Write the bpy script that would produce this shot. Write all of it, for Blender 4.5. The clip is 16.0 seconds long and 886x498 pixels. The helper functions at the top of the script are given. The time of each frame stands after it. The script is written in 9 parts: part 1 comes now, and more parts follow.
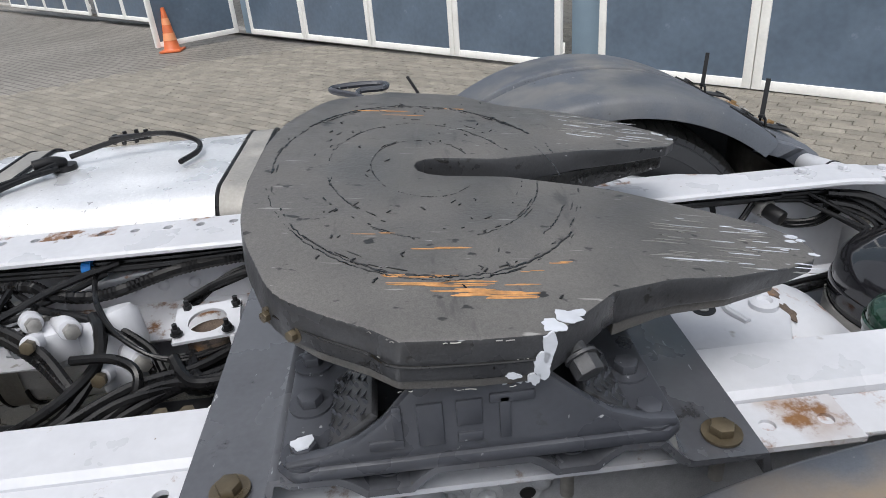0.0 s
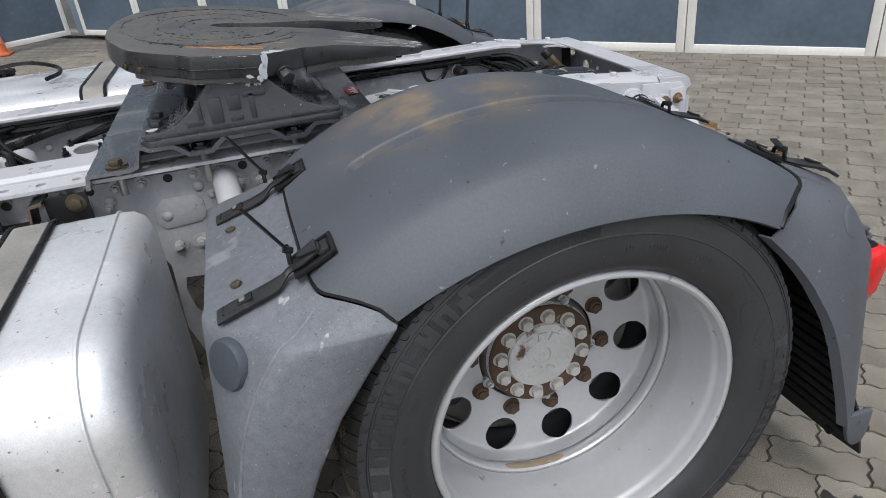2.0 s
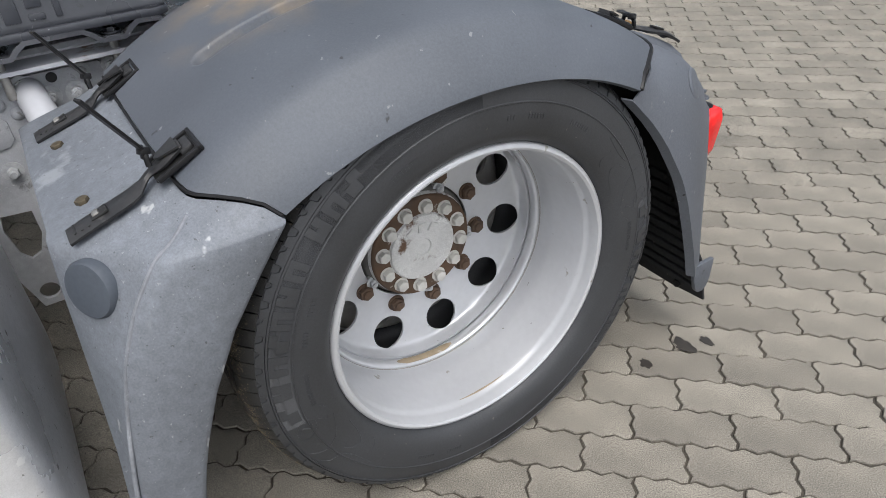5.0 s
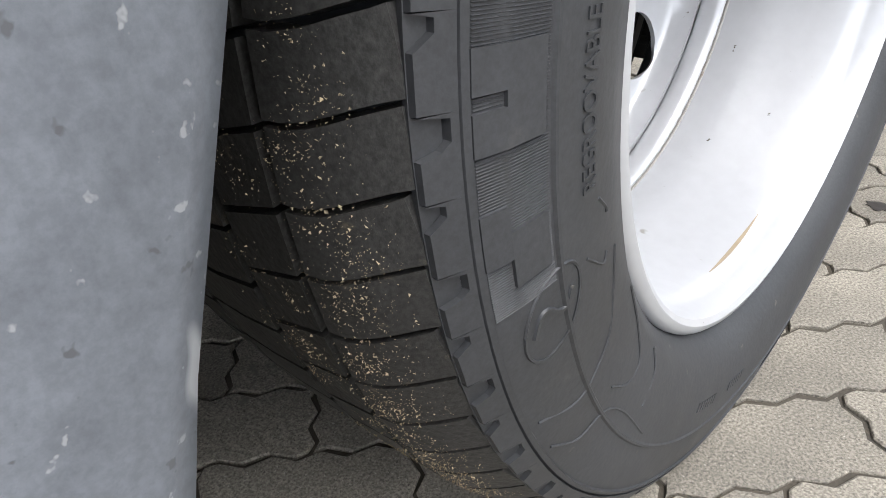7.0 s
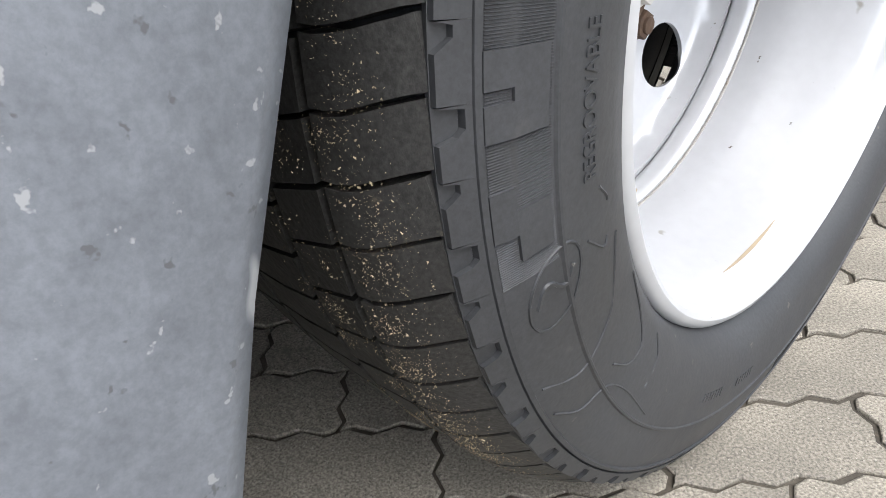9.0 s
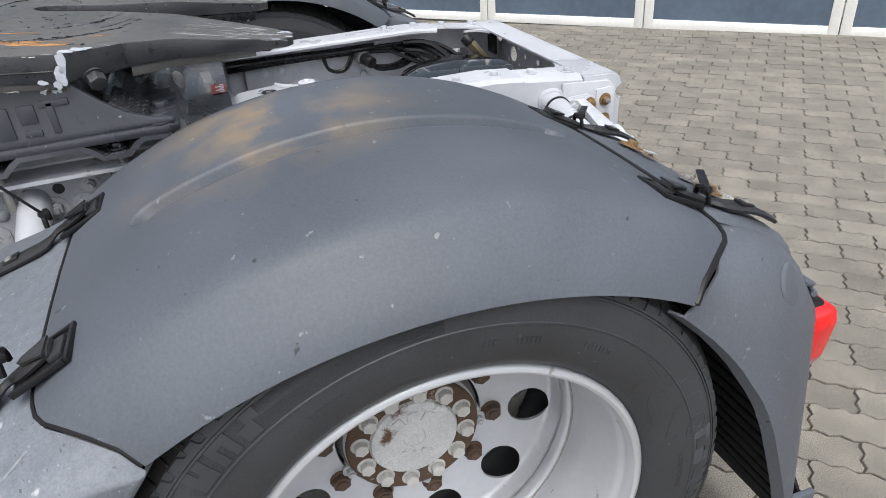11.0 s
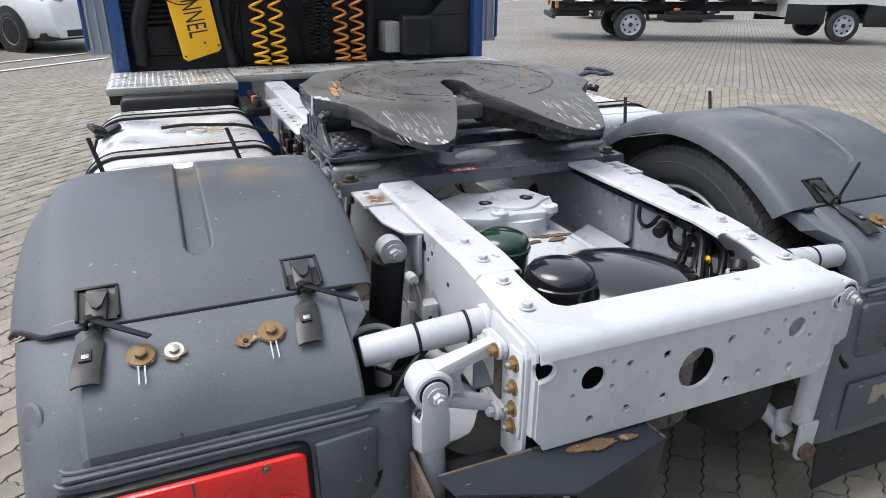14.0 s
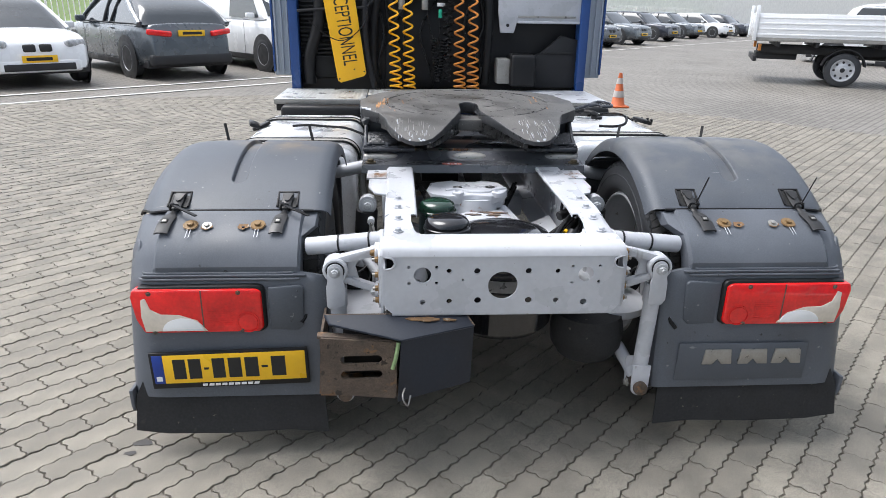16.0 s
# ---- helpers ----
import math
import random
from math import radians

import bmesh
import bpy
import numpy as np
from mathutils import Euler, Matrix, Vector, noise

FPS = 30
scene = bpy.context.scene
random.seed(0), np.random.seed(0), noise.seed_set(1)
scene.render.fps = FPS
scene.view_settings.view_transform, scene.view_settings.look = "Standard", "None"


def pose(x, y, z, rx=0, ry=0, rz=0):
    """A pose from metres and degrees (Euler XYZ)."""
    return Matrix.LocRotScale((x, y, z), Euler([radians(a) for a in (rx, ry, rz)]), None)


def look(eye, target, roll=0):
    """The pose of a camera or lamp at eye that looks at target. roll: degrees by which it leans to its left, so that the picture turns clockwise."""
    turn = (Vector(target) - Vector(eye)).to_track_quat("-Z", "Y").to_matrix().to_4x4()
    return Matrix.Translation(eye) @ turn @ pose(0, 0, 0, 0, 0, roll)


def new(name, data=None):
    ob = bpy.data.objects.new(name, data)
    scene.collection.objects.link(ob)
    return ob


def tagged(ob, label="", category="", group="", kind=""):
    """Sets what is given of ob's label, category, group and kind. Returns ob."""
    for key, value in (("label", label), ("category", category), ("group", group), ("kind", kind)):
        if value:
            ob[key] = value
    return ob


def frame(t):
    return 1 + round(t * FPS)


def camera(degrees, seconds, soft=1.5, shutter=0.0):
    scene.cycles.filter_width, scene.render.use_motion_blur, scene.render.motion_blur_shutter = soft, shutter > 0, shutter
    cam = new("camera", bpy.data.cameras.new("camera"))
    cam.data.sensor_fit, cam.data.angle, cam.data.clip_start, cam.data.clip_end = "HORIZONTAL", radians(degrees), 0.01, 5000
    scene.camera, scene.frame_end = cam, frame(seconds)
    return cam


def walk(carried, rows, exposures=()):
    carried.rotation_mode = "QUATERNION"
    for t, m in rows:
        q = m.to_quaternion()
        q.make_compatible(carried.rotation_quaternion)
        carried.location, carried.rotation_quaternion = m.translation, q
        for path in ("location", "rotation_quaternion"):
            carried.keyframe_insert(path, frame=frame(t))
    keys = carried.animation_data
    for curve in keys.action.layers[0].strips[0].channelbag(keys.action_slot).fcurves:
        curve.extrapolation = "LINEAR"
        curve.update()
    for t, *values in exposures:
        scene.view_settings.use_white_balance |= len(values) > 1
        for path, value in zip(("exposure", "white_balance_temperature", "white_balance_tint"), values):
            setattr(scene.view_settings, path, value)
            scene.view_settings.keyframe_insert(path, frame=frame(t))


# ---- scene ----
cam = camera(67.3, 16.0, 0.6)
PATH = [
    (0, (-1.023, 0.538, 1.415), (0.758, 0.458, 0.509), -4.8),
    (0.5, (-1.193, 0.513, 1.419), (0.591, 0.449, 0.518), -5.0),
    (1, (-1.501, 0.565, 1.407), (0.288, 0.483, 0.516), -5.7),
    (1.5, (-1.758, 0.523, 1.346), (0.019, 0.294, 0.457), -5.4),
    (2, (-2.017, 0.46, 1.297), (-0.302, 0.009, 0.374), -5.5),
    (2.5, (-2.087, 0.449, 1.268), (-0.461, -0.179, 0.288), -4.8),
    (3, (-2.111, 0.452, 1.249), (-0.521, -0.184, 0.214), -4.6),
    (3.2, (-2.115, 0.455, 1.252), (-0.544, -0.182, 0.191), -4.5),
    (5.3, (-1.897, 0.562, 1.207), (-0.567, -0.367, 0.037), -3.8),
    (5.5, (-1.828, 0.576, 1.153), (-0.568, -0.433, -0.027), -3.4),
    (6, (-1.569, 0.581, 0.853), (-0.409, -0.546, -0.322), -2.9),
    (6.5, (-1.377, 0.562, 0.606), (-0.219, -0.62, -0.518), -4.1),
    (7, (-1.334, 0.553, 0.537), (-0.147, -0.642, -0.541), -5.4),
    (7.5, (-1.32, 0.555, 0.523), (-0.112, -0.635, -0.538), -5.6),
    (8, (-1.326, 0.554, 0.525), (-0.097, -0.618, -0.531), -5.5),
    (8.5, (-1.334, 0.56, 0.528), (-0.082, -0.592, -0.522), -5.5),
    (9, (-1.366, 0.576, 0.546), (-0.102, -0.559, -0.51), -5.2),
    (9.5, (-1.493, 0.606, 0.746), (-0.269, -0.516, -0.369), -3.1),
    (10, (-1.715, 0.594, 1.066), (-0.459, -0.444, -0.094), -3.1),
    (10.2, (-1.783, 0.553, 1.154), (-0.471, -0.433, 0.013), -3.3),
    (12.3, (-1.622, -0.65, 1.339), (0.077, -0.012, 0.499), -3.1),
    (12.5, (-1.569, -0.752, 1.354), (0.079, 0.015, 0.521), -2.7),
    (13, (-1.392, -1.045, 1.35), (0.059, 0.075, 0.548), -2.0),
    (13.5, (-1.178, -1.309, 1.349), (-0.102, 0.186, 0.569), -0.8),
    (14, (-0.897, -1.604, 1.386), (-0.191, 0.103, 0.618), 0.2),
    (14.5, (-0.64, -1.866, 1.387), (-0.276, -0.054, 0.622), 1.2),
    (15, (-0.529, -2.154, 1.408), (-0.283, -0.319, 0.653), 1.1),
    (15.5, (-0.456, -2.435, 1.449), (-0.232, -0.581, 0.732), 0.9),
    (16, (-0.323, -2.623, 1.474), (-0.191, -0.749, 0.786), 1.0),
]
walk(cam, [(t, look(e, g, r)) for t, e, g, r in PATH], [(0.0, 0.66, 6400, 10), (1.0, 0.56, 6400, 10), (1.5, 0.42, 6400, 10), (2.0, 0.33, 6400, 10), (2.5, 0.68, 6450, 10), (3.0, 0.84, 6450, 10), (5.4, 0.68, 6400, 10), (6.0, 0.58, 6350, 10), (6.5, 1.04, 6400, 10), (7.0, 1.34, 6400, 10), (7.6, 1.47, 6400, 10), (8.6, 1.50, 6400, 10), (9.0, 1.50, 6400, 10), (9.3, 1.34, 6400, 10), (9.8, 1.04, 6350, 10), (10.3, 0.78, 6350, 10), (12.5, 0.84, 6400, 10), (14.0, 0.95, 6320, 10), (16.0, 1.12, 6250, 10)])

# ---- world, sun, exposure ----
SUN_EL, SUN_AZ = 64.0, 288.0
world = bpy.data.worlds.new("sky")
scene.world = world
world.use_nodes = True
wn, wl = world.node_tree.nodes, world.node_tree.links
sky = wn.new("ShaderNodeTexSky")
sky.sky_type, sky.sun_disc = "NISHITA", False
sky.sun_elevation, sky.sun_rotation = radians(SUN_EL), radians(SUN_AZ)
sky.air_density, sky.dust_density, sky.ozone_density = 1.0, 3.0, 1.0
soften = wn.new("ShaderNodeHueSaturation")
soften.inputs["Saturation"].default_value = 0.30
wl.new(sky.outputs[0], soften.inputs["Color"])
wl.new(soften.outputs[0], wn["Background"].inputs["Color"])
wn["Background"].inputs["Strength"].default_value = 0.15
sun = new("sun", bpy.data.lights.new("sun", "SUN"))
sun.data.energy, sun.data.angle, sun.data.color = 1.1, radians(40), (1.0, 0.97, 0.93)
sun.matrix_world = look((0, 0, 30), (30 / math.tan(radians(SUN_EL)) * -math.sin(radians(SUN_AZ)), 30 / math.tan(radians(SUN_EL)) * -math.cos(radians(SUN_AZ)), 0))


# ---- materials ----
def mat(name, color, rough=0.5, metal=0.0, vary=0.12, scale=6.0, fine=90.0, bump=0.1, spots=None, spot_size=9.0, spot_amount=0.5, coat=0.0, stretch=None, island=0.0, rand=0.0, rough_vary=0.15, speck=0.0, speck_size=420.0, spec=0.5, patch=None, flecks=None):
    """A surface with cloudy and fine variation, optional stains of a second colour, and fine relief."""
    m = bpy.data.materials.new(name)
    m.use_nodes = True
    n, l = m.node_tree.nodes, m.node_tree.links
    b = n["Principled BSDF"]
    tc = n.new("ShaderNodeTexCoord")
    big, small = n.new("ShaderNodeTexNoise"), n.new("ShaderNodeTexNoise")
    for t, s, d in ((big, scale, 5.0), (small, fine, 4.0)):
        t.inputs["Scale"].default_value, t.inputs["Detail"].default_value = s, d
        l.new(tc.outputs["Object"], t.inputs["Vector"])
    both = n.new("ShaderNodeMath")
    both.operation = "MULTIPLY_ADD"
    both.inputs[1].default_value = 0.45
    l.new(small.outputs["Fac"], both.inputs[0])
    l.new(big.outputs["Fac"], both.inputs[2])
    span = n.new("ShaderNodeMapRange")
    span.inputs["From Min"].default_value, span.inputs["From Max"].default_value = 0.45, 1.0
    span.inputs["To Min"].default_value, span.inputs["To Max"].default_value = 1 - vary, 1 + vary
    l.new(both.outputs[0], span.inputs["Value"])
    factor = span.outputs[0]
    if speck:
        sp = n.new("ShaderNodeTexNoise")
        sp.inputs["Scale"].default_value, sp.inputs["Detail"].default_value, sp.inputs["Roughness"].default_value = speck_size, 5.0, 0.7
        l.new(tc.outputs["Object"], sp.inputs["Vector"])
        sr = n.new("ShaderNodeMapRange")
        sr.inputs["From Min"].default_value, sr.inputs["From Max"].default_value = 0.36, 0.64
        sr.inputs["To Min"].default_value, sr.inputs["To Max"].default_value = 1 - speck, 1 + speck
        l.new(sp.outputs["Fac"], sr.inputs["Value"])
        sm_ = n.new("ShaderNodeMath")
        sm_.operation = "MULTIPLY"
        l.new(factor, sm_.inputs[0])
        l.new(sr.outputs[0], sm_.inputs[1])
        factor = sm_.outputs[0]
    if island or rand:
        src = n.new("ShaderNodeNewGeometry").outputs["Random Per Island"] if island else n.new("ShaderNodeObjectInfo").outputs["Random"]
        r = n.new("ShaderNodeMapRange")
        r.inputs["To Min"].default_value, r.inputs["To Max"].default_value = 1 - (island or rand), 1 + (island or rand)
        l.new(src, r.inputs["Value"])
        mul = n.new("ShaderNodeMath")
        mul.operation = "MULTIPLY"
        l.new(factor, mul.inputs[0])
        l.new(r.outputs[0], mul.inputs[1])
        factor = mul.outputs[0]
    tint = n.new("ShaderNodeVectorMath")
    tint.operation = "SCALE"
    tint.inputs[0].default_value = color[:3]
    l.new(factor, tint.inputs["Scale"])
    out = tint.outputs[0]
    if spots:
        st = n.new("ShaderNodeTexNoise")
        st.inputs["Scale"].default_value, st.inputs["Detail"].default_value, st.inputs["Roughness"].default_value = spot_size, 8.0, 0.65
        if stretch:
            sm = n.new("ShaderNodeMapping")
            sm.inputs["Scale"].default_value = stretch
            l.new(tc.outputs["Object"], sm.inputs["Vector"])
            l.new(sm.outputs[0], st.inputs["Vector"])
        else:
            l.new(tc.outputs["Object"], st.inputs["Vector"])
        edge = n.new("ShaderNodeMapRange")
        edge.inputs["From Min"].default_value = 0.72 - 0.3 * spot_amount
        edge.inputs["From Max"].default_value = 0.80 - 0.3 * spot_amount
        l.new(st.outputs["Fac"], edge.inputs["Value"])
        mix = n.new("ShaderNodeMix")
        mix.data_type = "RGBA"
        l.new(edge.outputs[0], mix.inputs["Factor"])
        l.new(out, mix.inputs["A"])
        mix.inputs["B"].default_value = (*spots[:3], 1)
        out = mix.outputs["Result"]
    for fcol, fsize, fcut, fstretch in flecks or ():
        # small marks of another colour: chips, scratches, grains of dirt
        fm = n.new("ShaderNodeMapping")
        fm.inputs["Scale"].default_value = fstretch
        fm.inputs["Location"].default_value = (fsize * 0.13, 1.7, 0.4)
        l.new(tc.outputs["Object"], fm.inputs["Vector"])
        fn = n.new("ShaderNodeTexNoise")
        fn.inputs["Scale"].default_value, fn.inputs["Detail"].default_value, fn.inputs["Roughness"].default_value = fsize, 3.0, 0.55
        l.new(fm.outputs[0], fn.inputs["Vector"])
        fe = n.new("ShaderNodeMapRange")
        fe.inputs["From Min"].default_value, fe.inputs["From Max"].default_value = fcut, fcut + 0.035
        l.new(fn.outputs["Fac"], fe.inputs["Value"])
        fx = n.new("ShaderNodeMix")
        fx.data_type = "RGBA"
        l.new(fe.outputs[0], fx.inputs["Factor"])
        l.new(out, fx.inputs["A"])
        fx.inputs["B"].default_value = (*fcol, 1)
        out = fx.outputs["Result"]
    if patch:
        # a worn area of another colour, broken up by noise
        centre, size, colour = patch
        pm = n.new("ShaderNodeVectorMath")
        pm.operation = "DISTANCE"
        pm.inputs[1].default_value = centre
        l.new(tc.outputs["Object"], pm.inputs[0])
        pr = n.new("ShaderNodeMapRange")
        pr.inputs["From Min"].default_value, pr.inputs["From Max"].default_value = size, 0.0
        pr.inputs["To Max"].default_value = 1.1
        l.new(pm.outputs["Value"], pr.inputs["Value"])
        pn = n.new("ShaderNodeTexNoise")
        pn.inputs["Scale"].default_value, pn.inputs["Detail"].default_value = 9.0, 6.0
        l.new(tc.outputs["Object"], pn.inputs["Vector"])
        pk = n.new("ShaderNodeMapRange")
        pk.inputs["From Min"].default_value, pk.inputs["From Max"].default_value = 0.42, 0.62
        l.new(pn.outputs["Fac"], pk.inputs["Value"])
        pp = n.new("ShaderNodeMath")
        pp.operation = "MULTIPLY"
        l.new(pr.outputs[0], pp.inputs[0])
        l.new(pk.outputs[0], pp.inputs[1])
        px_ = n.new("ShaderNodeMix")
        px_.data_type = "RGBA"
        l.new(pp.outputs[0], px_.inputs["Factor"])
        l.new(out, px_.inputs["A"])
        px_.inputs["B"].default_value = (*colour, 1)
        out = px_.outputs["Result"]
    l.new(out, b.inputs["Base Color"])
    b.inputs["Specular IOR Level"].default_value = spec
    rr = n.new("ShaderNodeMapRange")
    rr.inputs["From Min"].default_value, rr.inputs["From Max"].default_value = 0.35, 0.65
    rr.inputs["To Min"].default_value, rr.inputs["To Max"].default_value = max(0.03, rough - rough_vary), min(1, rough + rough_vary)
    l.new(big.outputs["Fac"], rr.inputs["Value"])
    l.new(rr.outputs[0], b.inputs["Roughness"])
    b.inputs["Metallic"].default_value, b.inputs["Coat Weight"].default_value = metal, coat
    if bump:
        bp = n.new("ShaderNodeBump")
        bp.inputs["Strength"].default_value, bp.inputs["Distance"].default_value = bump, 0.004
        l.new(both.outputs[0], bp.inputs["Height"])
        l.new(bp.outputs[0], b.inputs["Normal"])
    return m


M = {
    "white": mat("chassis white paint", (0.485, 0.495, 0.525), 0.38, vary=0.1, scale=7, fine=60, bump=0.04, spots=(0.36, 0.34, 0.31), spot_size=30, spot_amount=0.16, flecks=(((0.14, 0.11, 0.085), 45, 0.725, (1, 1, 1)), ((0.26, 0.25, 0.24), 14, 0.70, (1, 1, 0.3)))),
    "white_rust": mat("chipped white paint with rust", (0.485, 0.495, 0.525), 0.45, vary=0.06, bump=0.08, spots=(0.23, 0.10, 0.035), spot_size=11, spot_amount=0.5),
    "grey_plastic": mat("dark grey mudguard plastic", (0.082, 0.091, 0.107), 0.55, vary=0.22, scale=5, fine=220, bump=0.05, rough_vary=0.08, spec=0.4, spots=(0.13, 0.138, 0.15), spot_size=14, spot_amount=0.1, speck=0.07, flecks=(((0.20, 0.205, 0.215), 55, 0.70, (1, 1, 1)), ((0.030, 0.032, 0.036), 38, 0.71, (1, 1, 1)), ((0.19, 0.195, 0.205), 9, 0.735, (1.0, 12.0, 4.0)))),
    "arch_plastic": mat("grey arch plastic with a yellowed rub mark", (0.080, 0.089, 0.105), 0.52, vary=0.24, scale=4, fine=220, bump=0.05, rough_vary=0.08, patch=((-0.74, 0.12, 0.955), 0.27, (0.24, 0.18, 0.11)), spec=0.45, spots=(0.13, 0.138, 0.15), spot_size=14, spot_amount=0.1, speck=0.07, flecks=(((0.20, 0.205, 0.215), 55, 0.70, (1, 1, 1)), ((0.030, 0.032, 0.036), 38, 0.71, (1, 1, 1)), ((0.19, 0.195, 0.205), 9, 0.735, (1.0, 12.0, 4.0)))),
    "arch_dusty": mat("grey arch plastic dusted pale on top", (0.080, 0.089, 0.105), 0.55, vary=0.24, scale=5, fine=220, bump=0.05, spec=0.4, speck=0.07, patch=((0.86, 0.05, 0.985), 0.50, (0.155, 0.152, 0.145)), flecks=(((0.20, 0.205, 0.215), 55, 0.70, (1, 1, 1)), ((0.030, 0.032, 0.036), 38, 0.71, (1, 1, 1)), ((0.19, 0.195, 0.205), 9, 0.735, (1.0, 12.0, 4.0)))),
    "skirt_plastic": mat("grey skirt plastic", (0.095, 0.104, 0.121), 0.52, vary=0.28, scale=4, fine=220, bump=0.05, spec=0.45, spots=(0.15, 0.158, 0.17), spot_size=20, spot_amount=0.12, speck=0.09, flecks=(((0.20, 0.205, 0.215), 55, 0.70, (1, 1, 1)), ((0.030, 0.032, 0.036), 38, 0.71, (1, 1, 1)), ((0.19, 0.195, 0.205), 9, 0.735, (1.0, 12.0, 4.0)))),
    "pale_plastic": mat("weathered pale grey plastic", (0.146, 0.159, 0.180), 0.55, vary=0.34, scale=3.0, fine=60, bump=0.09, spots=(0.235, 0.25, 0.27), spot_size=7, spot_amount=0.36, speck=0.13, speck_size=300.0, stretch=(1.6, 1.6, 0.5), flecks=(((0.27, 0.28, 0.29), 150, 0.68, (1, 1, 1)), ((0.085, 0.09, 0.098), 130, 0.68, (1, 1, 1)), ((0.38, 0.39, 0.40), 26, 0.70, (1, 1, 0.35)), ((0.070, 0.072, 0.078), 11, 0.70, (1, 1, 0.3)))),
    "scuffed": mat("scuffed plastic edge", (0.19, 0.20, 0.22), 0.7, vary=0.4, scale=14, fine=120, bump=0.3, spots=(0.36, 0.37, 0.38), spot_size=40, spot_amount=0.4),
    "cap_plastic": mat("dark slate cap plastic", (0.060, 0.070, 0.086), 0.5, vary=0.2, scale=8, fine=160, bump=0.04, spec=0.4),
    "rubber": mat("tyre rubber", (0.0345, 0.0362, 0.0398), 0.54, vary=0.30, scale=7, fine=220, bump=0.10, rough_vary=0.1, spec=0.5, speck=0.14, spots=(0.056, 0.056, 0.057), spot_size=26, spot_amount=0.20, flecks=(((0.10, 0.095, 0.085), 60, 0.725, (1, 1, 1)),)),
    "strap_rubber": mat("weathered strap rubber", (0.021, 0.021, 0.022), 0.5, vary=0.3, scale=20, bump=0.2, spots=(0.060, 0.058, 0.056), spot_size=26, spot_amount=0.26),
    "tread": mat("dusty tread rubber", (0.027, 0.0264, 0.0255), 0.55, vary=0.35, scale=9, fine=260, bump=0.3, spots=(0.090, 0.078, 0.060), spot_size=70, spot_amount=0.34, speck=0.35, spec=0.35),
    "rim": mat("silver wheel paint", (0.505, 0.515, 0.535), 0.34, metal=0.3, vary=0.08, scale=4, fine=70, bump=0.01, spots=(0.36, 0.35, 0.33), spot_size=60, spot_amount=0.08, rough_vary=0.05, flecks=(((0.10, 0.085, 0.07), 60, 0.735, (1, 1, 1)), ((0.30, 0.29, 0.27), 22, 0.70, (1, 1, 1)))),
    "hub": mat("chipped grey hub paint", (0.53, 0.53, 0.52), 0.6, vary=0.15, scale=14, fine=120, bump=0.2, spots=(0.09, 0.045, 0.022), spot_size=16, spot_amount=0.45, speck=0.2),
    "hub_bolt": mat("weathered hub bolt steel", (0.50, 0.49, 0.46), 0.5, vary=0.2, scale=20, bump=0.1, spots=(0.12, 0.06, 0.03), spot_size=30, spot_amount=0.3),
    "nut_rust": mat("brown rusted nut", (0.075, 0.045, 0.028), 0.75, vary=0.4, scale=30, fine=160, bump=0.3, spots=(0.14, 0.09, 0.055), spot_size=50, spot_amount=0.4),
    "rust_patch": mat("rust bloom on paint", (0.30, 0.24, 0.16), 0.8, vary=0.3, scale=30, bump=0.1, spots=(0.45, 0.42, 0.38), spot_size=40, spot_amount=0.35),
    "rusty": mat("rusty steel", (0.098, 0.072, 0.054), 0.8, vary=0.5, scale=18, fine=140, bump=0.45, spots=(0.20, 0.105, 0.045), spot_size=14, spot_amount=0.42, speck=0.35, flecks=(((0.035, 0.026, 0.020), 40, 0.62, (1, 1, 1)),)),
    "steel": mat("zinc plated bolt steel", (0.34, 0.33, 0.31), 0.42, metal=0.7, vary=0.2, scale=30, fine=200, bump=0.1),
    "brass": mat("yellow zinc bolt steel", (0.105, 0.085, 0.055), 0.42, metal=0.5, vary=0.25, scale=30, fine=200, bump=0.15),
    "alu": mat("brushed aluminium", (0.74, 0.75, 0.77), 0.38, metal=0.5, vary=0.14, scale=5, fine=90, bump=0.05, spots=(0.50, 0.51, 0.53), spot_size=14, spot_amount=0.14, stretch=(0.3, 3.0, 1.0), speck=0.07, flecks=(((0.25, 0.25, 0.25), 90, 0.69, (1, 1, 1)), ((0.85, 0.86, 0.87), 40, 0.68, (1, 1, 1)))),
    "black": mat("black satin plastic", (0.011, 0.011, 0.012), 0.45, vary=0.25, scale=20, fine=150, bump=0.08, spec=0.3),
    "flap_rubber": mat("dull black flap rubber", (0.026, 0.026, 0.027), 0.75, vary=0.4, scale=12, fine=120, bump=0.15, spec=0.25, spots=(0.050, 0.046, 0.042), spot_size=14, spot_amount=0.3, flecks=(((0.10, 0.09, 0.075), 50, 0.70, (1, 1, 1)),)),
    # chassis white toned down for shaded parts, with grime stains on top
    "chassis_grey": mat("chassis paint greyed for shade, with grime", (0.385, 0.394, 0.412), 0.5, vary=0.22, scale=9, fine=70, bump=0.06, spots=(0.13, 0.12, 0.11), spot_size=18, spot_amount=0.26, speck=0.08),
    "hose": mat("black rubber hose", (0.006, 0.006, 0.0065), 0.34, vary=0.2, scale=20, fine=150, bump=0.05, spec=0.3),
    "gloss": mat("gloss black enamel", (0.012, 0.012, 0.014), 0.12, vary=0.2, bump=0.01, coat=0.5, rough_vary=0.05),
    "green": mat("gloss green enamel", (0.012, 0.040, 0.024), 0.15, vary=0.2, bump=0.01, coat=0.5, rough_vary=0.05),
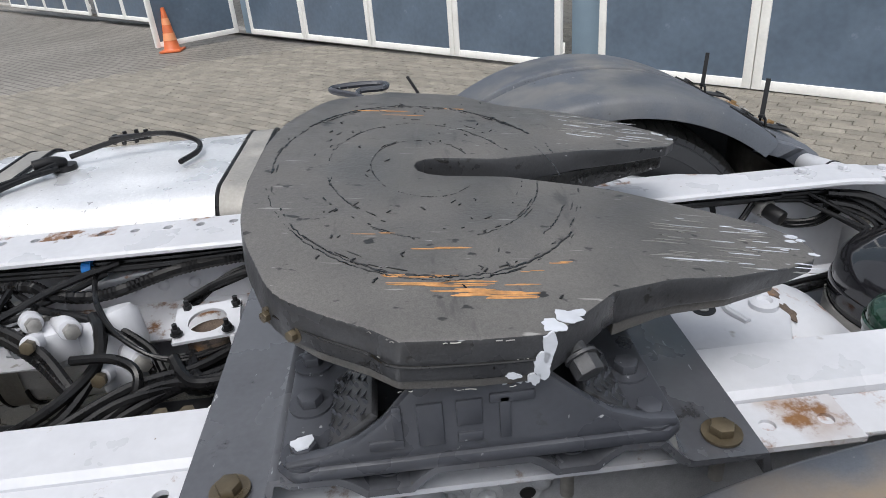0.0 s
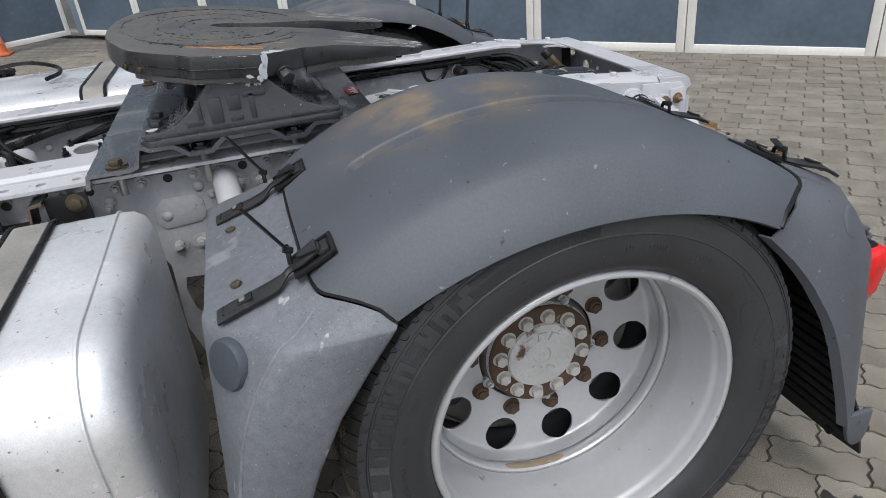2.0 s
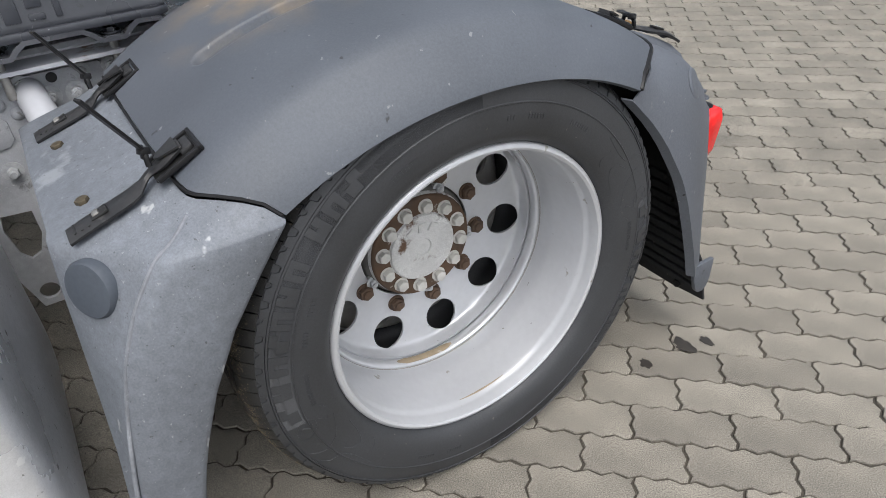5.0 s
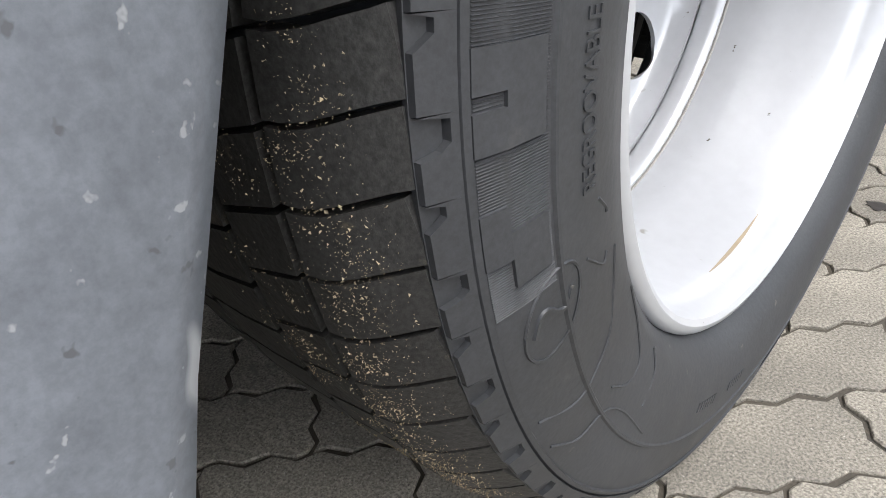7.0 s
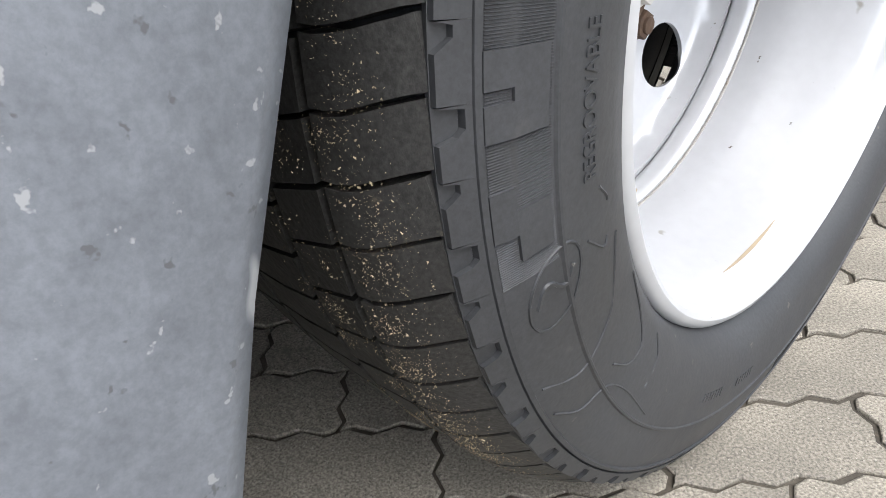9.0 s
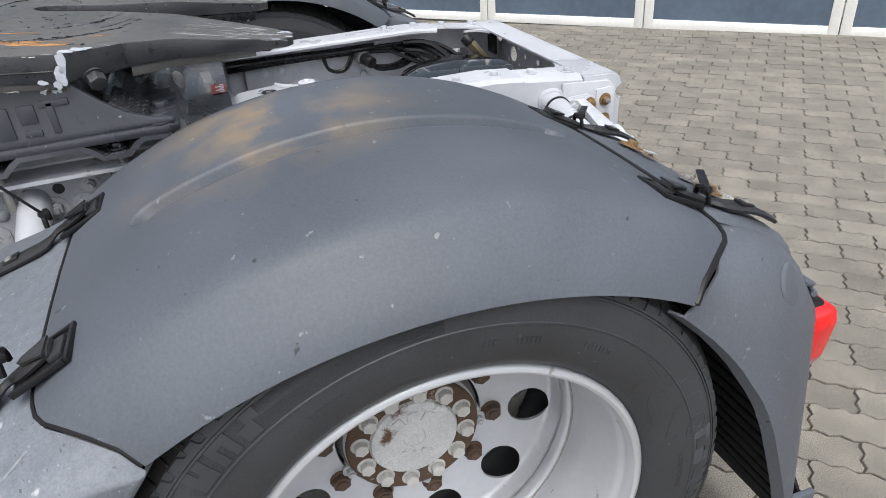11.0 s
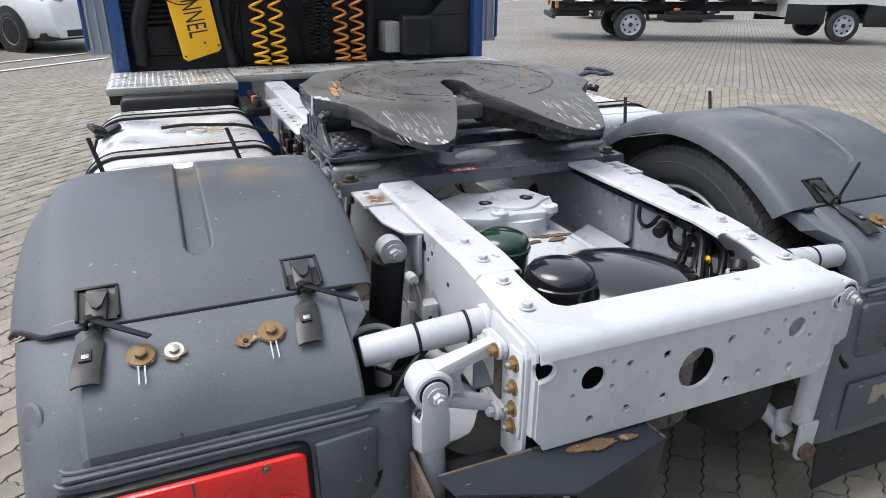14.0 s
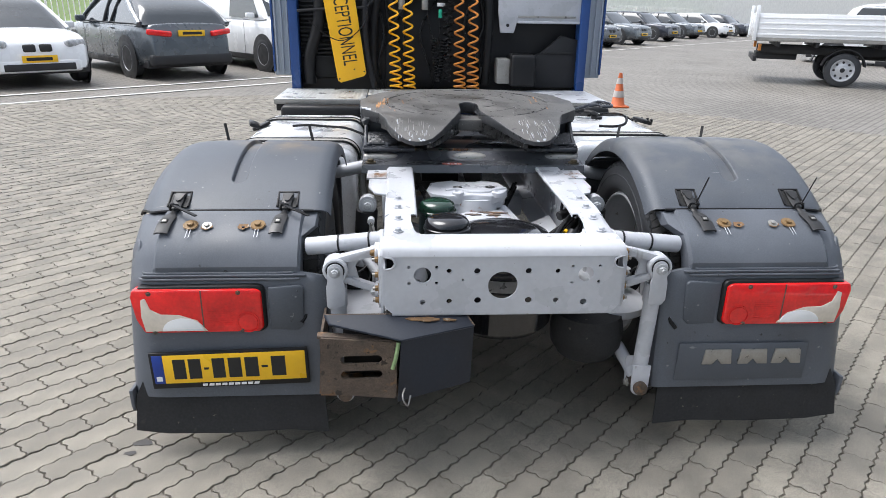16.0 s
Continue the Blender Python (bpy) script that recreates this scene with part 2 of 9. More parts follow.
    "anthracite": mat("anthracite painted steel", (0.044, 0.047, 0.056), 0.33, flecks=(((0.30, 0.31, 0.32), 60, 0.70, (1, 1, 1)), ((0.22, 0.225, 0.23), 24, 0.715, (0.5, 4.0, 1.0))), vary=0.2, scale=8, fine=110, bump=0.08, spots=(0.022, 0.023, 0.025), spot_size=16, spot_amount=0.3, spec=0.55),
    "grease": mat("greasy worn cast iron", (0.094, 0.090, 0.085), 0.46, vary=0.30, scale=7, fine=150, bump=0.35, spots=(0.055, 0.053, 0.051), spot_size=6, spot_amount=0.38, rough_vary=0.16, stretch=(1, 5, 1), speck=0.20, speck_size=520.0, flecks=(((0.24, 0.235, 0.225), 30, 0.69, (3.2, 0.35, 1)), ((0.016, 0.016, 0.016), 42, 0.655, (1, 0.6, 1)), ((0.34, 0.34, 0.34), 60, 0.725, (2.0, 0.3, 1)))),
    "dark_casting": mat("dark casting flank", (0.036, 0.037, 0.040), 0.40, vary=0.30, scale=9, fine=150, bump=0.30, rough_vary=0.16, spec=0.5, speck=0.15, flecks=(((0.30, 0.30, 0.31), 34, 0.70, (1.5, 0.35, 1.6)), ((0.012, 0.012, 0.012), 40, 0.64, (1, 1, 1)))),
    "plate_paint": mat("dark glossy pressed plate paint", (0.066, 0.069, 0.078), 0.27, vary=0.25, scale=7, fine=110, bump=0.05, spec=0.8, coat=0.25, rough_vary=0.12, spots=(0.022, 0.022, 0.024), spot_size=12, spot_amount=0.3, flecks=(((0.34, 0.35, 0.36), 40, 0.70, (0.6, 3.0, 1.0)), ((0.13, 0.09, 0.05), 30, 0.72, (1, 1, 1)))),
    "grease_black": mat("black grease", (0.014, 0.014, 0.014), 0.30, vary=0.3, scale=30, fine=120, bump=0.5, flecks=(((0.36, 0.36, 0.37), 46, 0.70, (1.5, 0.4, 1.5)),)),
    "rust_streak": mat("bare rusty streak", (0.46, 0.23, 0.085), 0.7, vary=0.4, scale=40, fine=160, bump=0.2),
    "rust_bloom": mat("rust bloom", (0.20, 0.115, 0.055), 0.85, vary=0.4, scale=40, fine=160, bump=0.3, spots=(0.10, 0.05, 0.025), spot_size=50, spot_amount=0.42, flecks=(((0.33, 0.27, 0.20), 60, 0.62, (1, 1, 1)),)),
    "strap": mat("weathered steel tank strap", (0.30, 0.29, 0.27), 0.6, metal=0.3, vary=0.25, scale=12, fine=120, bump=0.15, spots=(0.16, 0.10, 0.06), spot_size=22, spot_amount=0.3),
    "red": mat("red lamp lens", (0.72, 0.012, 0.012), 0.1, vary=0.3, scale=10, fine=90, bump=0.02, coat=0.4, rough_vary=0.05),
    "clear": mat("milky lamp lens", (0.66, 0.59, 0.50), 0.2, vary=0.15, scale=14, bump=0.03, coat=0.4, rough_vary=0.05),
    "yellow": mat("yellow plate", (0.86, 0.50, 0.012), 0.42, vary=0.05, scale=8, bump=0.02),
    "signyellow": mat("yellow warning panel", (0.92, 0.49, 0.008), 0.45, vary=0.06, scale=5, bump=0.03),
    "ink": mat("black lettering", (0.012, 0.012, 0.012), 0.6, vary=0.2, bump=0.02),
    "eublue": mat("blue plate strip", (0.012, 0.045, 0.28), 0.4, vary=0.1, bump=0.02),
    "letterwhite": mat("white lettering", (0.75, 0.75, 0.75), 0.5, vary=0.05, bump=0.02),
    "cabblue": mat("blue cab paint", (0.020, 0.065, 0.22), 0.35, vary=0.1, scale=3, bump=0.02),
    "chip": mat("bare pale primer", (0.46, 0.48, 0.52), 0.6, vary=0.15, scale=30, bump=0.1),
    "ledge": mat("chipped white ledge paint with rust", (0.485, 0.495, 0.525), 0.45, vary=0.08, bump=0.08, spots=(0.16, 0.075, 0.03), spot_size=13, spot_amount=0.55, patch=((-0.42, 0.12, 0.81), 0.13, (0.24, 0.12, 0.04))),
    "navy_sheet": mat("dark navy painted sheet", (0.020, 0.024, 0.034), 0.45, vary=0.25, scale=6, fine=120, bump=0.08, spec=0.35, spots=(0.06, 0.06, 0.065), spot_size=24, spot_amount=0.15),
    "fairing": mat("pale grey blue fairing", (0.34, 0.38, 0.44), 0.45, vary=0.08, scale=3, bump=0.03),
    "cabdark": mat("dark cab rear panel", (0.022, 0.022, 0.024), 0.6, vary=0.3, scale=5, fine=100, bump=0.1, spec=0.3),
    "chequer": mat("aluminium chequer plate", (0.56, 0.57, 0.57), 0.38, metal=0.6, vary=0.12, scale=8, fine=60, bump=0.05),
    "coilyellow": mat("yellow coil hose", (0.90, 0.45, 0.008), 0.35, vary=0.1, bump=0.02),
    "coilorange": mat("orange brown coil hose", (0.62, 0.23, 0.035), 0.38, vary=0.15, bump=0.02),
    "gatewhite": mat("aged white door frame paint", (0.86, 0.85, 0.81), 0.6, vary=0.10, scale=3, fine=40, bump=0.05, spots=(0.50, 0.46, 0.38), spot_size=9, spot_amount=0.2),
    "gateblue": mat("slate blue door panel", (0.10, 0.135, 0.18), 0.42, vary=0.25, scale=1.6, fine=20, bump=0.03, spots=(0.18, 0.22, 0.27), spot_size=3.0, spot_amount=0.25),
    "pillar": mat("blue grey steel pillar", (0.22, 0.30, 0.37), 0.55, vary=0.15, scale=3, bump=0.05),
    "conered": mat("orange traffic cone plastic", (0.56, 0.13, 0.04), 0.5, vary=0.15, scale=9, bump=0.05),
    "conepale": mat("faded orange cone band", (0.72, 0.30, 0.14), 0.5, vary=0.1, scale=9, bump=0.03),
    "concrete": mat("pale concrete sill", (0.34, 0.32, 0.29), 0.9, vary=0.2, scale=8, fine=90, bump=0.3, speck=0.3),
    "paver": mat("grey brown concrete paver", (0.214, 0.196, 0.164), 0.9, vary=0.34, scale=7, fine=480, bump=0.22, spots=(0.15, 0.138, 0.118), spot_size=60, spot_amount=0.42, rand=0.14, speck=0.5, speck_size=340.0, flecks=(((0.36, 0.34, 0.30), 300, 0.66, (1, 1, 1)), ((0.085, 0.075, 0.062), 240, 0.66, (1, 1, 1)))),
    "paver_joined": mat("grey brown concrete pavers", (0.214, 0.196, 0.164), 0.9, vary=0.34, scale=7, fine=480, bump=0.22, spots=(0.15, 0.138, 0.118), spot_size=60, spot_amount=0.42, island=0.14, speck=0.5, speck_size=340.0, flecks=(((0.36, 0.34, 0.30), 300, 0.66, (1, 1, 1)), ((0.085, 0.075, 0.062), 240, 0.66, (1, 1, 1)))),
    "joint": mat("dark joint sand", (0.066, 0.057, 0.045), 0.95, vary=0.5, scale=4, fine=300, bump=0.4, spots=(0.11, 0.096, 0.072), spot_size=30, spot_amount=0.38),
    "rust_ring": mat("rust bleeding through hub paint", (0.080, 0.046, 0.026), 0.75, vary=0.35, scale=20, bump=0.35, spots=(0.44, 0.41, 0.35), spot_size=22, spot_amount=0.42),
    "goldrust": mat("golden brown rusted zinc", (0.215, 0.135, 0.06), 0.65, metal=0.2, vary=0.3, scale=40, fine=160, bump=0.2, spots=(0.14, 0.07, 0.03), spot_size=60, spot_amount=0.35),
    "conedull": mat("dirty white cone band", (0.42, 0.39, 0.37), 0.6, vary=0.2, scale=9, bump=0.03),
    "nutgrey": mat("overpainted grey nut", (0.40, 0.41, 0.42), 0.45, vary=0.25, scale=40, fine=200, bump=0.1, spots=(0.07, 0.06, 0.05), spot_size=60, spot_amount=0.28),
    "grimy": mat("grimy inner wheel steel", (0.13, 0.125, 0.115), 0.7, vary=0.3, scale=14, fine=120, bump=0.15, spots=(0.06, 0.05, 0.04), spot_size=20, spot_amount=0.3),
    "carwhite": mat("white car paint", (0.82, 0.83, 0.84), 0.25, vary=0.0, bump=0.0, coat=0.5, rough_vary=0.05),
    "cargrey": mat("metallic grey car paint", (0.115, 0.13, 0.145), 0.28, metal=0.4, vary=0.0, bump=0.0, coat=0.6, rough_vary=0.05),
    "cardark": mat("dark car paint", (0.035, 0.04, 0.055), 0.25, metal=0.3, vary=0.0, bump=0.0, coat=0.6, rough_vary=0.05),
    "carglass": mat("dark car glass", (0.035, 0.042, 0.048), 0.05, vary=0.1, bump=0.0, rough_vary=0.02, coat=0.6),
    "headlamp": mat("clear headlamp glass over grey", (0.36, 0.37, 0.38), 0.08, vary=0.5, scale=14, bump=0.05, coat=0.8, rough_vary=0.03),
    "cartrim": mat("black car trim", (0.02, 0.02, 0.022), 0.55, vary=0.2, bump=0.03),
    "linewhite": mat("worn white road paint", (0.62, 0.61, 0.58), 0.8, vary=0.2, scale=6, fine=120, bump=0.2, spots=(0.30, 0.28, 0.25), spot_size=20, spot_amount=0.3),
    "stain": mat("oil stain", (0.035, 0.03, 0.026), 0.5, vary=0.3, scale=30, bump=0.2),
    "sand": mat("pale sand", (0.27, 0.22, 0.145), 0.9, vary=0.2, bump=0.0, island=0.5),
    "sticker": mat("red sticker", (0.42, 0.07, 0.05), 0.45, vary=0.3, scale=40, bump=0.05),
    "strapgreen": mat("faded green webbing", (0.30, 0.42, 0.20), 0.8, vary=0.3, scale=60, bump=0.1),
}


# ---- mesh helpers ----
def part(name, bm, material, parent=None, label="", smooth=40, thick=0.0):
    """Links a bmesh as one mesh object under a thing or part."""
    bmesh.ops.recalc_face_normals(bm, faces=bm.faces)
    if thick:
        shell(bm, thick)
        bmesh.ops.recalc_face_normals(bm, faces=bm.faces)
    for f in bm.faces:
        f.smooth = True
    for e in bm.edges:
        e.smooth = len(e.link_faces) == 2 and e.calc_face_angle(0) < radians(smooth)
    me = bpy.data.meshes.new(name)
    bm.to_mesh(me)
    bm.free()
    me.materials.append(M[material] if isinstance(material, str) else material)
    ob = new(name, me)
    ob.parent = parent
    if label:
        tagged(ob, label=label)
    return ob


def shell(bm, t):
    """Gives a sheet thickness, half to each side."""
    bm.normal_update()
    fs = bm.faces[:]
    rim_edges = [e for e in bm.edges if len(e.link_faces) == 1]
    twin = {v: bm.verts.new(v.co - v.normal * t * 0.5) for v in bm.verts[:]}
    for v in twin:
        v.co = v.co + v.normal * t * 0.5
    for f in fs:
        bm.faces.new([twin[v] for v in reversed(f.verts)])
    for e in rim_edges:
        a, b = e.verts
        bm.faces.new((b, a, twin[a], twin[b]))


def node(name, parent=None, label="", at=(0, 0, 0), **tags):
    ob = new(name)
    ob.location = at
    ob.empty_display_size = 0.1
    ob.parent = parent
    tagged(ob, label=label, **tags)
    return ob


def box(x0, x1, y0, y1, z0, z1, bev=0.004, seg=2, bm=None):
    bm = bm or bmesh.new()
    vs = bmesh.ops.create_cube(bm, size=1)["verts"]
    bmesh.ops.transform(bm, verts=vs, matrix=Matrix.LocRotScale(((x0 + x1) / 2, (y0 + y1) / 2, (z0 + z1) / 2), None, (abs(x1 - x0), abs(y1 - y0), abs(z1 - z0))))
    if bev:
        es = list({e for v in vs for e in v.link_edges})
        bmesh.ops.bevel(bm, geom=es, offset=bev, segments=seg, profile=0.5, affect="EDGES")
    return bm


def obox(centre, size, rot=(0, 0, 0), bev=0.004, seg=2, bm=None):
    """A box turned by Euler degrees."""
    tmp = box(-size[0] / 2, size[0] / 2, -size[1] / 2, size[1] / 2, -size[2] / 2, size[2] / 2, bev, seg)
    bmesh.ops.transform(tmp, verts=tmp.verts, matrix=pose(*centre, *rot))
    return join(bm, tmp)


def join(bm, tmp):
    if bm is None:
        return tmp
    me = bpy.data.meshes.new("tmp")
    tmp.to_mesh(me)
    tmp.free()
    bm.from_mesh(me)
    bpy.data.meshes.remove(me)
    return bm


def cyl(p0, p1, r, r2=None, seg=20, bev=0.0, bm=None):
    p0, p1 = Vector(p0), Vector(p1)
    tmp = bmesh.new()
    bmesh.ops.create_cone(tmp, cap_ends=True, segments=seg, radius1=r, radius2=r if r2 is None else r2, depth=(p1 - p0).length)
    if bev:
        es = [e for e in tmp.edges if any(len(f.verts) > 4 for f in e.link_faces)]
        bmesh.ops.bevel(tmp, geom=es, offset=bev, segments=2, profile=0.5, affect="EDGES")
    q = (p1 - p0).to_track_quat("Z", "Y")
    bmesh.ops.transform(tmp, verts=tmp.verts, matrix=Matrix.LocRotScale((p0 + p1) / 2, q, None))
    return join(bm, tmp)


def lathe(profile, origin=(0, 0, 0), axis=(1, 0, 0), seg=64, closed=False, bm=None):
    """Turns (along, radius) pairs about an axis."""
    bm = bm or bmesh.new()
    q = Vector(axis).to_track_quat("Z", "Y")
    o = Vector(origin)
    rings = []
    for a, r in profile:
        if r < 1e-6:
            rings.append([bm.verts.new(o + q @ Vector((0, 0, a)))])
        else:
            rings.append([bm.verts.new(o + q @ Vector((r * math.cos(2 * math.pi * i / seg), r * math.sin(2 * math.pi * i / seg), a))) for i in range(seg)])
    pairs = list(zip(rings, rings[1:])) + ([(rings[-1], rings[0])] if closed else [])
    for p, q2 in pairs:
        for i in range(seg):
            j = (i + 1) % seg
            vs = [p[i % len(p)], p[j % len(p)], q2[j % len(q2)], q2[i % len(q2)]]
            vs = [v for k, v in enumerate(vs) if v not in vs[:k]]
            if len(vs) > 2:
                bm.faces.new(vs)
    return bm


def curve_pts(pts, n=8):
    """A smooth line through the points."""
    P = [Vector(p) for p in pts]
    P = [P[0] * 2 - P[1]] + P + [P[-1] * 2 - P[-2]]
    out = []
    for i in range(1, len(P) - 2):
        a, b, c, d = P[i - 1:i + 3]
        for k in range(n):
            t = k / n
            out.append(0.5 * ((2 * b) + (c - a) * t + (2 * a - 5 * b + 4 * c - d) * t * t + (3 * b - a - 3 * c + d) * t ** 3))
    out.append(P[-2])
    return out


def sweep(pts, r, seg=10, smooth_n=6, ribs=0.0, rib_len=0.008, bm=None, cap=True):
    """A hose or bar along a smooth line; ribs makes it corrugated."""
    line = curve_pts(pts, smooth_n) if smooth_n else [Vector(p) for p in pts]
    if ribs:
        dense, step = [], rib_len / 2
        for a, b in zip(line, line[1:]):
            k = max(1, int((b - a).length / step))
            dense += [a.lerp(b, i / k) for i in range(k)]
        line = dense + [line[-1]]
    bm = bm or bmesh.new()
    rings, up = [], Vector((0, 0, 1))
    for i, p in enumerate(line):
        t = (line[min(i + 1, len(line) - 1)] - line[max(i - 1, 0)])
        t = t.normalized() if t.length > 1e-9 else Vector((0, 1, 0))
        s = t.cross(up)
        s = (t.cross(Vector((1, 0, 0))) if s.length < 0.05 else s).normalized()
        u = s.cross(t).normalized()
        up = u
        rr = r * (1 - ribs * (i % 2)) if ribs else r
        rings.append([bm.verts.new(p + rr * (s * math.cos(2 * math.pi * k / seg) + u * math.sin(2 * math.pi * k / seg))) for k in range(seg)])
    for a, b in zip(rings, rings[1:]):
        for k in range(seg):
            bm.faces.new((a[k], a[(k + 1) % seg], b[(k + 1) % seg], b[k]))
    if cap:
        bm.faces.new(rings[0][::-1])
        bm.faces.new(rings[-1])
    return bm


def grid(rows, bm=None, close=False):
    """A sheet through rows of points."""
    bm = bm or bmesh.new()
    vs = [[bm.verts.new(p) for p in row] for row in rows]
    for a, b in zip(vs, vs[1:]):
        for i in range(len(a) - (0 if close else 1)):
            j = (i + 1) % len(a)
            bm.faces.new((a[i], a[j], b[j], b[i]))
    return bm


def circle2(cx, cy, r, n=20):
    return [(cx + r * math.cos(2 * math.pi * i / n), cy + r * math.sin(2 * math.pi * i / n)) for i in range(n)]


def plate(outline, holes, thick, m, bev=0.0):
    """A flat plate with holes through it, drawn in its own x, y and put in place by m."""
    bm = bmesh.new()
    es = []
    for loop in [outline] + list(holes):
        vs = [bm.verts.new((x, y, 0)) for x, y in loop]
        es += [bm.edges.new((a, b)) for a, b in zip(vs, vs[1:] + vs[:1])]
    bmesh.ops.triangle_fill(bm, use_beauty=True, edges=es)
    bmesh.ops.recalc_face_normals(bm, faces=bm.faces)
    geo = bmesh.ops.extrude_face_region(bm, geom=bm.faces[:])
    bmesh.ops.translate(bm, vec=(0, 0, thick), verts=[v for v in geo["geom"] if isinstance(v, bmesh.types.BMVert)])
    bmesh.ops.transform(bm, verts=bm.verts, matrix=m)
    return bm


def prism(poly, m, depth, bev=0.0):
    bm = bmesh.new()
    f = bm.faces.new([bm.verts.new((x, y, 0)) for x, y in poly])
    geo = bmesh.ops.extrude_face_region(bm, geom=[f])
    bmesh.ops.translate(bm, vec=(0, 0, depth), verts=[v for v in geo["geom"] if isinstance(v, bmesh.types.BMVert)])
    if bev:
        bmesh.ops.recalc_face_normals(bm, faces=bm.faces)
        bmesh.ops.bevel(bm, geom=bm.edges[:], offset=bev, segments=2, profile=0.5, affect="EDGES")
    bmesh.ops.transform(bm, verts=bm.verts, matrix=m)
    return bm


def frame_of(origin, xdir, ydir):
    """A matrix whose x and y run along the given directions."""
    x = Vector(xdir).normalized()
    z = x.cross(Vector(ydir)).normalized()
    y = z.cross(x)
    return Matrix.Translation(origin) @ Matrix((x, y, z)).transposed().to_4x4()


def facing(y):
    """A plane across the truck at y, drawn in x and z; depth runs forwards, away from the tail."""
    return Matrix(((1, 0, 0, 0), (0, 0, 1, y), (0, 1, 0, 0), (0, 0, 0, 1)))


def bolt_mesh(pos, normal, r=0.012, h=0.010, washer=1.55, stud=0.0, bm=None):
    """A hexagon head on a washer, with a bit of thread when stud is set."""
    p, n = Vector(pos), Vector(normal).normalized()
    bm = cyl(p, p + n * r * 0.22, r * washer, seg=18, bm=bm)
    bm = cyl(p + n * r * 0.2, p + n * (h + r * 0.2), r, seg=6, bev=r * 0.12, bm=bm)
    if stud:
        bm = cyl(p, p + n * (h + stud), r * 0.55, seg=10, bm=bm)
    return bm


def hull(points):
    """The convex body round some points."""
    bm = bmesh.new()
    for p in points:
        bm.verts.new(p)
    res = bmesh.ops.convex_hull(bm, input=bm.verts[:])
    bmesh.ops.delete(bm, geom=[g for g in res["geom_interior"] if isinstance(g, bmesh.types.BMVert)], context="VERTS")
    bmesh.ops.dissolve_limit(bm, angle_limit=radians(2), verts=bm.verts[:], edges=bm.edges[:])
    bmesh.ops.bevel(bm, geom=bm.edges[:], offset=0.0025, segments=2, affect="EDGES", clamp_overlap=True)
    return bm


def blob(cx, cy, rx, ry, seed, n=13):
    """A rounded ragged outline, as of a chip or a stain."""
    rnd = random.Random(seed)
    waves = [(k, rnd.uniform(0.25, 0.6) / k, rnd.uniform(0, 6.28)) for k in (2, 3, 5, 7)]
    n = int(n * 1.6)
    out = []
    for k in range(n):
        q = 2 * math.pi * k / n
        r = max(0.3, 1 + sum(h * math.sin(w * q + f) for w, h, f in waves) * 0.8 + rnd.uniform(-0.13, 0.13))
        out.append((cx + rx * r * math.cos(q), cy + ry * r * math.sin(q)))
    return out


def ground_z(x):
    """The yard falls gently away to the truck's right."""
    return -0.0125 * x



# ---- ground ----
gm = bpy.data.materials.new("yard paving in the distance")
gm.use_nodes = True
n, l = gm.node_tree.nodes, gm.node_tree.links
tc = n.new("ShaderNodeTexCoord")
mp = n.new("ShaderNodeMapping")
mp.inputs["Rotation"].default_value = (0, 0, radians(-45))
l.new(tc.outputs["Object"], mp.inputs["Vector"])
br = n.new("ShaderNodeTexBrick")
br.inputs["Scale"].default_value = 1.0
br.inputs["Brick Width"].default_value, br.inputs["Row Height"].default_value = 0.217, 0.0995
br.inputs["Mortar Size"].default_value, br.inputs["Mortar Smooth"].default_value = 0.009, 0.3
br.inputs["Color1"].default_value = (0.180, 0.166, 0.146, 1)
br.inputs["Color2"].default_value = (0.225, 0.207, 0.182, 1)
br.inputs["Mortar"].default_value = (0.065, 0.058, 0.048, 1)
l.new(mp.outputs[0], br.inputs["Vector"])
cloud = n.new("ShaderNodeTexNoise")
cloud.inputs["Scale"].default_value, cloud.inputs["Detail"].default_value = 0.45, 7
l.new(tc.outputs["Object"], cloud.inputs["Vector"])
cr = n.new("ShaderNodeMapRange")
cr.inputs["From Min"].default_value, cr.inputs["From Max"].default_value = 0.3, 0.7
cr.inputs["To Min"].default_value, cr.inputs["To Max"].default_value = 0.78, 1.15
l.new(cloud.outputs["Fac"], cr.inputs["Value"])
sc = n.new("ShaderNodeVectorMath")
sc.operation = "SCALE"
l.new(br.outputs["Color"], sc.inputs[0])
l.new(cr.outputs[0], sc.inputs["Scale"])
l.new(sc.outputs[0], n["Principled BSDF"].inputs["Base Color"])
n["Principled BSDF"].inputs["Roughness"].default_value = 0.62
bp = n.new("ShaderNodeBump")
bp.inputs["Strength"].default_value, bp.inputs["Distance"].default_value = 0.5, 0.006
bp.invert = True
l.new(br.outputs["Fac"], bp.inputs["Height"])
l.new(bp.outputs[0], n["Principled BSDF"].inputs["Normal"])

R = 400.0
g = grid([[(x, y, ground_z(x) - 0.0055) for x in (-R, -20, 0, 20, R)] for y in (-R, -20, 0, 20, R)])
ground = part("ground", g, gm)
tagged(ground, "grey brown concrete paved yard with sandy joints", "ground", kind="structure")


# ---- garage doors along the yard ----
G0, GD = Vector((5.46, -1.06, -0.07)), Vector((0.751, 0.661, 0)).normalized()
GN = Vector((-GD.y, GD.x, 0))


def garage_frame(s, off=0.0, z=-0.07):
    """A matrix at s metres along the door front; x along it, y up, z towards the yard."""
    o = G0 + GD * s + GN * off
    return frame_of((o.x, o.y, z), GD, (0, 0, 1))


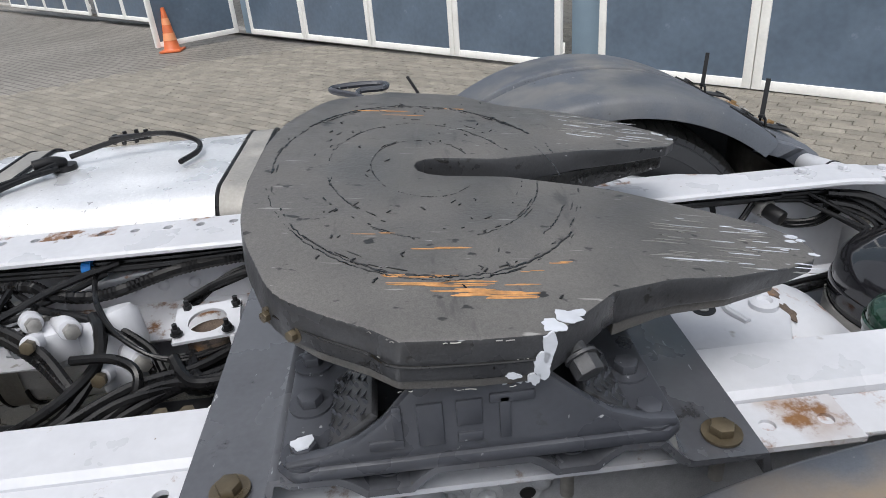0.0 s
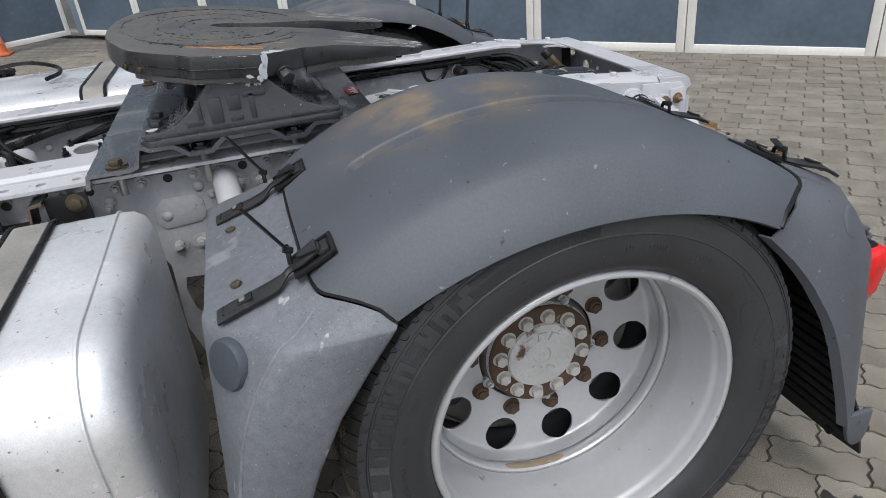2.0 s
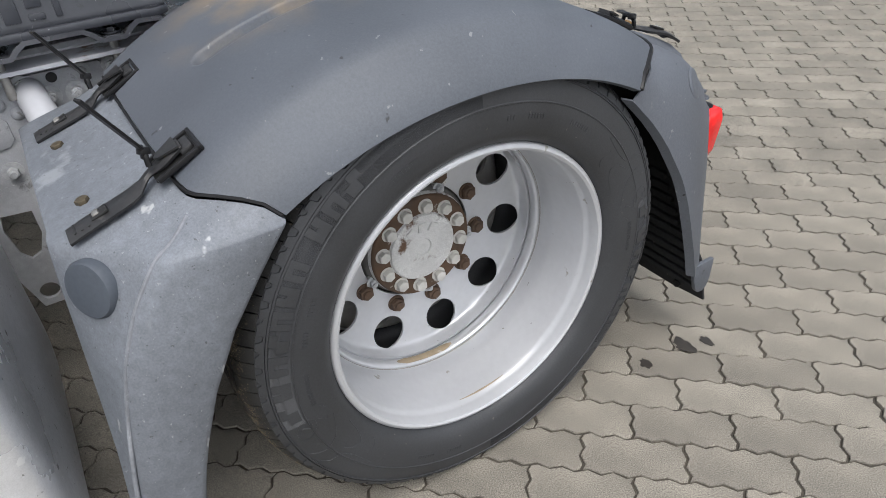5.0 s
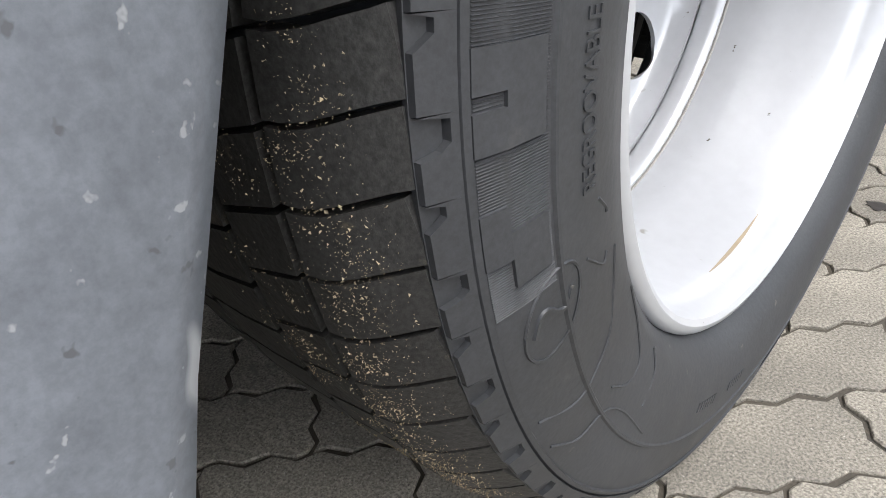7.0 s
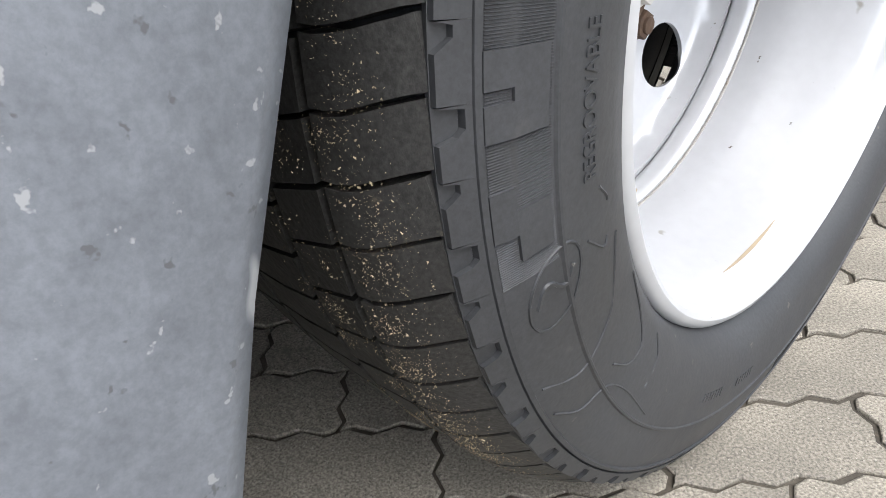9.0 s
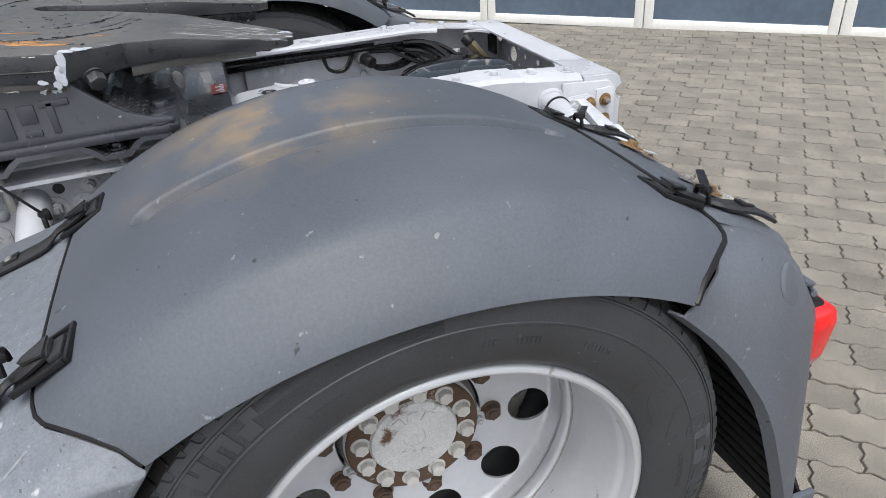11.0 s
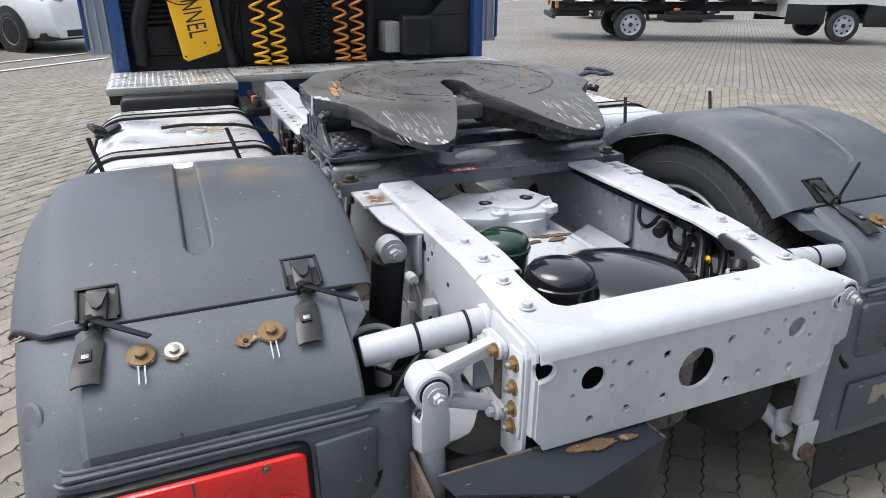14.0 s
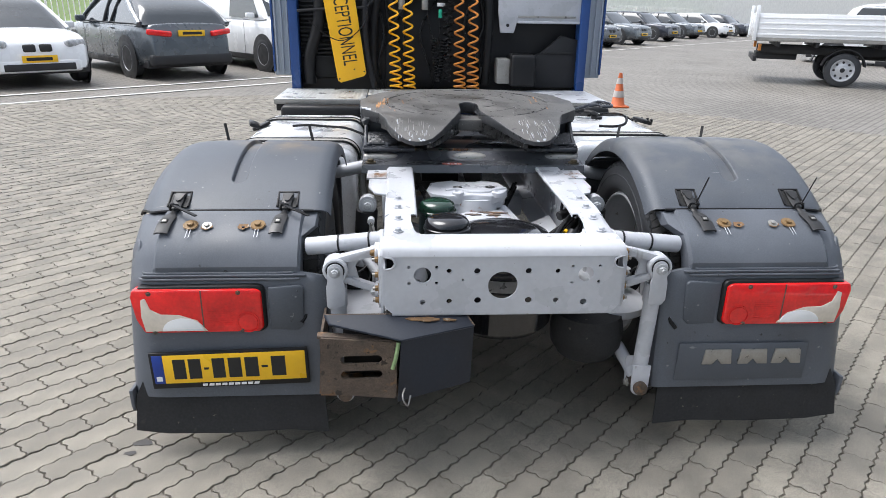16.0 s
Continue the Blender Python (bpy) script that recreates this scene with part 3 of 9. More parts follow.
def door_leaf(width, height=3.4, m=None):
    """A framed door leaf standing on its own bottom edge."""
    leaf = node("garage_door_leaf", None, "white framed steel garage door leaf with slate blue panels", category="door", group="garage door leaves", kind="structure")
    leaf.matrix_world = m
    f = 0.075
    for x0, x1, y0, y1, nm in ((0.004, f, 0.03, height, "stile"), (width - f, width - 0.004, 0.03, height, "stile"), (f, width - f, 0.03, 0.03 + f, "rail"), (f, width - f, height - f, height, "rail")):
        part(nm, box(x0, x1, y0, y1, -0.025, 0.025, 0.005), "gatewhite", leaf)
    part("panel", box(f - 0.005, width - f + 0.005, 0.03 + f - 0.005, height - f + 0.005, -0.012, 0.010, 0.0), "gateblue", leaf)
    for y in (0.16, 1.6, 3.0):
        part("hinge", cyl((0.0, y, 0.03), (0.0, y + 0.10, 0.03), 0.012, seg=10), "gatewhite", leaf)
    return leaf


for start in (-12.1, -6.05, 0.0, 6.05, 12.1):
    for k in range(4):
        if (start, k) == (6.05, 0):
            continue  # this leaf stands open
        door_leaf(1.41, m=garage_frame(start + k * 1.41))
    p = part("pillar", prism([(-0.16, 0), (0.16, 0), (0.16, 3.6), (-0.16, 3.6)], garage_frame(start - 0.20, -0.10), 0.16, 0.006), "pillar")
    tagged(p, "blue grey painted steel pillar between the garage doors", "pillar", kind="structure")
door_leaf(1.34, m=frame_of(tuple(G0 + GD * 6.0 + GN * 0.03), GN, (0, 0, 1)))
sill = part("threshold", prism([(-40, -0.02), (40, -0.02), (40, 0.035), (-40, 0.035)], garage_frame(0, -0.12), 0.22, 0.006), "concrete")
tagged(sill, "pale concrete sill under the garage doors", "threshold", kind="structure")
gw = part("wall_garage", prism([(-40, 3.45), (40, 3.45), (40, 6.5), (-40, 6.5)], garage_frame(0, -0.30), 0.30), "pillar")
tagged(gw, "blue grey wall above the garage doors", "wall", kind="structure")
gb = part("wall_garage_back", prism([(-40, 0), (40, 0), (40, 6.5), (-40, 6.5)], garage_frame(0, -6.30), 0.30), "pillar")
tagged(gb, "plain rear wall of the garage", "wall", kind="structure")
gr = part("roof_garage", prism([(-40, 6.4), (40, 6.4), (40, 6.55), (-40, 6.55)], garage_frame(0, -6.30), 6.3), "pillar")
tagged(gr, "flat garage roof", "roof", kind="structure")


def traffic_cone(x, y, h=0.60, band="letterwhite", words="orange traffic cone with white bands standing on the paving"):
    c = node("traffic_cone", None, words, category="traffic cone", at=(x, y, ground_z(x)))
    part("base", box(-0.15, 0.15, -0.15, 0.15, 0.0, 0.03, 0.010), "conered", c)
    rr = lambda z: 0.115 - 0.09 * (z / h)
    part("body", lathe([(0.03, rr(0) + 0.012), (0.05, rr(0.05)), (h, rr(h)), (h, rr(h) - 0.008), (h - 0.02, rr(h) - 0.01)], seg=28, axis=(0, 0, 1)), "conered", c)
    for z0, z1 in ((0.16, 0.26), (0.37, 0.46)):
        part("band", lathe([(z0, rr(z0) + 0.0015), (z0, rr(z0) + 0.003), (z1, rr(z1) + 0.003), (z1, rr(z1) + 0.0015)], seg=28, axis=(0, 0, 1)), band, c, "reflective band")
    return c


traffic_cone(9.16, 3.74, 0.60, "conepale", "orange traffic cone with faded bands standing on the paving")
traffic_cone(3.26, 8.2, 0.54, "conedull")

# ---- the tractor unit ----
truck = node("tractor_unit", None, "white and grey tractor unit with bare fifth wheel on paving", category="truck")
RT = 0.825  # top of the chassis rails


def slope(y):
    """The rails drop slightly towards the tail."""
    return RT if y > -0.42 else RT - (-0.42 - y) * 0.10


def rails():
    for s in (-1, 1):
        rail = node("chassis_rail", truck)
        ys = [-0.50, -0.42, 0.0, 0.5, 1.0, 1.7, 3.0]
        rows = []
        for y in ys:
            xo = s * (0.368 + 0.010 * min(max(y / 1.2, 0), 1.2))
            zt = slope(y)
            rows.append([(xo - s * 0.10, y, zt - 0.270), (xo - s * 0.006, y, zt - 0.270), (xo, y, zt - 0.264), (xo, y, zt - 0.008), (xo - s * 0.008, y, zt), (xo - s * 0.100, y, zt), (xo - s * 0.104, y, zt - 0.004), (xo - s * 0.104, y, zt - 0.010)])
        part("channel", grid(rows), "white", rail, thick=0.004)
        # mounting ledge along the outer top edge, with its row of holes
        y0, y1 = 0.02, 1.75
        holes = [circle2(s * 0.415, y, 0.0105, 14) for y in (0.05 + 0.075 * k for k in range(0, 22)) if not 0.17 < y < 0.68]
        part("ledge", plate([(s * 0.372, y0), (s * 0.452, y0), (s * 0.452, y1), (s * 0.372, y1)], holes, 0.008, Matrix.Translation((0, 0, RT - 0.020))), "ledge", rail, "white ledge with a row of holes and flaking rust")
        part("ledge_web", box(s * 0.374, s * 0.384, y0, y1, RT - 0.26, RT - 0.020, 0.002), "chassis_grey", rail)
        for y in (-0.345, -0.44, -0.535, -0.635):
            part("rail_bolt", bolt_mesh((s * 0.325, y, slope(y) + 0.001), (0, 0, 1), 0.0105, 0.009), "white", rail)
        for k in range(15):
            y = 0.40 + 0.058 * k
            for z, off in ((0.772, 0.0), (0.728, 0.026)):
                if 0.60 < y + off < 0.80 and z < 0.75:
                    continue
                if (k + (z > 0.75)) % 3 == 0:
                    # black disc stands in for the dark of an open hole
                    part("web_hole_disc", lathe([(0.0, 0.011), (0.001, 0.010), (0.001, 0.0)], (s * 0.3985, y + off, z), (s, 0, 0), 14), "ink", rail)
                else:
                    part("web_nut", bolt_mesh((s * 0.398, y + off, z), (s, 0, 0), 0.0105, 0.010, 1.7, 0.010), "nutgrey", rail)
        for z in (0.76, 0.69, 0.62):
            for k in range(12):
                part("rivet", lathe([(0, 0.0), (0.0, 0.012), (0.006, 0.010), (0.009, 0.0)], (s * 0.3605, -0.30 + 0.16 * k + 0.03 * (z < 0.7), z), (-s, 0, 0), 10), "white", rail)


def rear_crossmember():
    cm = node("rear_crossmember", truck)
    x, yb, zt, zb = 0.366, -0.762, 0.795, 0.575
    big = [(-0.006, 0.670, 0.046), (-0.252, 0.706, 0.026), (0.250, 0.706, 0.024)]
    small = [(-0.172, 0.719, 0.008), (-0.086, 0.718, 0.010), (0.072, 0.717, 0.010), (0.163, 0.716, 0.008), (-0.252, 0.617, 0.009), (-0.170, 0.619, 0.009), (-0.082, 0.621, 0.011), (0.076, 0.620, 0.011), (0.162, 0.619, 0.009), (0.250, 0.612, 0.011), (-0.13, 0.69, 0.004)]
    for cx in (-0.252, 0.250):
        small += [(cx + dx, 0.706 + dz, 0.005) for dx in (-0.042, 0.042) for dz in (-0.026, 0.026)]
    holes = [circle2(a, b, r, 24 if r > 0.02 else 12) for a, b, r in big + small]
    c = 0.025
    # the face is cut out round each upper corner
    notch = [(x - 0.006 - 0.024 * math.sin(radians(q)), 0.7455 - 0.0195 * math.cos(radians(q))) for q in range(0, 181, 20)]
    face = [(-x + c, zb), (x - c, zb), (x, zb + c), (x, 0.726)] + notch + [(x, zt - 0.03), (-x, zt - 0.03)] + [(-q, z) for q, z in notch[::-1]] + [(-x, 0.726), (-x, zb + c)]
    part("rear_face", plate(face, holes, 0.008, facing(yb)), "white", cm)
    # rounded top edge and the lid round the opening
    prof = [(yb, zt - 0.03), (yb + 0.004, zt - 0.014), (yb + 0.014, zt - 0.004), (yb + 0.03, zt), (-0.655, zt + 0.004)]
    part("top_edge", grid([[(-x, a, b) for a, b in prof], [(x, a, b) for a, b in prof]]), "white", cm, thick=0.005)
    for s in (-1, 1):
        rows = []
        for y in (-0.655, -0.62, -0.56, -0.495):
            w = 0.27 if y < -0.65 else (0.275 if y < -0.60 else 0.283)
            z = zt + 0.004 + (y + 0.655) * 0.11
            rows.append([(s * w, y, z), (s * (x - 0.012), y, z), (s * (x + 0.001), y, z - 0.010), (s * (x + 0.003), y, z - 0.07), (s * (x + 0.003), y, zb + 0.03 if y < -0.6 else z - 0.16)])
        part("side_lid", grid(rows), "white", cm, thick=0.005)
        arc = [(s * (0.216 + 0.058 * math.cos(radians(q))), -0.595 - 0.058 * math.sin(radians(q))) for q in range(0, 91, 10)]
        part("corner_fillet", prism([(s * 0.285, -0.662), (s * 0.285, -0.595)] + arc + [(s * 0.216, -0.662)], Matrix.Translation((0, 0, zt - 0.0040)), 0.006), "white", cm)
        part("corner_gusset", prism([(-0.657, zb), (yb + 0.006, zb + 0.03), (yb + 0.005, 0.728), (yb + 0.014, 0.735), (yb + 0.017, 0.745), (yb + 0.014, 0.756), (yb + 0.005, 0.763), (yb + 0.008, zt - 0.014), (yb + 0.018, zt - 0.004), (yb + 0.032, zt - 0.001), (-0.657, zt + 0.002)], frame_of((s * x, 0, 0), (0, 1, 0), (0, 0, 1)), 0.006 * s), "white", cm)
        part("cut_rim", sweep([(s * q, yb - 0.001, z) for q, z in [(x, 0.726)] + notch + [(x, 0.765)]], 0.0034, 6, 2), "white", cm)
        # black box added behind the cut-out so its inside reads as shaded
        part("corner_backing", box(min(s * 0.30, s * 0.362), max(s * 0.30, s * 0.362), yb + 0.045, yb + 0.052, 0.70, 0.785, 0.0), "black", cm)
    part("bottom_flange", box(-x + 0.02, x - 0.02, yb + 0.004, yb + 0.05, zb - 0.006, zb + 0.004, 0.002), "white", cm)


def side_x(x, s):
    """x on one side of the truck; the right mudguard stands out a little further."""
    return -x if s < 0 else x + 0.06 * max(0.0, x - 0.70)


def mudguard(s):
    """Three-piece mudguard over one pair of wheels; s is -1 for the truck's left."""
    mg = node("mudguard", truck)
    X = lambda p: (side_x(-p[0], s), p[1], p[2])
    cz = 0.45

    crest = 0.499 if s < 0 else 0.522

    def arch_r(th):
        """Radius of the arch's crown; it flattens at the top."""
        return crest + (0.566 - crest) * (th / 50.0) ** 2

    def section(th, extra=0.0):
        a = abs(th) / 50.0
        r = arch_r(th) + extra
        lip = arch_r(th) - 0.402 - 0.056 * a * a
        xs = [(-0.560, -0.055), (-0.566, -0.018), (-0.580, -0.004), (-0.610, 0.0)]
        xs += [(x, 0.004 * math.sin(math.pi * (x + 0.61) / -0.462)) for x in [-0.64, -0.70, -0.76, -0.81, -0.83, -0.844] + [-0.8490 - 0.0015 * k for k in range(16)] + [-0.8760, -0.8800, -0.8840] + [-0.8880 - 0.0015 * k for k in range(16)] + [-0.92, -0.94, -0.98, -1.02, -1.06]]
        wall = lip - 0.040
        xs += [(-1.085, -0.001), (-1.110, -0.003), (-1.128, -0.006), (-1.143, -0.011), (-1.155, -0.019), (-1.164, -0.029), (-1.174, -0.040), (-1.192, -0.040 - wall * 0.30), (-1.206, -0.040 - wall * 0.62), (-1.216, -lip + 0.008), (-1.220, -lip), (-1.209, -lip - 0.004)]
        pts = []
        for x, d in xs:
            # shallow groove with a rounded end along the crown
            if abs(th) < 40:
                # a long sunk channel with round ends: a crisp outer edge, a sloping inner wall
                ramp = lambda a, b, v: (lambda q: q * q * (3 - 2 * q))(min(1.0, max(0.0, (v - a) / (b - a))))
                u = x + 0.879
                away = math.hypot(max(0.0, abs(th) - 34.4) * 0.0095, u)
                d -= 0.0150 * (1 - ramp(0.020 if u > 0 else 0.0225, 0.028, away))
            # the side wall ends further back than the crown
            te = th * (1 - 0.085 * min(1.0, max(0.0, (-1.150 - x) / 0.055)))
            pts.append((x, (r + d) * math.sin(radians(te)), cz + (r + d) * math.cos(radians(te))))
        return pts

    # finer columns round the groove
    base = lambda th, extra=0.0: [X(p) for p in section(th, extra)]
    rows = [base(th) for th in sorted({-50 + k for k in range(101)} | {e * (33 + 0.3 * k) for k in range(17) for e in (-1, 1)})]
    part("centre_arch", grid(rows), "arch_plastic" if s < 0 else "arch_dusty", mg, "dark grey plastic arch with yellowed patch" if s < 0 else "dark grey plastic arch", thick=0.004)
    # black bead stands in for the shadowed gap at each seam
    for sg in (-1, 1):
        rim_ = base(sg * 50.3, 0.0015)[3:-1]
        part("arch_edge", sweep(rim_, 0.0026 if sg > 0 else 0.0050, 6, 0), "black", mg)

    # front piece: shelf behind the arch's seam, rounded over into the skirt
    lv = [(0.757, 0.335, 0.490, -1.072, 0.600), (0.700, 0.380, 0.530, -1.080, 0.606), (0.624, 0.436, 0.565, -1.100, 0.612), (0.530, 0.486, 0.592, -1.128, 0.620), (0.445, 0.520, 0.612, -1.160, 0.628), (0.360, 0.548, 0.628, -1.178, 0.640), (0.240, 0.580, 0.645, -1.186, 0.652)]

    def level(z, ya, yr, xc, yc):
        b = 0.012 * min(1.0, max(0.0, (z - 0.45) / 0.15))
        return [(-1.195, ya - 0.012, z), (-1.222, ya - 0.002, z), (-1.226, ya + 0.006, z), (-1.227, (ya + yr) / 2, z), (-1.224, yr - 0.012, z), (-1.212 - b * 0.3, yr + 0.002 + b * 0.3, z), (-1.190 - b * 0.4, yr + 0.008 + b * 0.5, z), ((-1.190 + xc) / 2 - b * 0.5, (yr + 0.004 + yc) / 2 + b * 0.8, z), (xc - 0.022, yc - 0.008 + b * 0.4, z), (xc - 0.004, yc + 0.004, z), (xc + 0.012, yc + 0.004, z), (xc + 0.03, yc + 0.001, z), (-0.80, yc + 0.001, z), (-0.62, yc, z), (-0.605, yc - 0.02, z)]

    first = level(*lv[0])
    sec = section(50.9, -0.005)
    seam = sec[-1:-12:-1] + [min(sec, key=lambda p: abs(p[0] - x)) for x in (-1.06, -0.81, -0.64, -0.61)]
    rows = []
    for fy, fz in ((0.0, 0.0), (0.10, 0.12), (0.30, 0.36), (0.55, 0.58), (0.76, 0.74), (0.88, 0.83), (0.96, 0.92)):
        rows.append([X((a[0] + (b[0] - a[0]) * fy, a[1] + (b[1] - a[1]) * fy, a[2] + (b[2] - a[2]) * fz)) for a, b in zip(seam, first)])
    for (za, *pa), (zb, *pb) in zip(lv, lv[1:]):
        for k in range(3):
            t = k / 3
            rows.append([X(p) for p in level(za + (zb - za) * t, *[u + (v - u) * t for u, v in zip(pa, pb)])])
    rows.append([X(p) for p in level(*lv[-1])])
    part("front_skirt", grid(rows), "pale_plastic", mg, "weathered pale grey plastic front skirt", thick=0.004, smooth=50)
    bead = [X((-1.206 - 0.002, yr + 0.009, z)) for z, ya, yr, xc, yc in lv]
    part("skirt_bead", sweep([X((-1.166, 0.440, 0.783)), X((-1.186, 0.462, 0.772)), X((-1.198, 0.480, 0.765))] + bead, 0.0035, 8, 5), "scuffed", mg, "scuffed pale bead down the skirt's corner")
    capn = Vector((X((-0.56, 0, 0))[0], 0.79, 0.22)).normalized()
    c0 = Vector(X((-1.143, 0.5735, 0.714))) + capn * 0.006
    part("round_cap", lathe([(0.004, 0.0), (0.006, 0.030), (0.005, 0.038), (0.001, 0.041), (-0.012, 0.041)], c0, capn, 40), "cap_plastic", mg, "dark round blanking cap")
    # rear piece
    tr = [(-0.425, 0.803), (-0.45, 0.797), (-0.50, 0.780), (-0.545, 0.757), (-0.580, 0.730), (-0.605, 0.700), (-0.620, 0.665), (-0.632, 0.655), (-0.638, 0.630), (-0.642, 0.560), (-0.648, 0.450), (-0.655, 0.340), (-0.660, 0.235)]
    lp = [(-0.318, 0.752), (-0.345, 0.725), (-0.375, 0.695), (-0.405, 0.660), (-0.432, 0.625), (-0.455, 0.590), (-0.475, 0.560), (-0.490, 0.535), (-0.503, 0.510), (-0.525, 0.460), (-0.550, 0.390), (-0.577, 0.310), (-0.598, 0.235)]
    rows = []
    for (y, z), (yl, zl) in zip(tr, lp):
        row = [(-0.552, y + 0.05, z - 0.02), (-0.556, y + 0.012, z - 0.004), (-0.575, y, z)]
        row += [(-0.60 - 0.05 * k, y, z) for k in range(10)]
        row += [(-1.085, y, z), (-1.125, y * 0.97 + yl * 0.03, z * 0.97 + zl * 0.03), (-1.160, y * 0.86 + yl * 0.14, z * 0.86 + zl * 0.14), (-1.190, y * 0.62 + yl * 0.38, z * 0.62 + zl * 0.38), (-1.208, y * 0.32 + yl * 0.68, z * 0.32 + zl * 0.68), (-1.216, yl, zl), (-1.200, yl + 0.012, zl + 0.002)]
        if z > 0.77:
            row = [(min(p[0], -0.600 - 0.001 * k), p[1], p[2]) for k, p in enumerate(row[:4])] + row[4:]
        if 0.66 < z < 0.77:
            # cut-out for the carrying tube
            row = [(min(p[0], -0.640 - 0.001 * k), p[1], p[2]) for k, p in enumerate(row[:5])] + row[5:]
        rows.append([X(p) for p in row])
    part("rear_skirt", grid(rows), "skirt_plastic", mg, thick=0.004)
    # raised panel on the rear piece
    rows = []
    for y, z, d in ((-0.430, 0.811, -0.002), (-0.440, 0.808, 0.014), (-0.50, 0.780, 0.018), (-0.545, 0.757, 0.018), (-0.580, 0.730, 0.018), (-0.605, 0.700, 0.018), (-0.618, 0.674, 0.018), (-0.626, 0.660, -0.002)):
        rows.append([X((x, y - d * 0.5 * f, z + d * 0.6 * f)) for x, f in ((-0.640, -0.1), (-0.648, 1), (-0.75, 1), (-0.85, 1), (-0.95, 1), (-1.06, 1), (-1.088, 1), (-1.100, -0.1))])
    part("raised_panel", grid(rows), "skirt_plastic", mg, smooth=18)
    for z, y, x0, x1 in ((0.664, -0.6270, -1.120, -0.66), (0.648, -0.6390, -1.130, -0.64)):
        part("skirt_ridge", sweep([X((x0 - 0.012, y + 0.012, z + 0.002)), X((x0, y + 0.003, z)), X((x0 + 0.04, y, z)), X((-0.88, y, z)), X((x1 - 0.03, y, z)), X((x1, y + 0.004, z + 0.002))], 0.0045, 8, 5), "skirt_plastic", mg)
    # straps and cable ties
    for x, yy, zz, fr in ((-1.083, 0.445, 0.822, 1), (-0.703, 0.458, 0.819, 1), (-1.064, -0.440, 0.808, -1), (-0.703, -0.440, 0.808, -1)):
        a, b = (0.410, 0.578) if fr > 0 else (0.388, 0.562)
        over = lambda y: 0.45 + math.sqrt(arch_r(math.degrees(math.asin(abs(y) / 0.553))) ** 2 - y * y)
        zb_, fall = (0.763, 0.004) if fr > 0 else (0.766, 0.0085)
        pts = [(x + 0.004, fr * a, over(a) + 0.012), (x + 0.002, fr * (a + 0.018), over(a + 0.018) + 0.010), (x, fr * 0.445, 0.823), (x - 0.002, fr * 0.462, 0.814), (x - 0.008, fr * 0.485, 0.799 if fr > 0 else 0.807), (x - 0.014, fr * (b - 0.035), zb_ + 0.010 + 0.035 * fall / 0.016), (x - 0.018, fr * b, zb_ + 0.008)]
        rows = []
        line = curve_pts(pts, 5)
        for i, p in enumerate(line):
            t = i / (len(line) - 1)
            w = 0.0160 + (0.005 if t > 0.62 else 0.0) - 0.009 * math.exp(-((t - 0.48) / 0.13) ** 2)
            rows.append([X((p.x - w, p.y, p.z)), X((p.x - w * 0.5, p.y, p.z + 0.004)), X((p.x + w * 0.5, p.y, p.z + 0.004)), X((p.x + w, p.y, p.z))])
        part("rubber_strap", grid(rows), "strap_rubber", mg, "black rubber retaining strap", thick=0.005)
        # moulded hook on the arch that holds the strap's end, with its pointed flap
        sl = math.degrees(math.atan2(over(a) - over(a + 0.03), 0.03))
        part("strap_hook", obox(X((x + 0.003, fr * (a - 0.006), over(a - 0.006) + 0.006)), (0.036, 0.020, 0.010), (-fr * sl, 0, 0), 0.003), "strap_rubber", mg)
        q = [(-0.019, 0.0), (0.019, 0.0), (0.008, 0.030), (0.0, 0.036), (-0.008, 0.030)]
        part("strap_flap", prism(q, Matrix.Translation(X((x + 0.003, fr * (a + 0.004), over(a) + 0.016))) @ Matrix.Rotation(radians(-fr * sl), 4, "X") @ Matrix.Diagonal((1, fr, 1, 1)), 0.003), "strap_rubber", mg)
        # flat black patch painted for the shade inside the strap notch
        part("notch_shade", prism([(-0.031, -0.034), (0.031, -0.034), (0.031, 0.036), (-0.031, 0.036)], Matrix.Translation(X((x + 0.003, fr * (a + 0.012), over(a + 0.012) + 0.0025))) @ Matrix.Rotation(radians(-fr * sl), 4, "X") @ Matrix.Diagonal((1, fr, 1, 1)), 0.0015), "ink", mg)
        tiltm = Matrix.Translation(X((x + 0.003, fr * (a + 0.012), over(a + 0.012) + 0.003))) @ Matrix.Rotation(radians(-fr * sl), 4, "X")
        for x0, x1, y0, y1 in ((-0.036, -0.030, -0.034, 0.034), (0.030, 0.036, -0.034, 0.034), (-0.036, 0.036, -0.040, -0.034)):
            bm = box(x0, x1, fr * y0 if fr > 0 else -y1, fr * y1 if fr > 0 else -y0, -0.002, 0.006, 0.0015)
            bmesh.ops.transform(bm, verts=bm.verts, matrix=tiltm)
            part("hook_frame", bm, "black", mg)
        for k in range(3):
            part("strap_slot", obox(X((x - 0.017, fr * (b - 0.010 - 0.009 * k), zb_ + 0.0165 + fall * 0.56 * k)), (0.026, 0.003, 0.003), (-fr * 20, 0, 0), 0.0), "ink", mg)
        # black square and steel piece paint the eyelet's dark hole and light edge
        part("strap_eyelet", obox(X((x - 0.015, fr * (b - 0.044), zb_ + 0.0185 + fall * 2.6)), (0.020, 0.024, 0.004), (-fr * 22, 0, 0), 0.001), "ink", mg)
        part("strap_stud", obox(X((x - 0.014, fr * (b - 0.040), zb_ + 0.0195 + fall * 2.4)), (0.013, 0.010, 0.006), (-fr * 22, 0, 0), 0.002), "steel", mg)
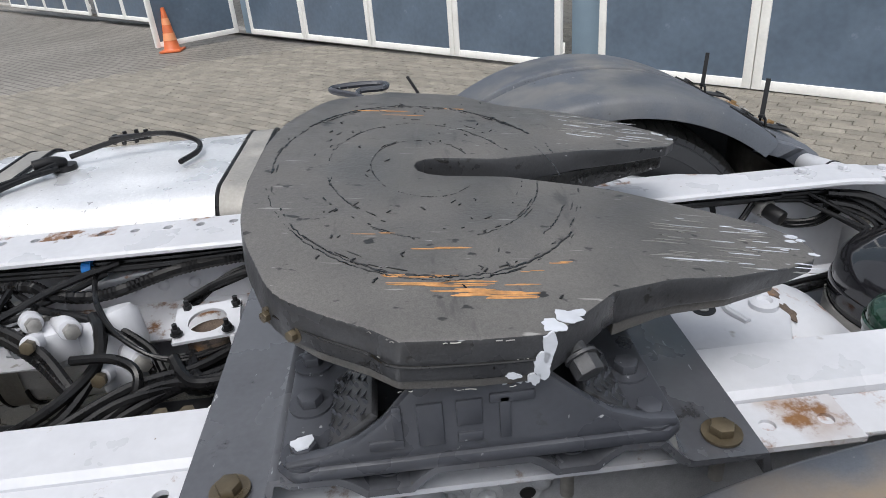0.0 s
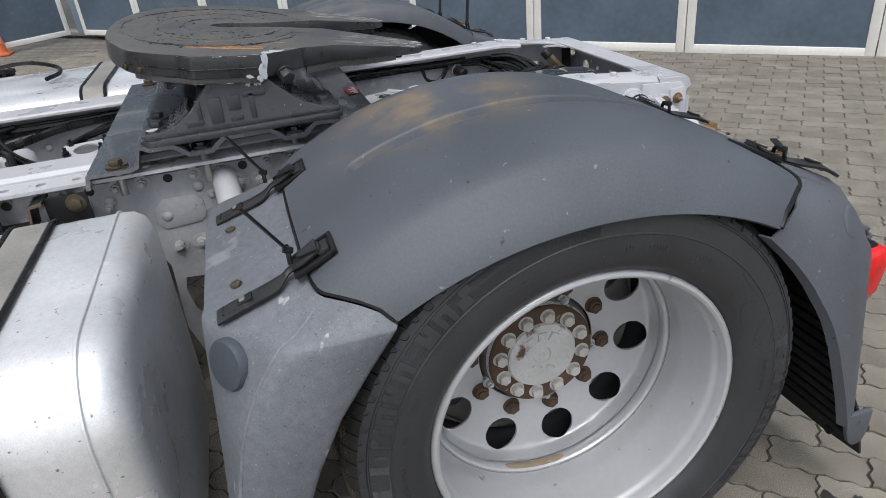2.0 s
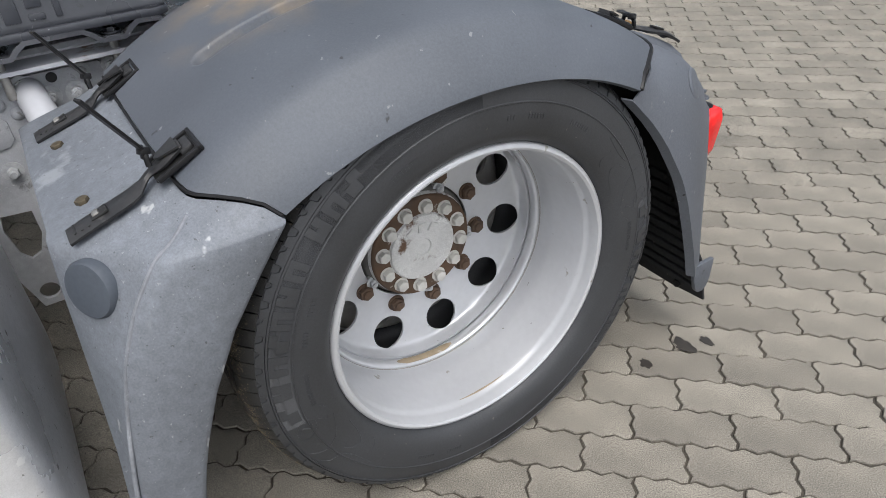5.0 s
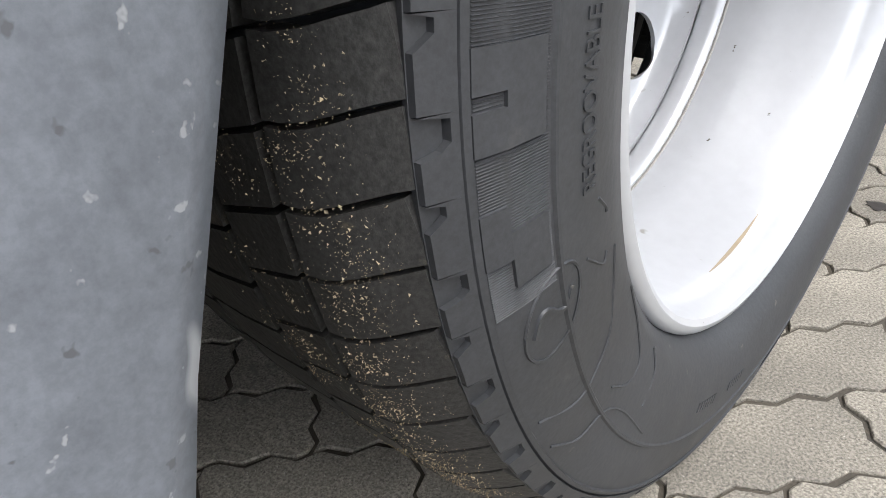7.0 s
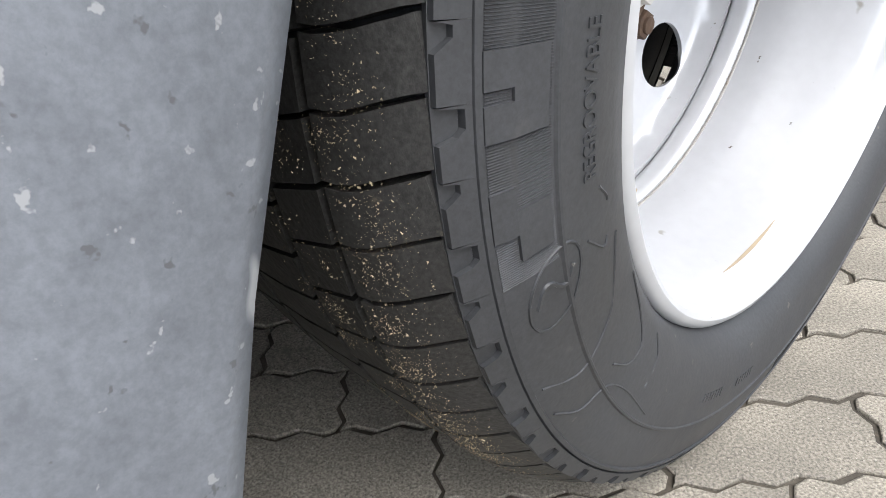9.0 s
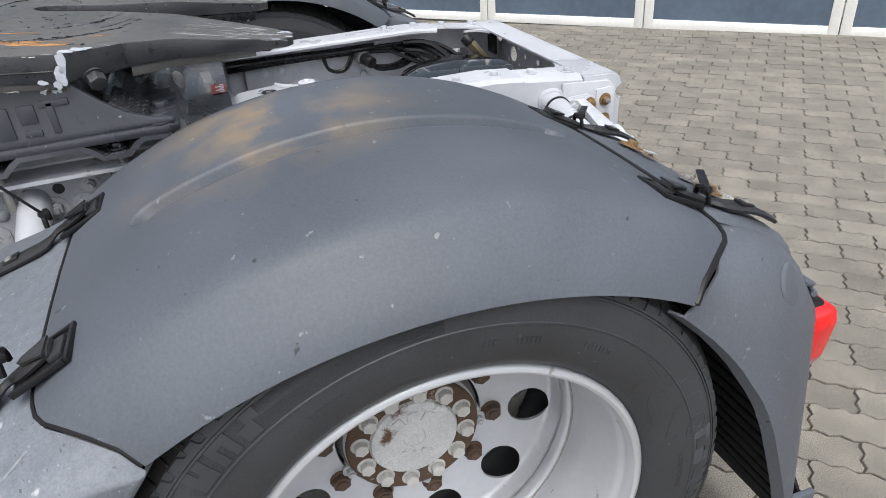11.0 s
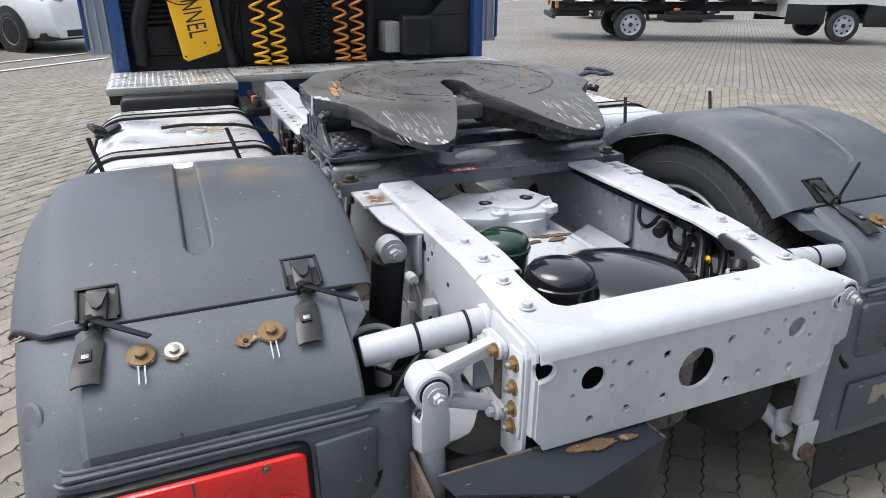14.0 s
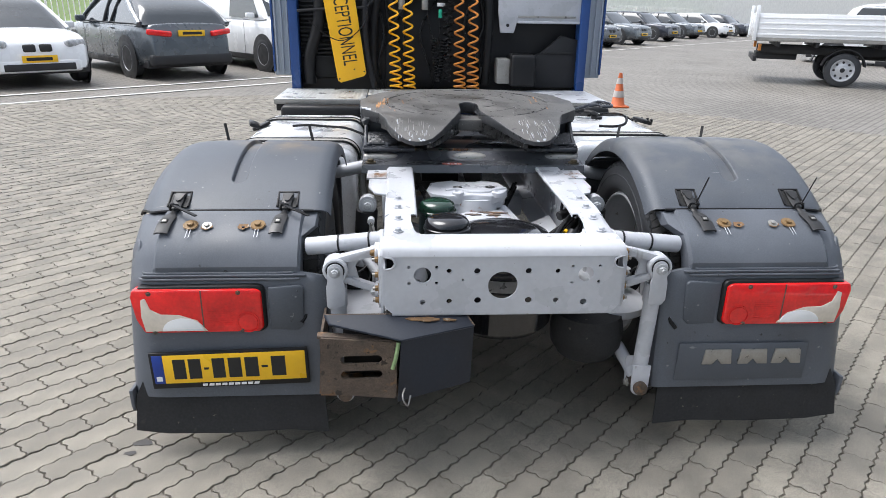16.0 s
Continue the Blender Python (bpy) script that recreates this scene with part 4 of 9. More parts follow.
        # tie round the middle with its tail standing off
        part("tie_loop", sweep([X((x - 0.016, fr * (abs(yy) + 0.012), zz + 0.012)), X((x - 0.010, fr * (abs(yy) + 0.012), zz + 0.030)), X((x + 0.010, fr * (abs(yy) + 0.012), zz + 0.030)), X((x + 0.016, fr * (abs(yy) + 0.012), zz + 0.012))], 0.004, 6, 4), "hose", mg)
        if fr > 0:
            end = (x - 0.035, yy + 0.065, zz + 0.125)
        else:
            end = (x + 0.085, yy - 0.075, zz + 0.012)
        if fr < 0 and s > 0:
            end = (x - 0.03, yy - 0.03, zz + 0.13)
        sx, mid = (x - 0.008, yy + fr * 0.012, zz + 0.032), None
        part("tie_tail", obox_between(X(sx), X(end), 0.0125, 0.0040), "black", mg, "cable tie tail")
        part("tie_head", obox(X(sx), (0.014, 0.014, 0.010), (20, 10, 25), 0.002), "black", mg)
    for x, y, z in ((-1.018, 0.546, 0.7705), (-0.791, 0.550, 0.7700)):
        part("skirt_bolt", bolt_mesh(X((x, y, z - 0.001)), (0, 0.2, 1), 0.010, 0.010), "brass", mg)
    for x, rust in ((-0.782, 1), (-0.997, 1), (-0.945, 0), (-0.828, 0)):
        if rust:
            part("rust_stain", prism([(0.0245 * math.cos(2 * math.pi * k / 26) * (1 + 0.05 * math.sin(k * 2.3 + x * 40)), 0.0235 * math.sin(2 * math.pi * k / 26) * (1 + 0.05 * math.cos(k * 1.7))) for k in range(26)], Matrix.Translation(X((x, -0.521, 0.7905))) @ Matrix.Rotation(radians(25), 4, "X"), 0.0008), "rust_bloom", mg, "orange rust bloom round the bolt")
            part("skirt_bolt", bolt_mesh(X((x, -0.521, 0.791)), (0, -0.42, 0.9), 0.0105, 0.009, 2.1), "goldrust", mg, "rusted bolt and washer")
            for q in (-0.006, 0.004):
                part("rust_run", prism([(q - 0.0012, -0.06), (q + 0.0012, -0.055), (q + 0.0016, -0.02), (q - 0.001, -0.02)], Matrix.Translation(X((x, -0.521, 0.7908))) @ Matrix.Rotation(radians(25), 4, "X"), 0.0006), "chip", mg)
        part("hole_stain", prism(blob(0, 0, 0.017, 0.015, 7, 24), Matrix.Translation(X((x, -0.528, 0.7872))) @ Matrix.Rotation(radians(25), 4, "X"), 0.0006), "rust_bloom", mg) if not rust else None
        if not rust and x > -0.9:
            part("screw_hole", cyl(X((x, -0.530, 0.785)), X((x, -0.5305, 0.7885)), 0.005, seg=12), "ink", mg)
        if not rust and x < -0.9:
            part("skirt_bolt", bolt_mesh(X((x, -0.522, 0.789)), (0, -0.42, 0.9), 0.009, 0.006, 1.8), "steel", mg)
    # ribbed rubber flap hanging inside the rear piece, whose outer flank ends in a round tip
    fl = [(-1.203, 0.120), (-1.10, 0.106), (-0.90, 0.103), (-0.70, 0.110), (-0.565, 0.100), (-0.600, 0.480), (-1.085, 0.480), (-1.195, 0.240)]
    lean = Matrix(((1, 0, 0, 0), (0, 1, 0.20, -0.20 * 0.235), (0, 0, 1, 0), (0, 0, 0, 1)))
    part("mud_flap", prism([(side_x(-a, s), b) for a, b in fl], lean @ facing(-0.654), 0.006), "flap_rubber", mg, "black ribbed rubber mud flap")
    for k in range(11):
        part("flap_rib", box(min(X((-1.19 + 0.010 * k, 0, 0))[0], X((-0.60, 0, 0))[0]), max(X((-1.19 + 0.010 * k, 0, 0))[0], X((-0.60, 0, 0))[0]), -0.652 + 0.20 * (0.03 * k - 0.085), -0.638 + 0.20 * (0.03 * k - 0.085), 0.142 + 0.030 * k, 0.158 + 0.030 * k, 0.003), "flap_rubber", mg)
    tip = [(-0.590, 0.262), (-0.602, 0.215), (-0.612, 0.186), (-0.624, 0.174), (-0.640, 0.172), (-0.652, 0.180), (-0.660, 0.205), (-0.662, 0.262)]
    part("flank_tip", prism(tip, frame_of((side_x(1.204, s), 0, 0), (0, 1, 0), (0, 0, 1)), 0.012 * s, 0.003), "skirt_plastic", mg)
    for x in (-1.13, -0.88, -0.66):
        part("flap_stud", cyl(X((x, -0.651, 0.135)), X((x, -0.660, 0.135)), 0.011, seg=14, bev=0.002), "black", mg)
    part("round_cap", lathe([(0.003, 0.0), (0.005, 0.024), (0.004, 0.030), (0.001, 0.033), (-0.016, 0.033)], X((-1.171, -0.536, 0.713)), Vector((X((-0.80, 0, 0))[0], -0.50, 0.36)), 36), "skirt_plastic", mg, "round blanking cap")
    bm = box(min(X((-1.13, 0, 0))[0], X((-0.62, 0, 0))[0]), max(X((-1.13, 0, 0))[0], X((-0.62, 0, 0))[0]), -0.640, -0.626, 0.655, 0.662, 0.002)
    part("crease", bm, "grey_plastic", mg)
    return mg


def obox_between(a, b, w, t):
    """A thin flat bar from a to b."""
    a, b = Vector(a), Vector(b)
    d = b - a
    tmp = box(-w / 2, w / 2, 0, d.length, -t / 2, t / 2, 0.0006, 1)
    bmesh.ops.transform(tmp, verts=tmp.verts, matrix=Matrix.LocRotScale(a, d.to_track_quat("Y", "Z"), None))
    return tmp




def side_out(r):
    """How far the sidewall stands out from the tyre's middle at radius r."""
    pts = ((0.2875, 0.092), (0.297, 0.114), (0.304, 0.127), (0.318, 0.1375), (0.345, 0.1430), (0.372, 0.1425), (0.395, 0.1390), (0.407, 0.1355), (0.420, 0.1290), (0.4255, 0.1258))
    for (r0, a0), (r1, a1) in zip(pts, pts[1:]):
        if r <= r1:
            return a0 + (a1 - a0) * (r - r0) / (r1 - r0)
    return pts[-1][1]


def crown(x):
    """Radius of the tread across its width."""
    x = abs(x)
    return 0.449 - 0.0025 * (x / 0.078) ** 2 - (0.014 * ((x - 0.078) / 0.042) ** 1.8 if x > 0.078 else 0.0)


def tyre(s, xc, parent, name="tyre", detail=False):
    """One tyre: carcass with sidewall bands, tread rows cut by cross grooves, scalloped shoulders."""
    ty = node(name, parent)
    o = Vector((s * xc, 0, 0.45))

    def at(x, r, a):
        """A point at x across, radius r and a radians forward of the top."""
        p = o + Vector((x, r * math.sin(a), r * math.cos(a)))
        p.z = max(p.z, ground_z(p.x) + 0.0015)
        return p

    def slab(corners, lift, bm):
        """A raised patch on the outer sidewall; corners are (radius, angle)."""
        lo = [bm.verts.new(at(s * (side_out(r) - 0.0005), r, a)) for r, a in corners]
        hi = [bm.verts.new(at(s * (side_out(r) + lift), r, a)) for r, a in corners]
        bm.faces.new(hi)
        for k in range(len(lo)):
            m = (k + 1) % len(lo)
            bm.faces.new((lo[k], lo[m], hi[m], hi[k]))
        return bm

    radii = [0.2875, 0.292, 0.297, 0.304, 0.311, 0.318, 0.330, 0.345, 0.360, 0.3715, 0.3725, 0.3740, 0.3750, 0.385, 0.395, 0.4085, 0.4095, 0.4120, 0.4130, 0.4150, 0.4158, 0.4166, 0.4200, 0.4235, 0.4255]
    lift = {0.3725: 0.0012, 0.3740: 0.0012, 0.4095: 0.0022, 0.4120: 0.0022, 0.4158: -0.0012}
    prof = [(-(side_out(r) + lift.get(r, 0.0)), r) for r in radii] + [(-0.1225, 0.4245), (-0.118, 0.417), (-0.079, 0.431), (-0.04, 0.436), (0, 0.437)]
    prof += [(-a, r) for a, r in prof[-2::-1]]
    prof += [(0.085, 0.286), (-0.085, 0.286)]
    bm = lathe(prof, o, (1, 0, 0), 180, closed=True)
    for v in bm.verts:
        v.co.z = max(v.co.z, ground_z(v.co.x) + 0.001)
    part("carcass", bm, "rubber", ty, "black tyre sidewall with moulded bands", smooth=30)
    # tread rows
    N = 90
    step = 2 * math.pi / N
    for x0, x1, ph, cols in ((-0.1262, -0.080, 0.0, 6), (-0.074, -0.038, 0.4, 1), (-0.032, 0.032, 0.1, 2), (0.038, 0.074, 0.6, 1), (0.080, 0.1262, 0.2, 6)):
        bm = bmesh.new()
        for k in range(N):
            g = 0.075 if k % 2 else 0.055
            a0, a1 = step * (k + ph + g), step * (k + ph + 1 - 0.03)
            tops = []
            for i in range(cols + 1):
                x = x0 + (x1 - x0) * i / cols
                sk = step * 0.16 * math.sin((x - x0) / (x1 - x0) * math.pi - 1.2)
                # the outer blocks end in a zig-zag over the shoulder
                xa = x - math.copysign(0.0042, x) * (abs(x) > 0.126) * (1 if k % 2 else 0.5)
                tops.append([(xa, crown(xa), a0 + sk), (x, crown(x), a1 + sk)])
            hi = [[bm.verts.new(at(*q)) for q in row] for row in tops]
            lo = [[bm.verts.new(at(x, r - 0.014, a)) for x, r, a in row] for row in tops]
            for i in range(cols):
                bm.faces.new((hi[i][0], hi[i][1], hi[i + 1][1], hi[i + 1][0]))
                bm.faces.new((hi[i][0], hi[i + 1][0], lo[i + 1][0], lo[i][0]))
                bm.faces.new((hi[i][1], lo[i][1], lo[i + 1][1], hi[i + 1][1]))
            bm.faces.new((hi[0][0], lo[0][0], lo[0][1], hi[0][1]))
            bm.faces.new((hi[-1][0], hi[-1][1], lo[-1][1], lo[-1][0]))
        tagged(part("tread_band", bm, "tread", ty, smooth=20), "dusty worn tread blocks with sand in the grooves", kind="stuff")
    # scalloped lugs at both shoulders: raised fields between notches
    for e in (-1, 1):
        bm = bmesh.new()
        for k in range(N):
            a = step * (k + (0.2 if e > 0 else 0.0))
            big = k % 2 == 0
            deep, n1 = (0.4160, 0.42) if big else (0.4195, 0.30)
            shape = [(0.4135, 0.0), (0.4135, 0.5), (0.4135, 1.0), (0.4252, 1.0), (0.4252, n1 + 0.08), (deep + 0.003, n1), (deep, n1 - 0.10), (deep, 0.06), (0.4252, 0.02)]
            pts = [(r, a + step * f) for r, f in shape]
            lo = [bm.verts.new(at(e * (side_out(r) - 0.001), r, q)) for r, q in pts]
            hi = [bm.verts.new(at(e * (side_out(r) + 0.0030), r, q)) for r, q in pts]
            bm.faces.new(hi)
            for i in range(9):
                m = (i + 1) % 9
                bm.faces.new((lo[i], lo[m], hi[m], hi[i]))
        tagged(part("shoulder_band", bm, "rubber", ty, smooth=20), "moulded scallops along the tyre shoulder", kind="stuff")
    if not detail:
        return ty
    # fine radial ribbing behind raised plain shapes, twice round the sidewall
    bm = bmesh.new()
    for k in range(2100):
        a = 2 * math.pi * k / 2100
        if (a % math.pi) / math.pi < 0.56:
            v = [bm.verts.new(at(s * (side_out(r) + h), r, a + da)) for da, h in ((-0.0009, -0.0002), (0.0, 0.0005), (0.0009, -0.0002)) for r in (0.3765, 0.392, 0.4075)]
            for i in (0, 1, 3, 4):
                bm.faces.new((v[i], v[i + 1], v[i + 4], v[i + 3]))
    tagged(part("sidewall_ribbing", bm, "rubber", ty, smooth=10), "fine moulded radial ribbing", kind="stuff")
    for half in (0, 180):
        for a0, w, kind in ((54, 4.6, 0), (60, 4.6, 1), (66, 4.6, 0), (72, 4.6, 2), (77.6, 5.4, 0), (85.6, 4.9, 1), (93.6, 5.3, 2), (44, 4.6, 1), (38, 4.6, 0), (32, 4.6, 2)):
            a0 += half
            bm = bmesh.new()
            for r0, r1, f0, f1 in {0: ((0.379, 0.4085, 0.0, 0.36), (0.400, 0.4085, 0.36, 0.64), (0.379, 0.4085, 0.64, 1.0)), 1: ((0.379, 0.4085, 0.0, 0.42), (0.379, 0.396, 0.42, 0.58), (0.379, 0.4085, 0.58, 1.0)), 2: ((0.397, 0.4085, 0.0, 0.62), (0.379, 0.397, 0.30, 1.0))}[kind]:
                n = max(2, int(w * (f1 - f0) * 1.6))
                edge = [(r0, f0 + (f1 - f0) * k / n) for k in range(n + 1)]
                rs = [r0] + [r for r in (0.385, 0.390, 0.395, 0.402) if r0 + 0.002 < r < r1 - 0.002] + [r1]
                rows = []
                for r, drop in [(r0, 1)] + [(r, 0) for r in rs] + [(r1, 1)]:
                    row = []
                    for k in range(-1, n + 2):
                        f = f0 + (f1 - f0) * min(max(k, 0), n) / n
                        d = drop or k in (-1, n + 1)
                        row.append(at(s * (side_out(r) + (-0.0004 if d else 0.0015)), r, radians(a0 + w * f)))
                    rows.append(row)
                bm = grid(rows, bm)
            part("raised_shape", bm, "rubber", ty, smooth=25)
        # an oval field with a winding line in it
        ring = [(0.380 + 0.017 * math.cos(radians(20 * k)) + 0.006 * math.sin(radians(20 * k)), radians(half + 103.2 + 3.3 * math.sin(radians(20 * k)))) for k in range(18)]
        part("moulded_line", sweep([at(s * side_out(r), r, a) for r, a in ring] + [at(s * side_out(ring[0][0]), *ring[0])], 0.0009, 5, 2), "rubber", ty)
        ring = [(0.368 + 0.005 * k, radians(half + 102.2 + 0.9 * math.sin(k * 1.3) + 0.3 * k)) for k in range(6)]
        part("moulded_line", sweep([at(s * side_out(r), r, a) for r, a in ring], 0.0014, 5, 4), "rubber", ty)
        for pts in ([(0.404, 112), (0.380, 114), (0.352, 112), (0.338, 108), (0.330, 104)], [(0.360, 118), (0.350, 121), (0.334, 122), (0.322, 118), (0.318, 112)], [(0.405, 116), (0.392, 118.5), (0.371, 119.5), (0.362, 124), (0.366, 132)], [(0.352, 128), (0.330, 128.5), (0.318, 126)], [(0.345, 97.5), (0.338, 99.0), (0.337, 99.6)], [(0.356, 101.5), (0.345, 103.5), (0.340, 103.0)]):
            part("moulded_line", sweep([at(s * side_out(r), r, radians(half + a)) for r, a in pts], 0.0008, 5, 6), "rubber", ty)
        # moulded word, curved along the bead
        cu = bpy.data.curves.new("moulded_word", "FONT")
        cu.body, cu.size = "REGROOVABLE", 0.0125
        tmp = bpy.data.objects.new("moulded_word", cu)
        me = bpy.data.meshes.new_from_object(tmp)
        bpy.data.objects.remove(tmp)
        bm = bmesh.new()
        bm.from_mesh(me)
        bpy.data.meshes.remove(me)
        wide = max(v.co.x for v in bm.verts)
        geo = bmesh.ops.extrude_face_region(bm, geom=bm.faces[:])
        for v in [q for q in geo["geom"] if isinstance(q, bmesh.types.BMVert)]:
            v.co.z = 0.0009
        for v in bm.verts:
            r = 0.3475 + v.co.y
            v.co = at(s * (side_out(r) + v.co.z - 0.0002), r, radians(half + 96.4 - 11.6 * v.co.x / wide))
        part("moulded_word", bm, "rubber", ty, "moulded word REGROOVABLE", smooth=15)
    for r, a, w in ((0.349, 62, 6), (0.349, 72, 5), (0.346, 150, 7), (0.346, 162, 6), (0.346, 20, 8), (0.346, 340, 6), (0.346, 322, 8), (0.346, 350, 3)):
        for k in range(int(w)):
            part("moulded_bar", slab([(r, radians(a + k)), (r + 0.008, radians(a + k)), (r + 0.008, radians(a + k + 0.7)), (r, radians(a + k + 0.7))], 0.0008, bmesh.new()), "rubber", ty)
    # grains of sand caught on the tread
    rnd = random.Random(12)
    bm = bmesh.new()
    clumps = [(rnd.uniform(0.083, 0.106) if k % 4 else rnd.uniform(0.03, 0.075), rnd.uniform(62, 128), rnd.uniform(0.004, 0.010)) for k in range(110)]
    for k in range(6800):
        cx, ca, cr = clumps[k % 110]
        x = s * min(max(rnd.gauss(cx, cr), 0.02), 0.118)
        a = radians(rnd.gauss(ca, cr * 130))
        c = at(x, crown(x), a)
        q = rnd.choice((0.00025, 0.0003, 0.0003, 0.0004, 0.0007))
        v = [bm.verts.new(c + Vector((rnd.uniform(-1, 1), rnd.uniform(-1, 1), rnd.uniform(-1, 1))) * q * 1.2) for _ in range(4)]
        for f in ((0, 1, 2), (0, 3, 1), (1, 3, 2), (2, 3, 0)):
            bm.faces.new([v[i] for i in f])
    tagged(part("sand_dust", bm, "sand", ty, smooth=5), "grains of pale sand stuck to the tread", kind="stuff")
    return ty


def wheel(s, xc, outer=True):
    """A disc wheel with its tyre. The dish faces outwards on the outer wheel, inwards on the inner one."""
    wh = node("wheel", truck)
    tyre(s, xc, wh, "tyre", outer and s < 0)
    d = s if outer else -s
    F = s * xc + d * 0.119  # plane of the flange edge
    o = (F, 0, 0.45)
    rim = lathe([(-0.030, 0.286), (-0.010, 0.2975), (-0.004, 0.2995), (0.002, 0.2985), (0.006, 0.2945), (0.007, 0.290), (0.004, 0.2855), (-0.004, 0.2835), (-0.014, 0.2825), (-0.021, 0.2820), (-0.025, 0.2795), (-0.034, 0.2780), (-0.060, 0.2755), (-0.094, 0.2730), (-0.108, 0.2700), (-0.122, 0.2690), (-0.140, 0.2692), (-0.160, 0.2695), (-0.172, 0.2690), (-0.178, 0.270), (-0.22, 0.273), (-0.228, 0.29), (-0.222, 0.298), (-0.215, 0.297), (-0.205, 0.285)], o, (d, 0, 0), 96)
    part("rim", rim, "rim", wh, "silver painted steel rim with rust along the ledge")
    # disc with hand holes
    back = 0.0 if outer else -0.060
    prof = [(a + back, r) for a, r in ((-0.182, 0.2620), (-0.202, 0.2612), (-0.213, 0.258), (-0.218, 0.253), (-0.223, 0.235), (-0.227, 0.21), (-0.231, 0.18), (-0.234, 0.15), (-0.234, 0.118))]
    bm = bmesh.new()
    HR, HO = 0.0375, 0.219
    depth = lambda r: next(a0 + (a1 - a0) * (r - r0) / (r1 - r0) for (a0, r0), (a1, r1) in zip(prof, prof[1:]) if r1 <= r <= r0 + 1e-6)
    half, r_in, r_out = math.pi / 10, 0.1285 if outer else 0.1181, 0.2619
    for k in range(10):
        mid = 2 * math.pi * k / 10 + radians(7.0)
        rays = []
        for i in range(56):
            q = 2 * math.pi * (i + 0.5) / 56
            du, dr = math.cos(q), math.sin(q)
            # circle in the plane, then its polar coordinates about the hub
            py, pz = HO + HR * dr, HR * du
            th, r = math.atan2(pz, py), math.hypot(py, pz)
            reach = min([abs((math.copysign(half, du) - th) * HO / du) if abs(du) > 1e-6 else 9, (r_out - r) / dr if dr > 1e-6 else (r_in - r) / dr if dr < -1e-6 else 9])
            rays.append((th, r, th + du * reach / HO, r + dr * reach))
        loops = []
        for f in (0.0, 0.06, 0.2, 0.36, 0.52, 0.68, 0.84, 1.0):
            loop = []
            for t0, r0, t1, r1 in rays:
                r, an = r0 + (r1 - r0) * f, mid + t0 + (t1 - t0) * f
                r = min(max(r, r_in), r_out)
                loop.append(bm.verts.new((F + d * depth(r), -r * math.cos(an), 0.45 - r * math.sin(an))))
            loops.append(loop)
        for a_, b_ in zip(loops, loops[1:]):
            for i in range(56):
                bm.faces.new((a_[i], a_[(i + 1) % 56], b_[(i + 1) % 56], b_[i]))
        for cs, cr in ((-1, r_in), (1, r_in), (-1, r_out), (1, r_out)):
            # corner of the sector
            last = loops[-1]
            c_an = mid + cs * half
            cv = bm.verts.new((F + d * depth(cr), -cr * math.cos(c_an), 0.45 - cr * math.sin(c_an)))
            near = sorted(range(56), key=lambda n: (last[n].co - cv.co).length)[:2]
            if (max(near) - min(near)) in (1, 55):
                bm.faces.new((last[near[0]], last[near[1]], cv))
    bmesh.ops.remove_doubles(bm, verts=bm.verts, dist=0.0004)
    part("disc", bm, "rim" if outer else "strap", wh, "silver wheel disc with ten round hand holes" if outer else "darker grey inner wheel disc", thick=0.006)
    part("ledge_bead", lathe([(-0.1575, 0.2710), (-0.1565, 0.2660), (-0.1590, 0.2628), (-0.1650, 0.2612), (-0.1740, 0.2606), (-0.1800, 0.2618), (-0.1835, 0.2650)], o, (d, 0, 0), 120), "rim", wh, "rolled ledge where disc and rim meet")
    part("ledge_seam", lathe([(-0.1575, 0.2696), (-0.1545, 0.2684), (-0.1530, 0.2700)], o, (d, 0, 0), 120), "strap", wh)
    if outer:
        rows = []
        for k in range(15):
            an = radians(246 + 2.2 * k)
            w = 0.0085 * min(1.0, 2.2 * math.sin(math.pi * (k + 0.6) / 15.2))
            rows.append([(F + d * (-0.1685 + q), -math.cos(an) * (0.2599 + abs(q) * 0.10), 0.45 + math.sin(an) * (0.2599 + abs(q) * 0.10)) for q in (-w, -0.5 * w, 0, 0.5 * w, w)])
        part("ledge_rust", grid(rows), "rust_patch", wh, "brown rust bloom on the ledge", thick=0.001)
        rows = []
        for k in range(13):
            an = radians(261.6 + 1.94 * k)
            w = 0.0018 * math.sin(math.pi * (k + 0.6) / 13.2)
            rows.append([(F + d * (-0.0295 + q), -math.cos(an) * (0.2779 + q * 0.17), 0.45 + math.sin(an) * (0.2779 + q * 0.17)) for q in (-w, 0, w)])
        part("lip_rust", grid(rows), "rust_patch", wh, "thin brown stain along the rim lip", thick=0.0008)
    if outer:
        part("hub_barrel", lathe([(-0.33, 0.160), (-0.262, 0.158), (-0.255, 0.128), (-0.235, 0.124), (-0.222, 0.119), (-0.214, 0.112)], o, (d, 0, 0), 64), "grimy", wh, "grimy hub barrel behind the flange")
        for k in range(10):
            an = 2 * math.pi * k / 10 + radians(7.0)
            c = Vector((F - d * 0.2335, -0.1490 * math.cos(an), 0.45 - 0.1490 * math.sin(an)))
            nut = part("wheel_nut", cyl(c, c + Vector((d * 0.006, 0, 0)), 0.0190, seg=28, bev=0.002), "nut_rust", wh, "brown rusted wheel nut")
            part("nut_hex", cyl(c + Vector((d * 0.005, 0, 0)), c + Vector((d * 0.018, 0, 0)), 0.0165, seg=6, bev=0.003), "nut_rust", nut)
            part("stud_end", cyl(c + Vector((d * 0.016, 0, 0)), c + Vector((d * 0.022, 0, 0)), 0.0100, seg=14, bev=0.002), "nut_rust", nut)
        for k in range(5):
            an = 2 * math.pi * (k + 0.15) / 5
            c = (F - d * 0.236, -0.1235 * math.cos(an), 0.45 - 0.1235 * math.sin(an))
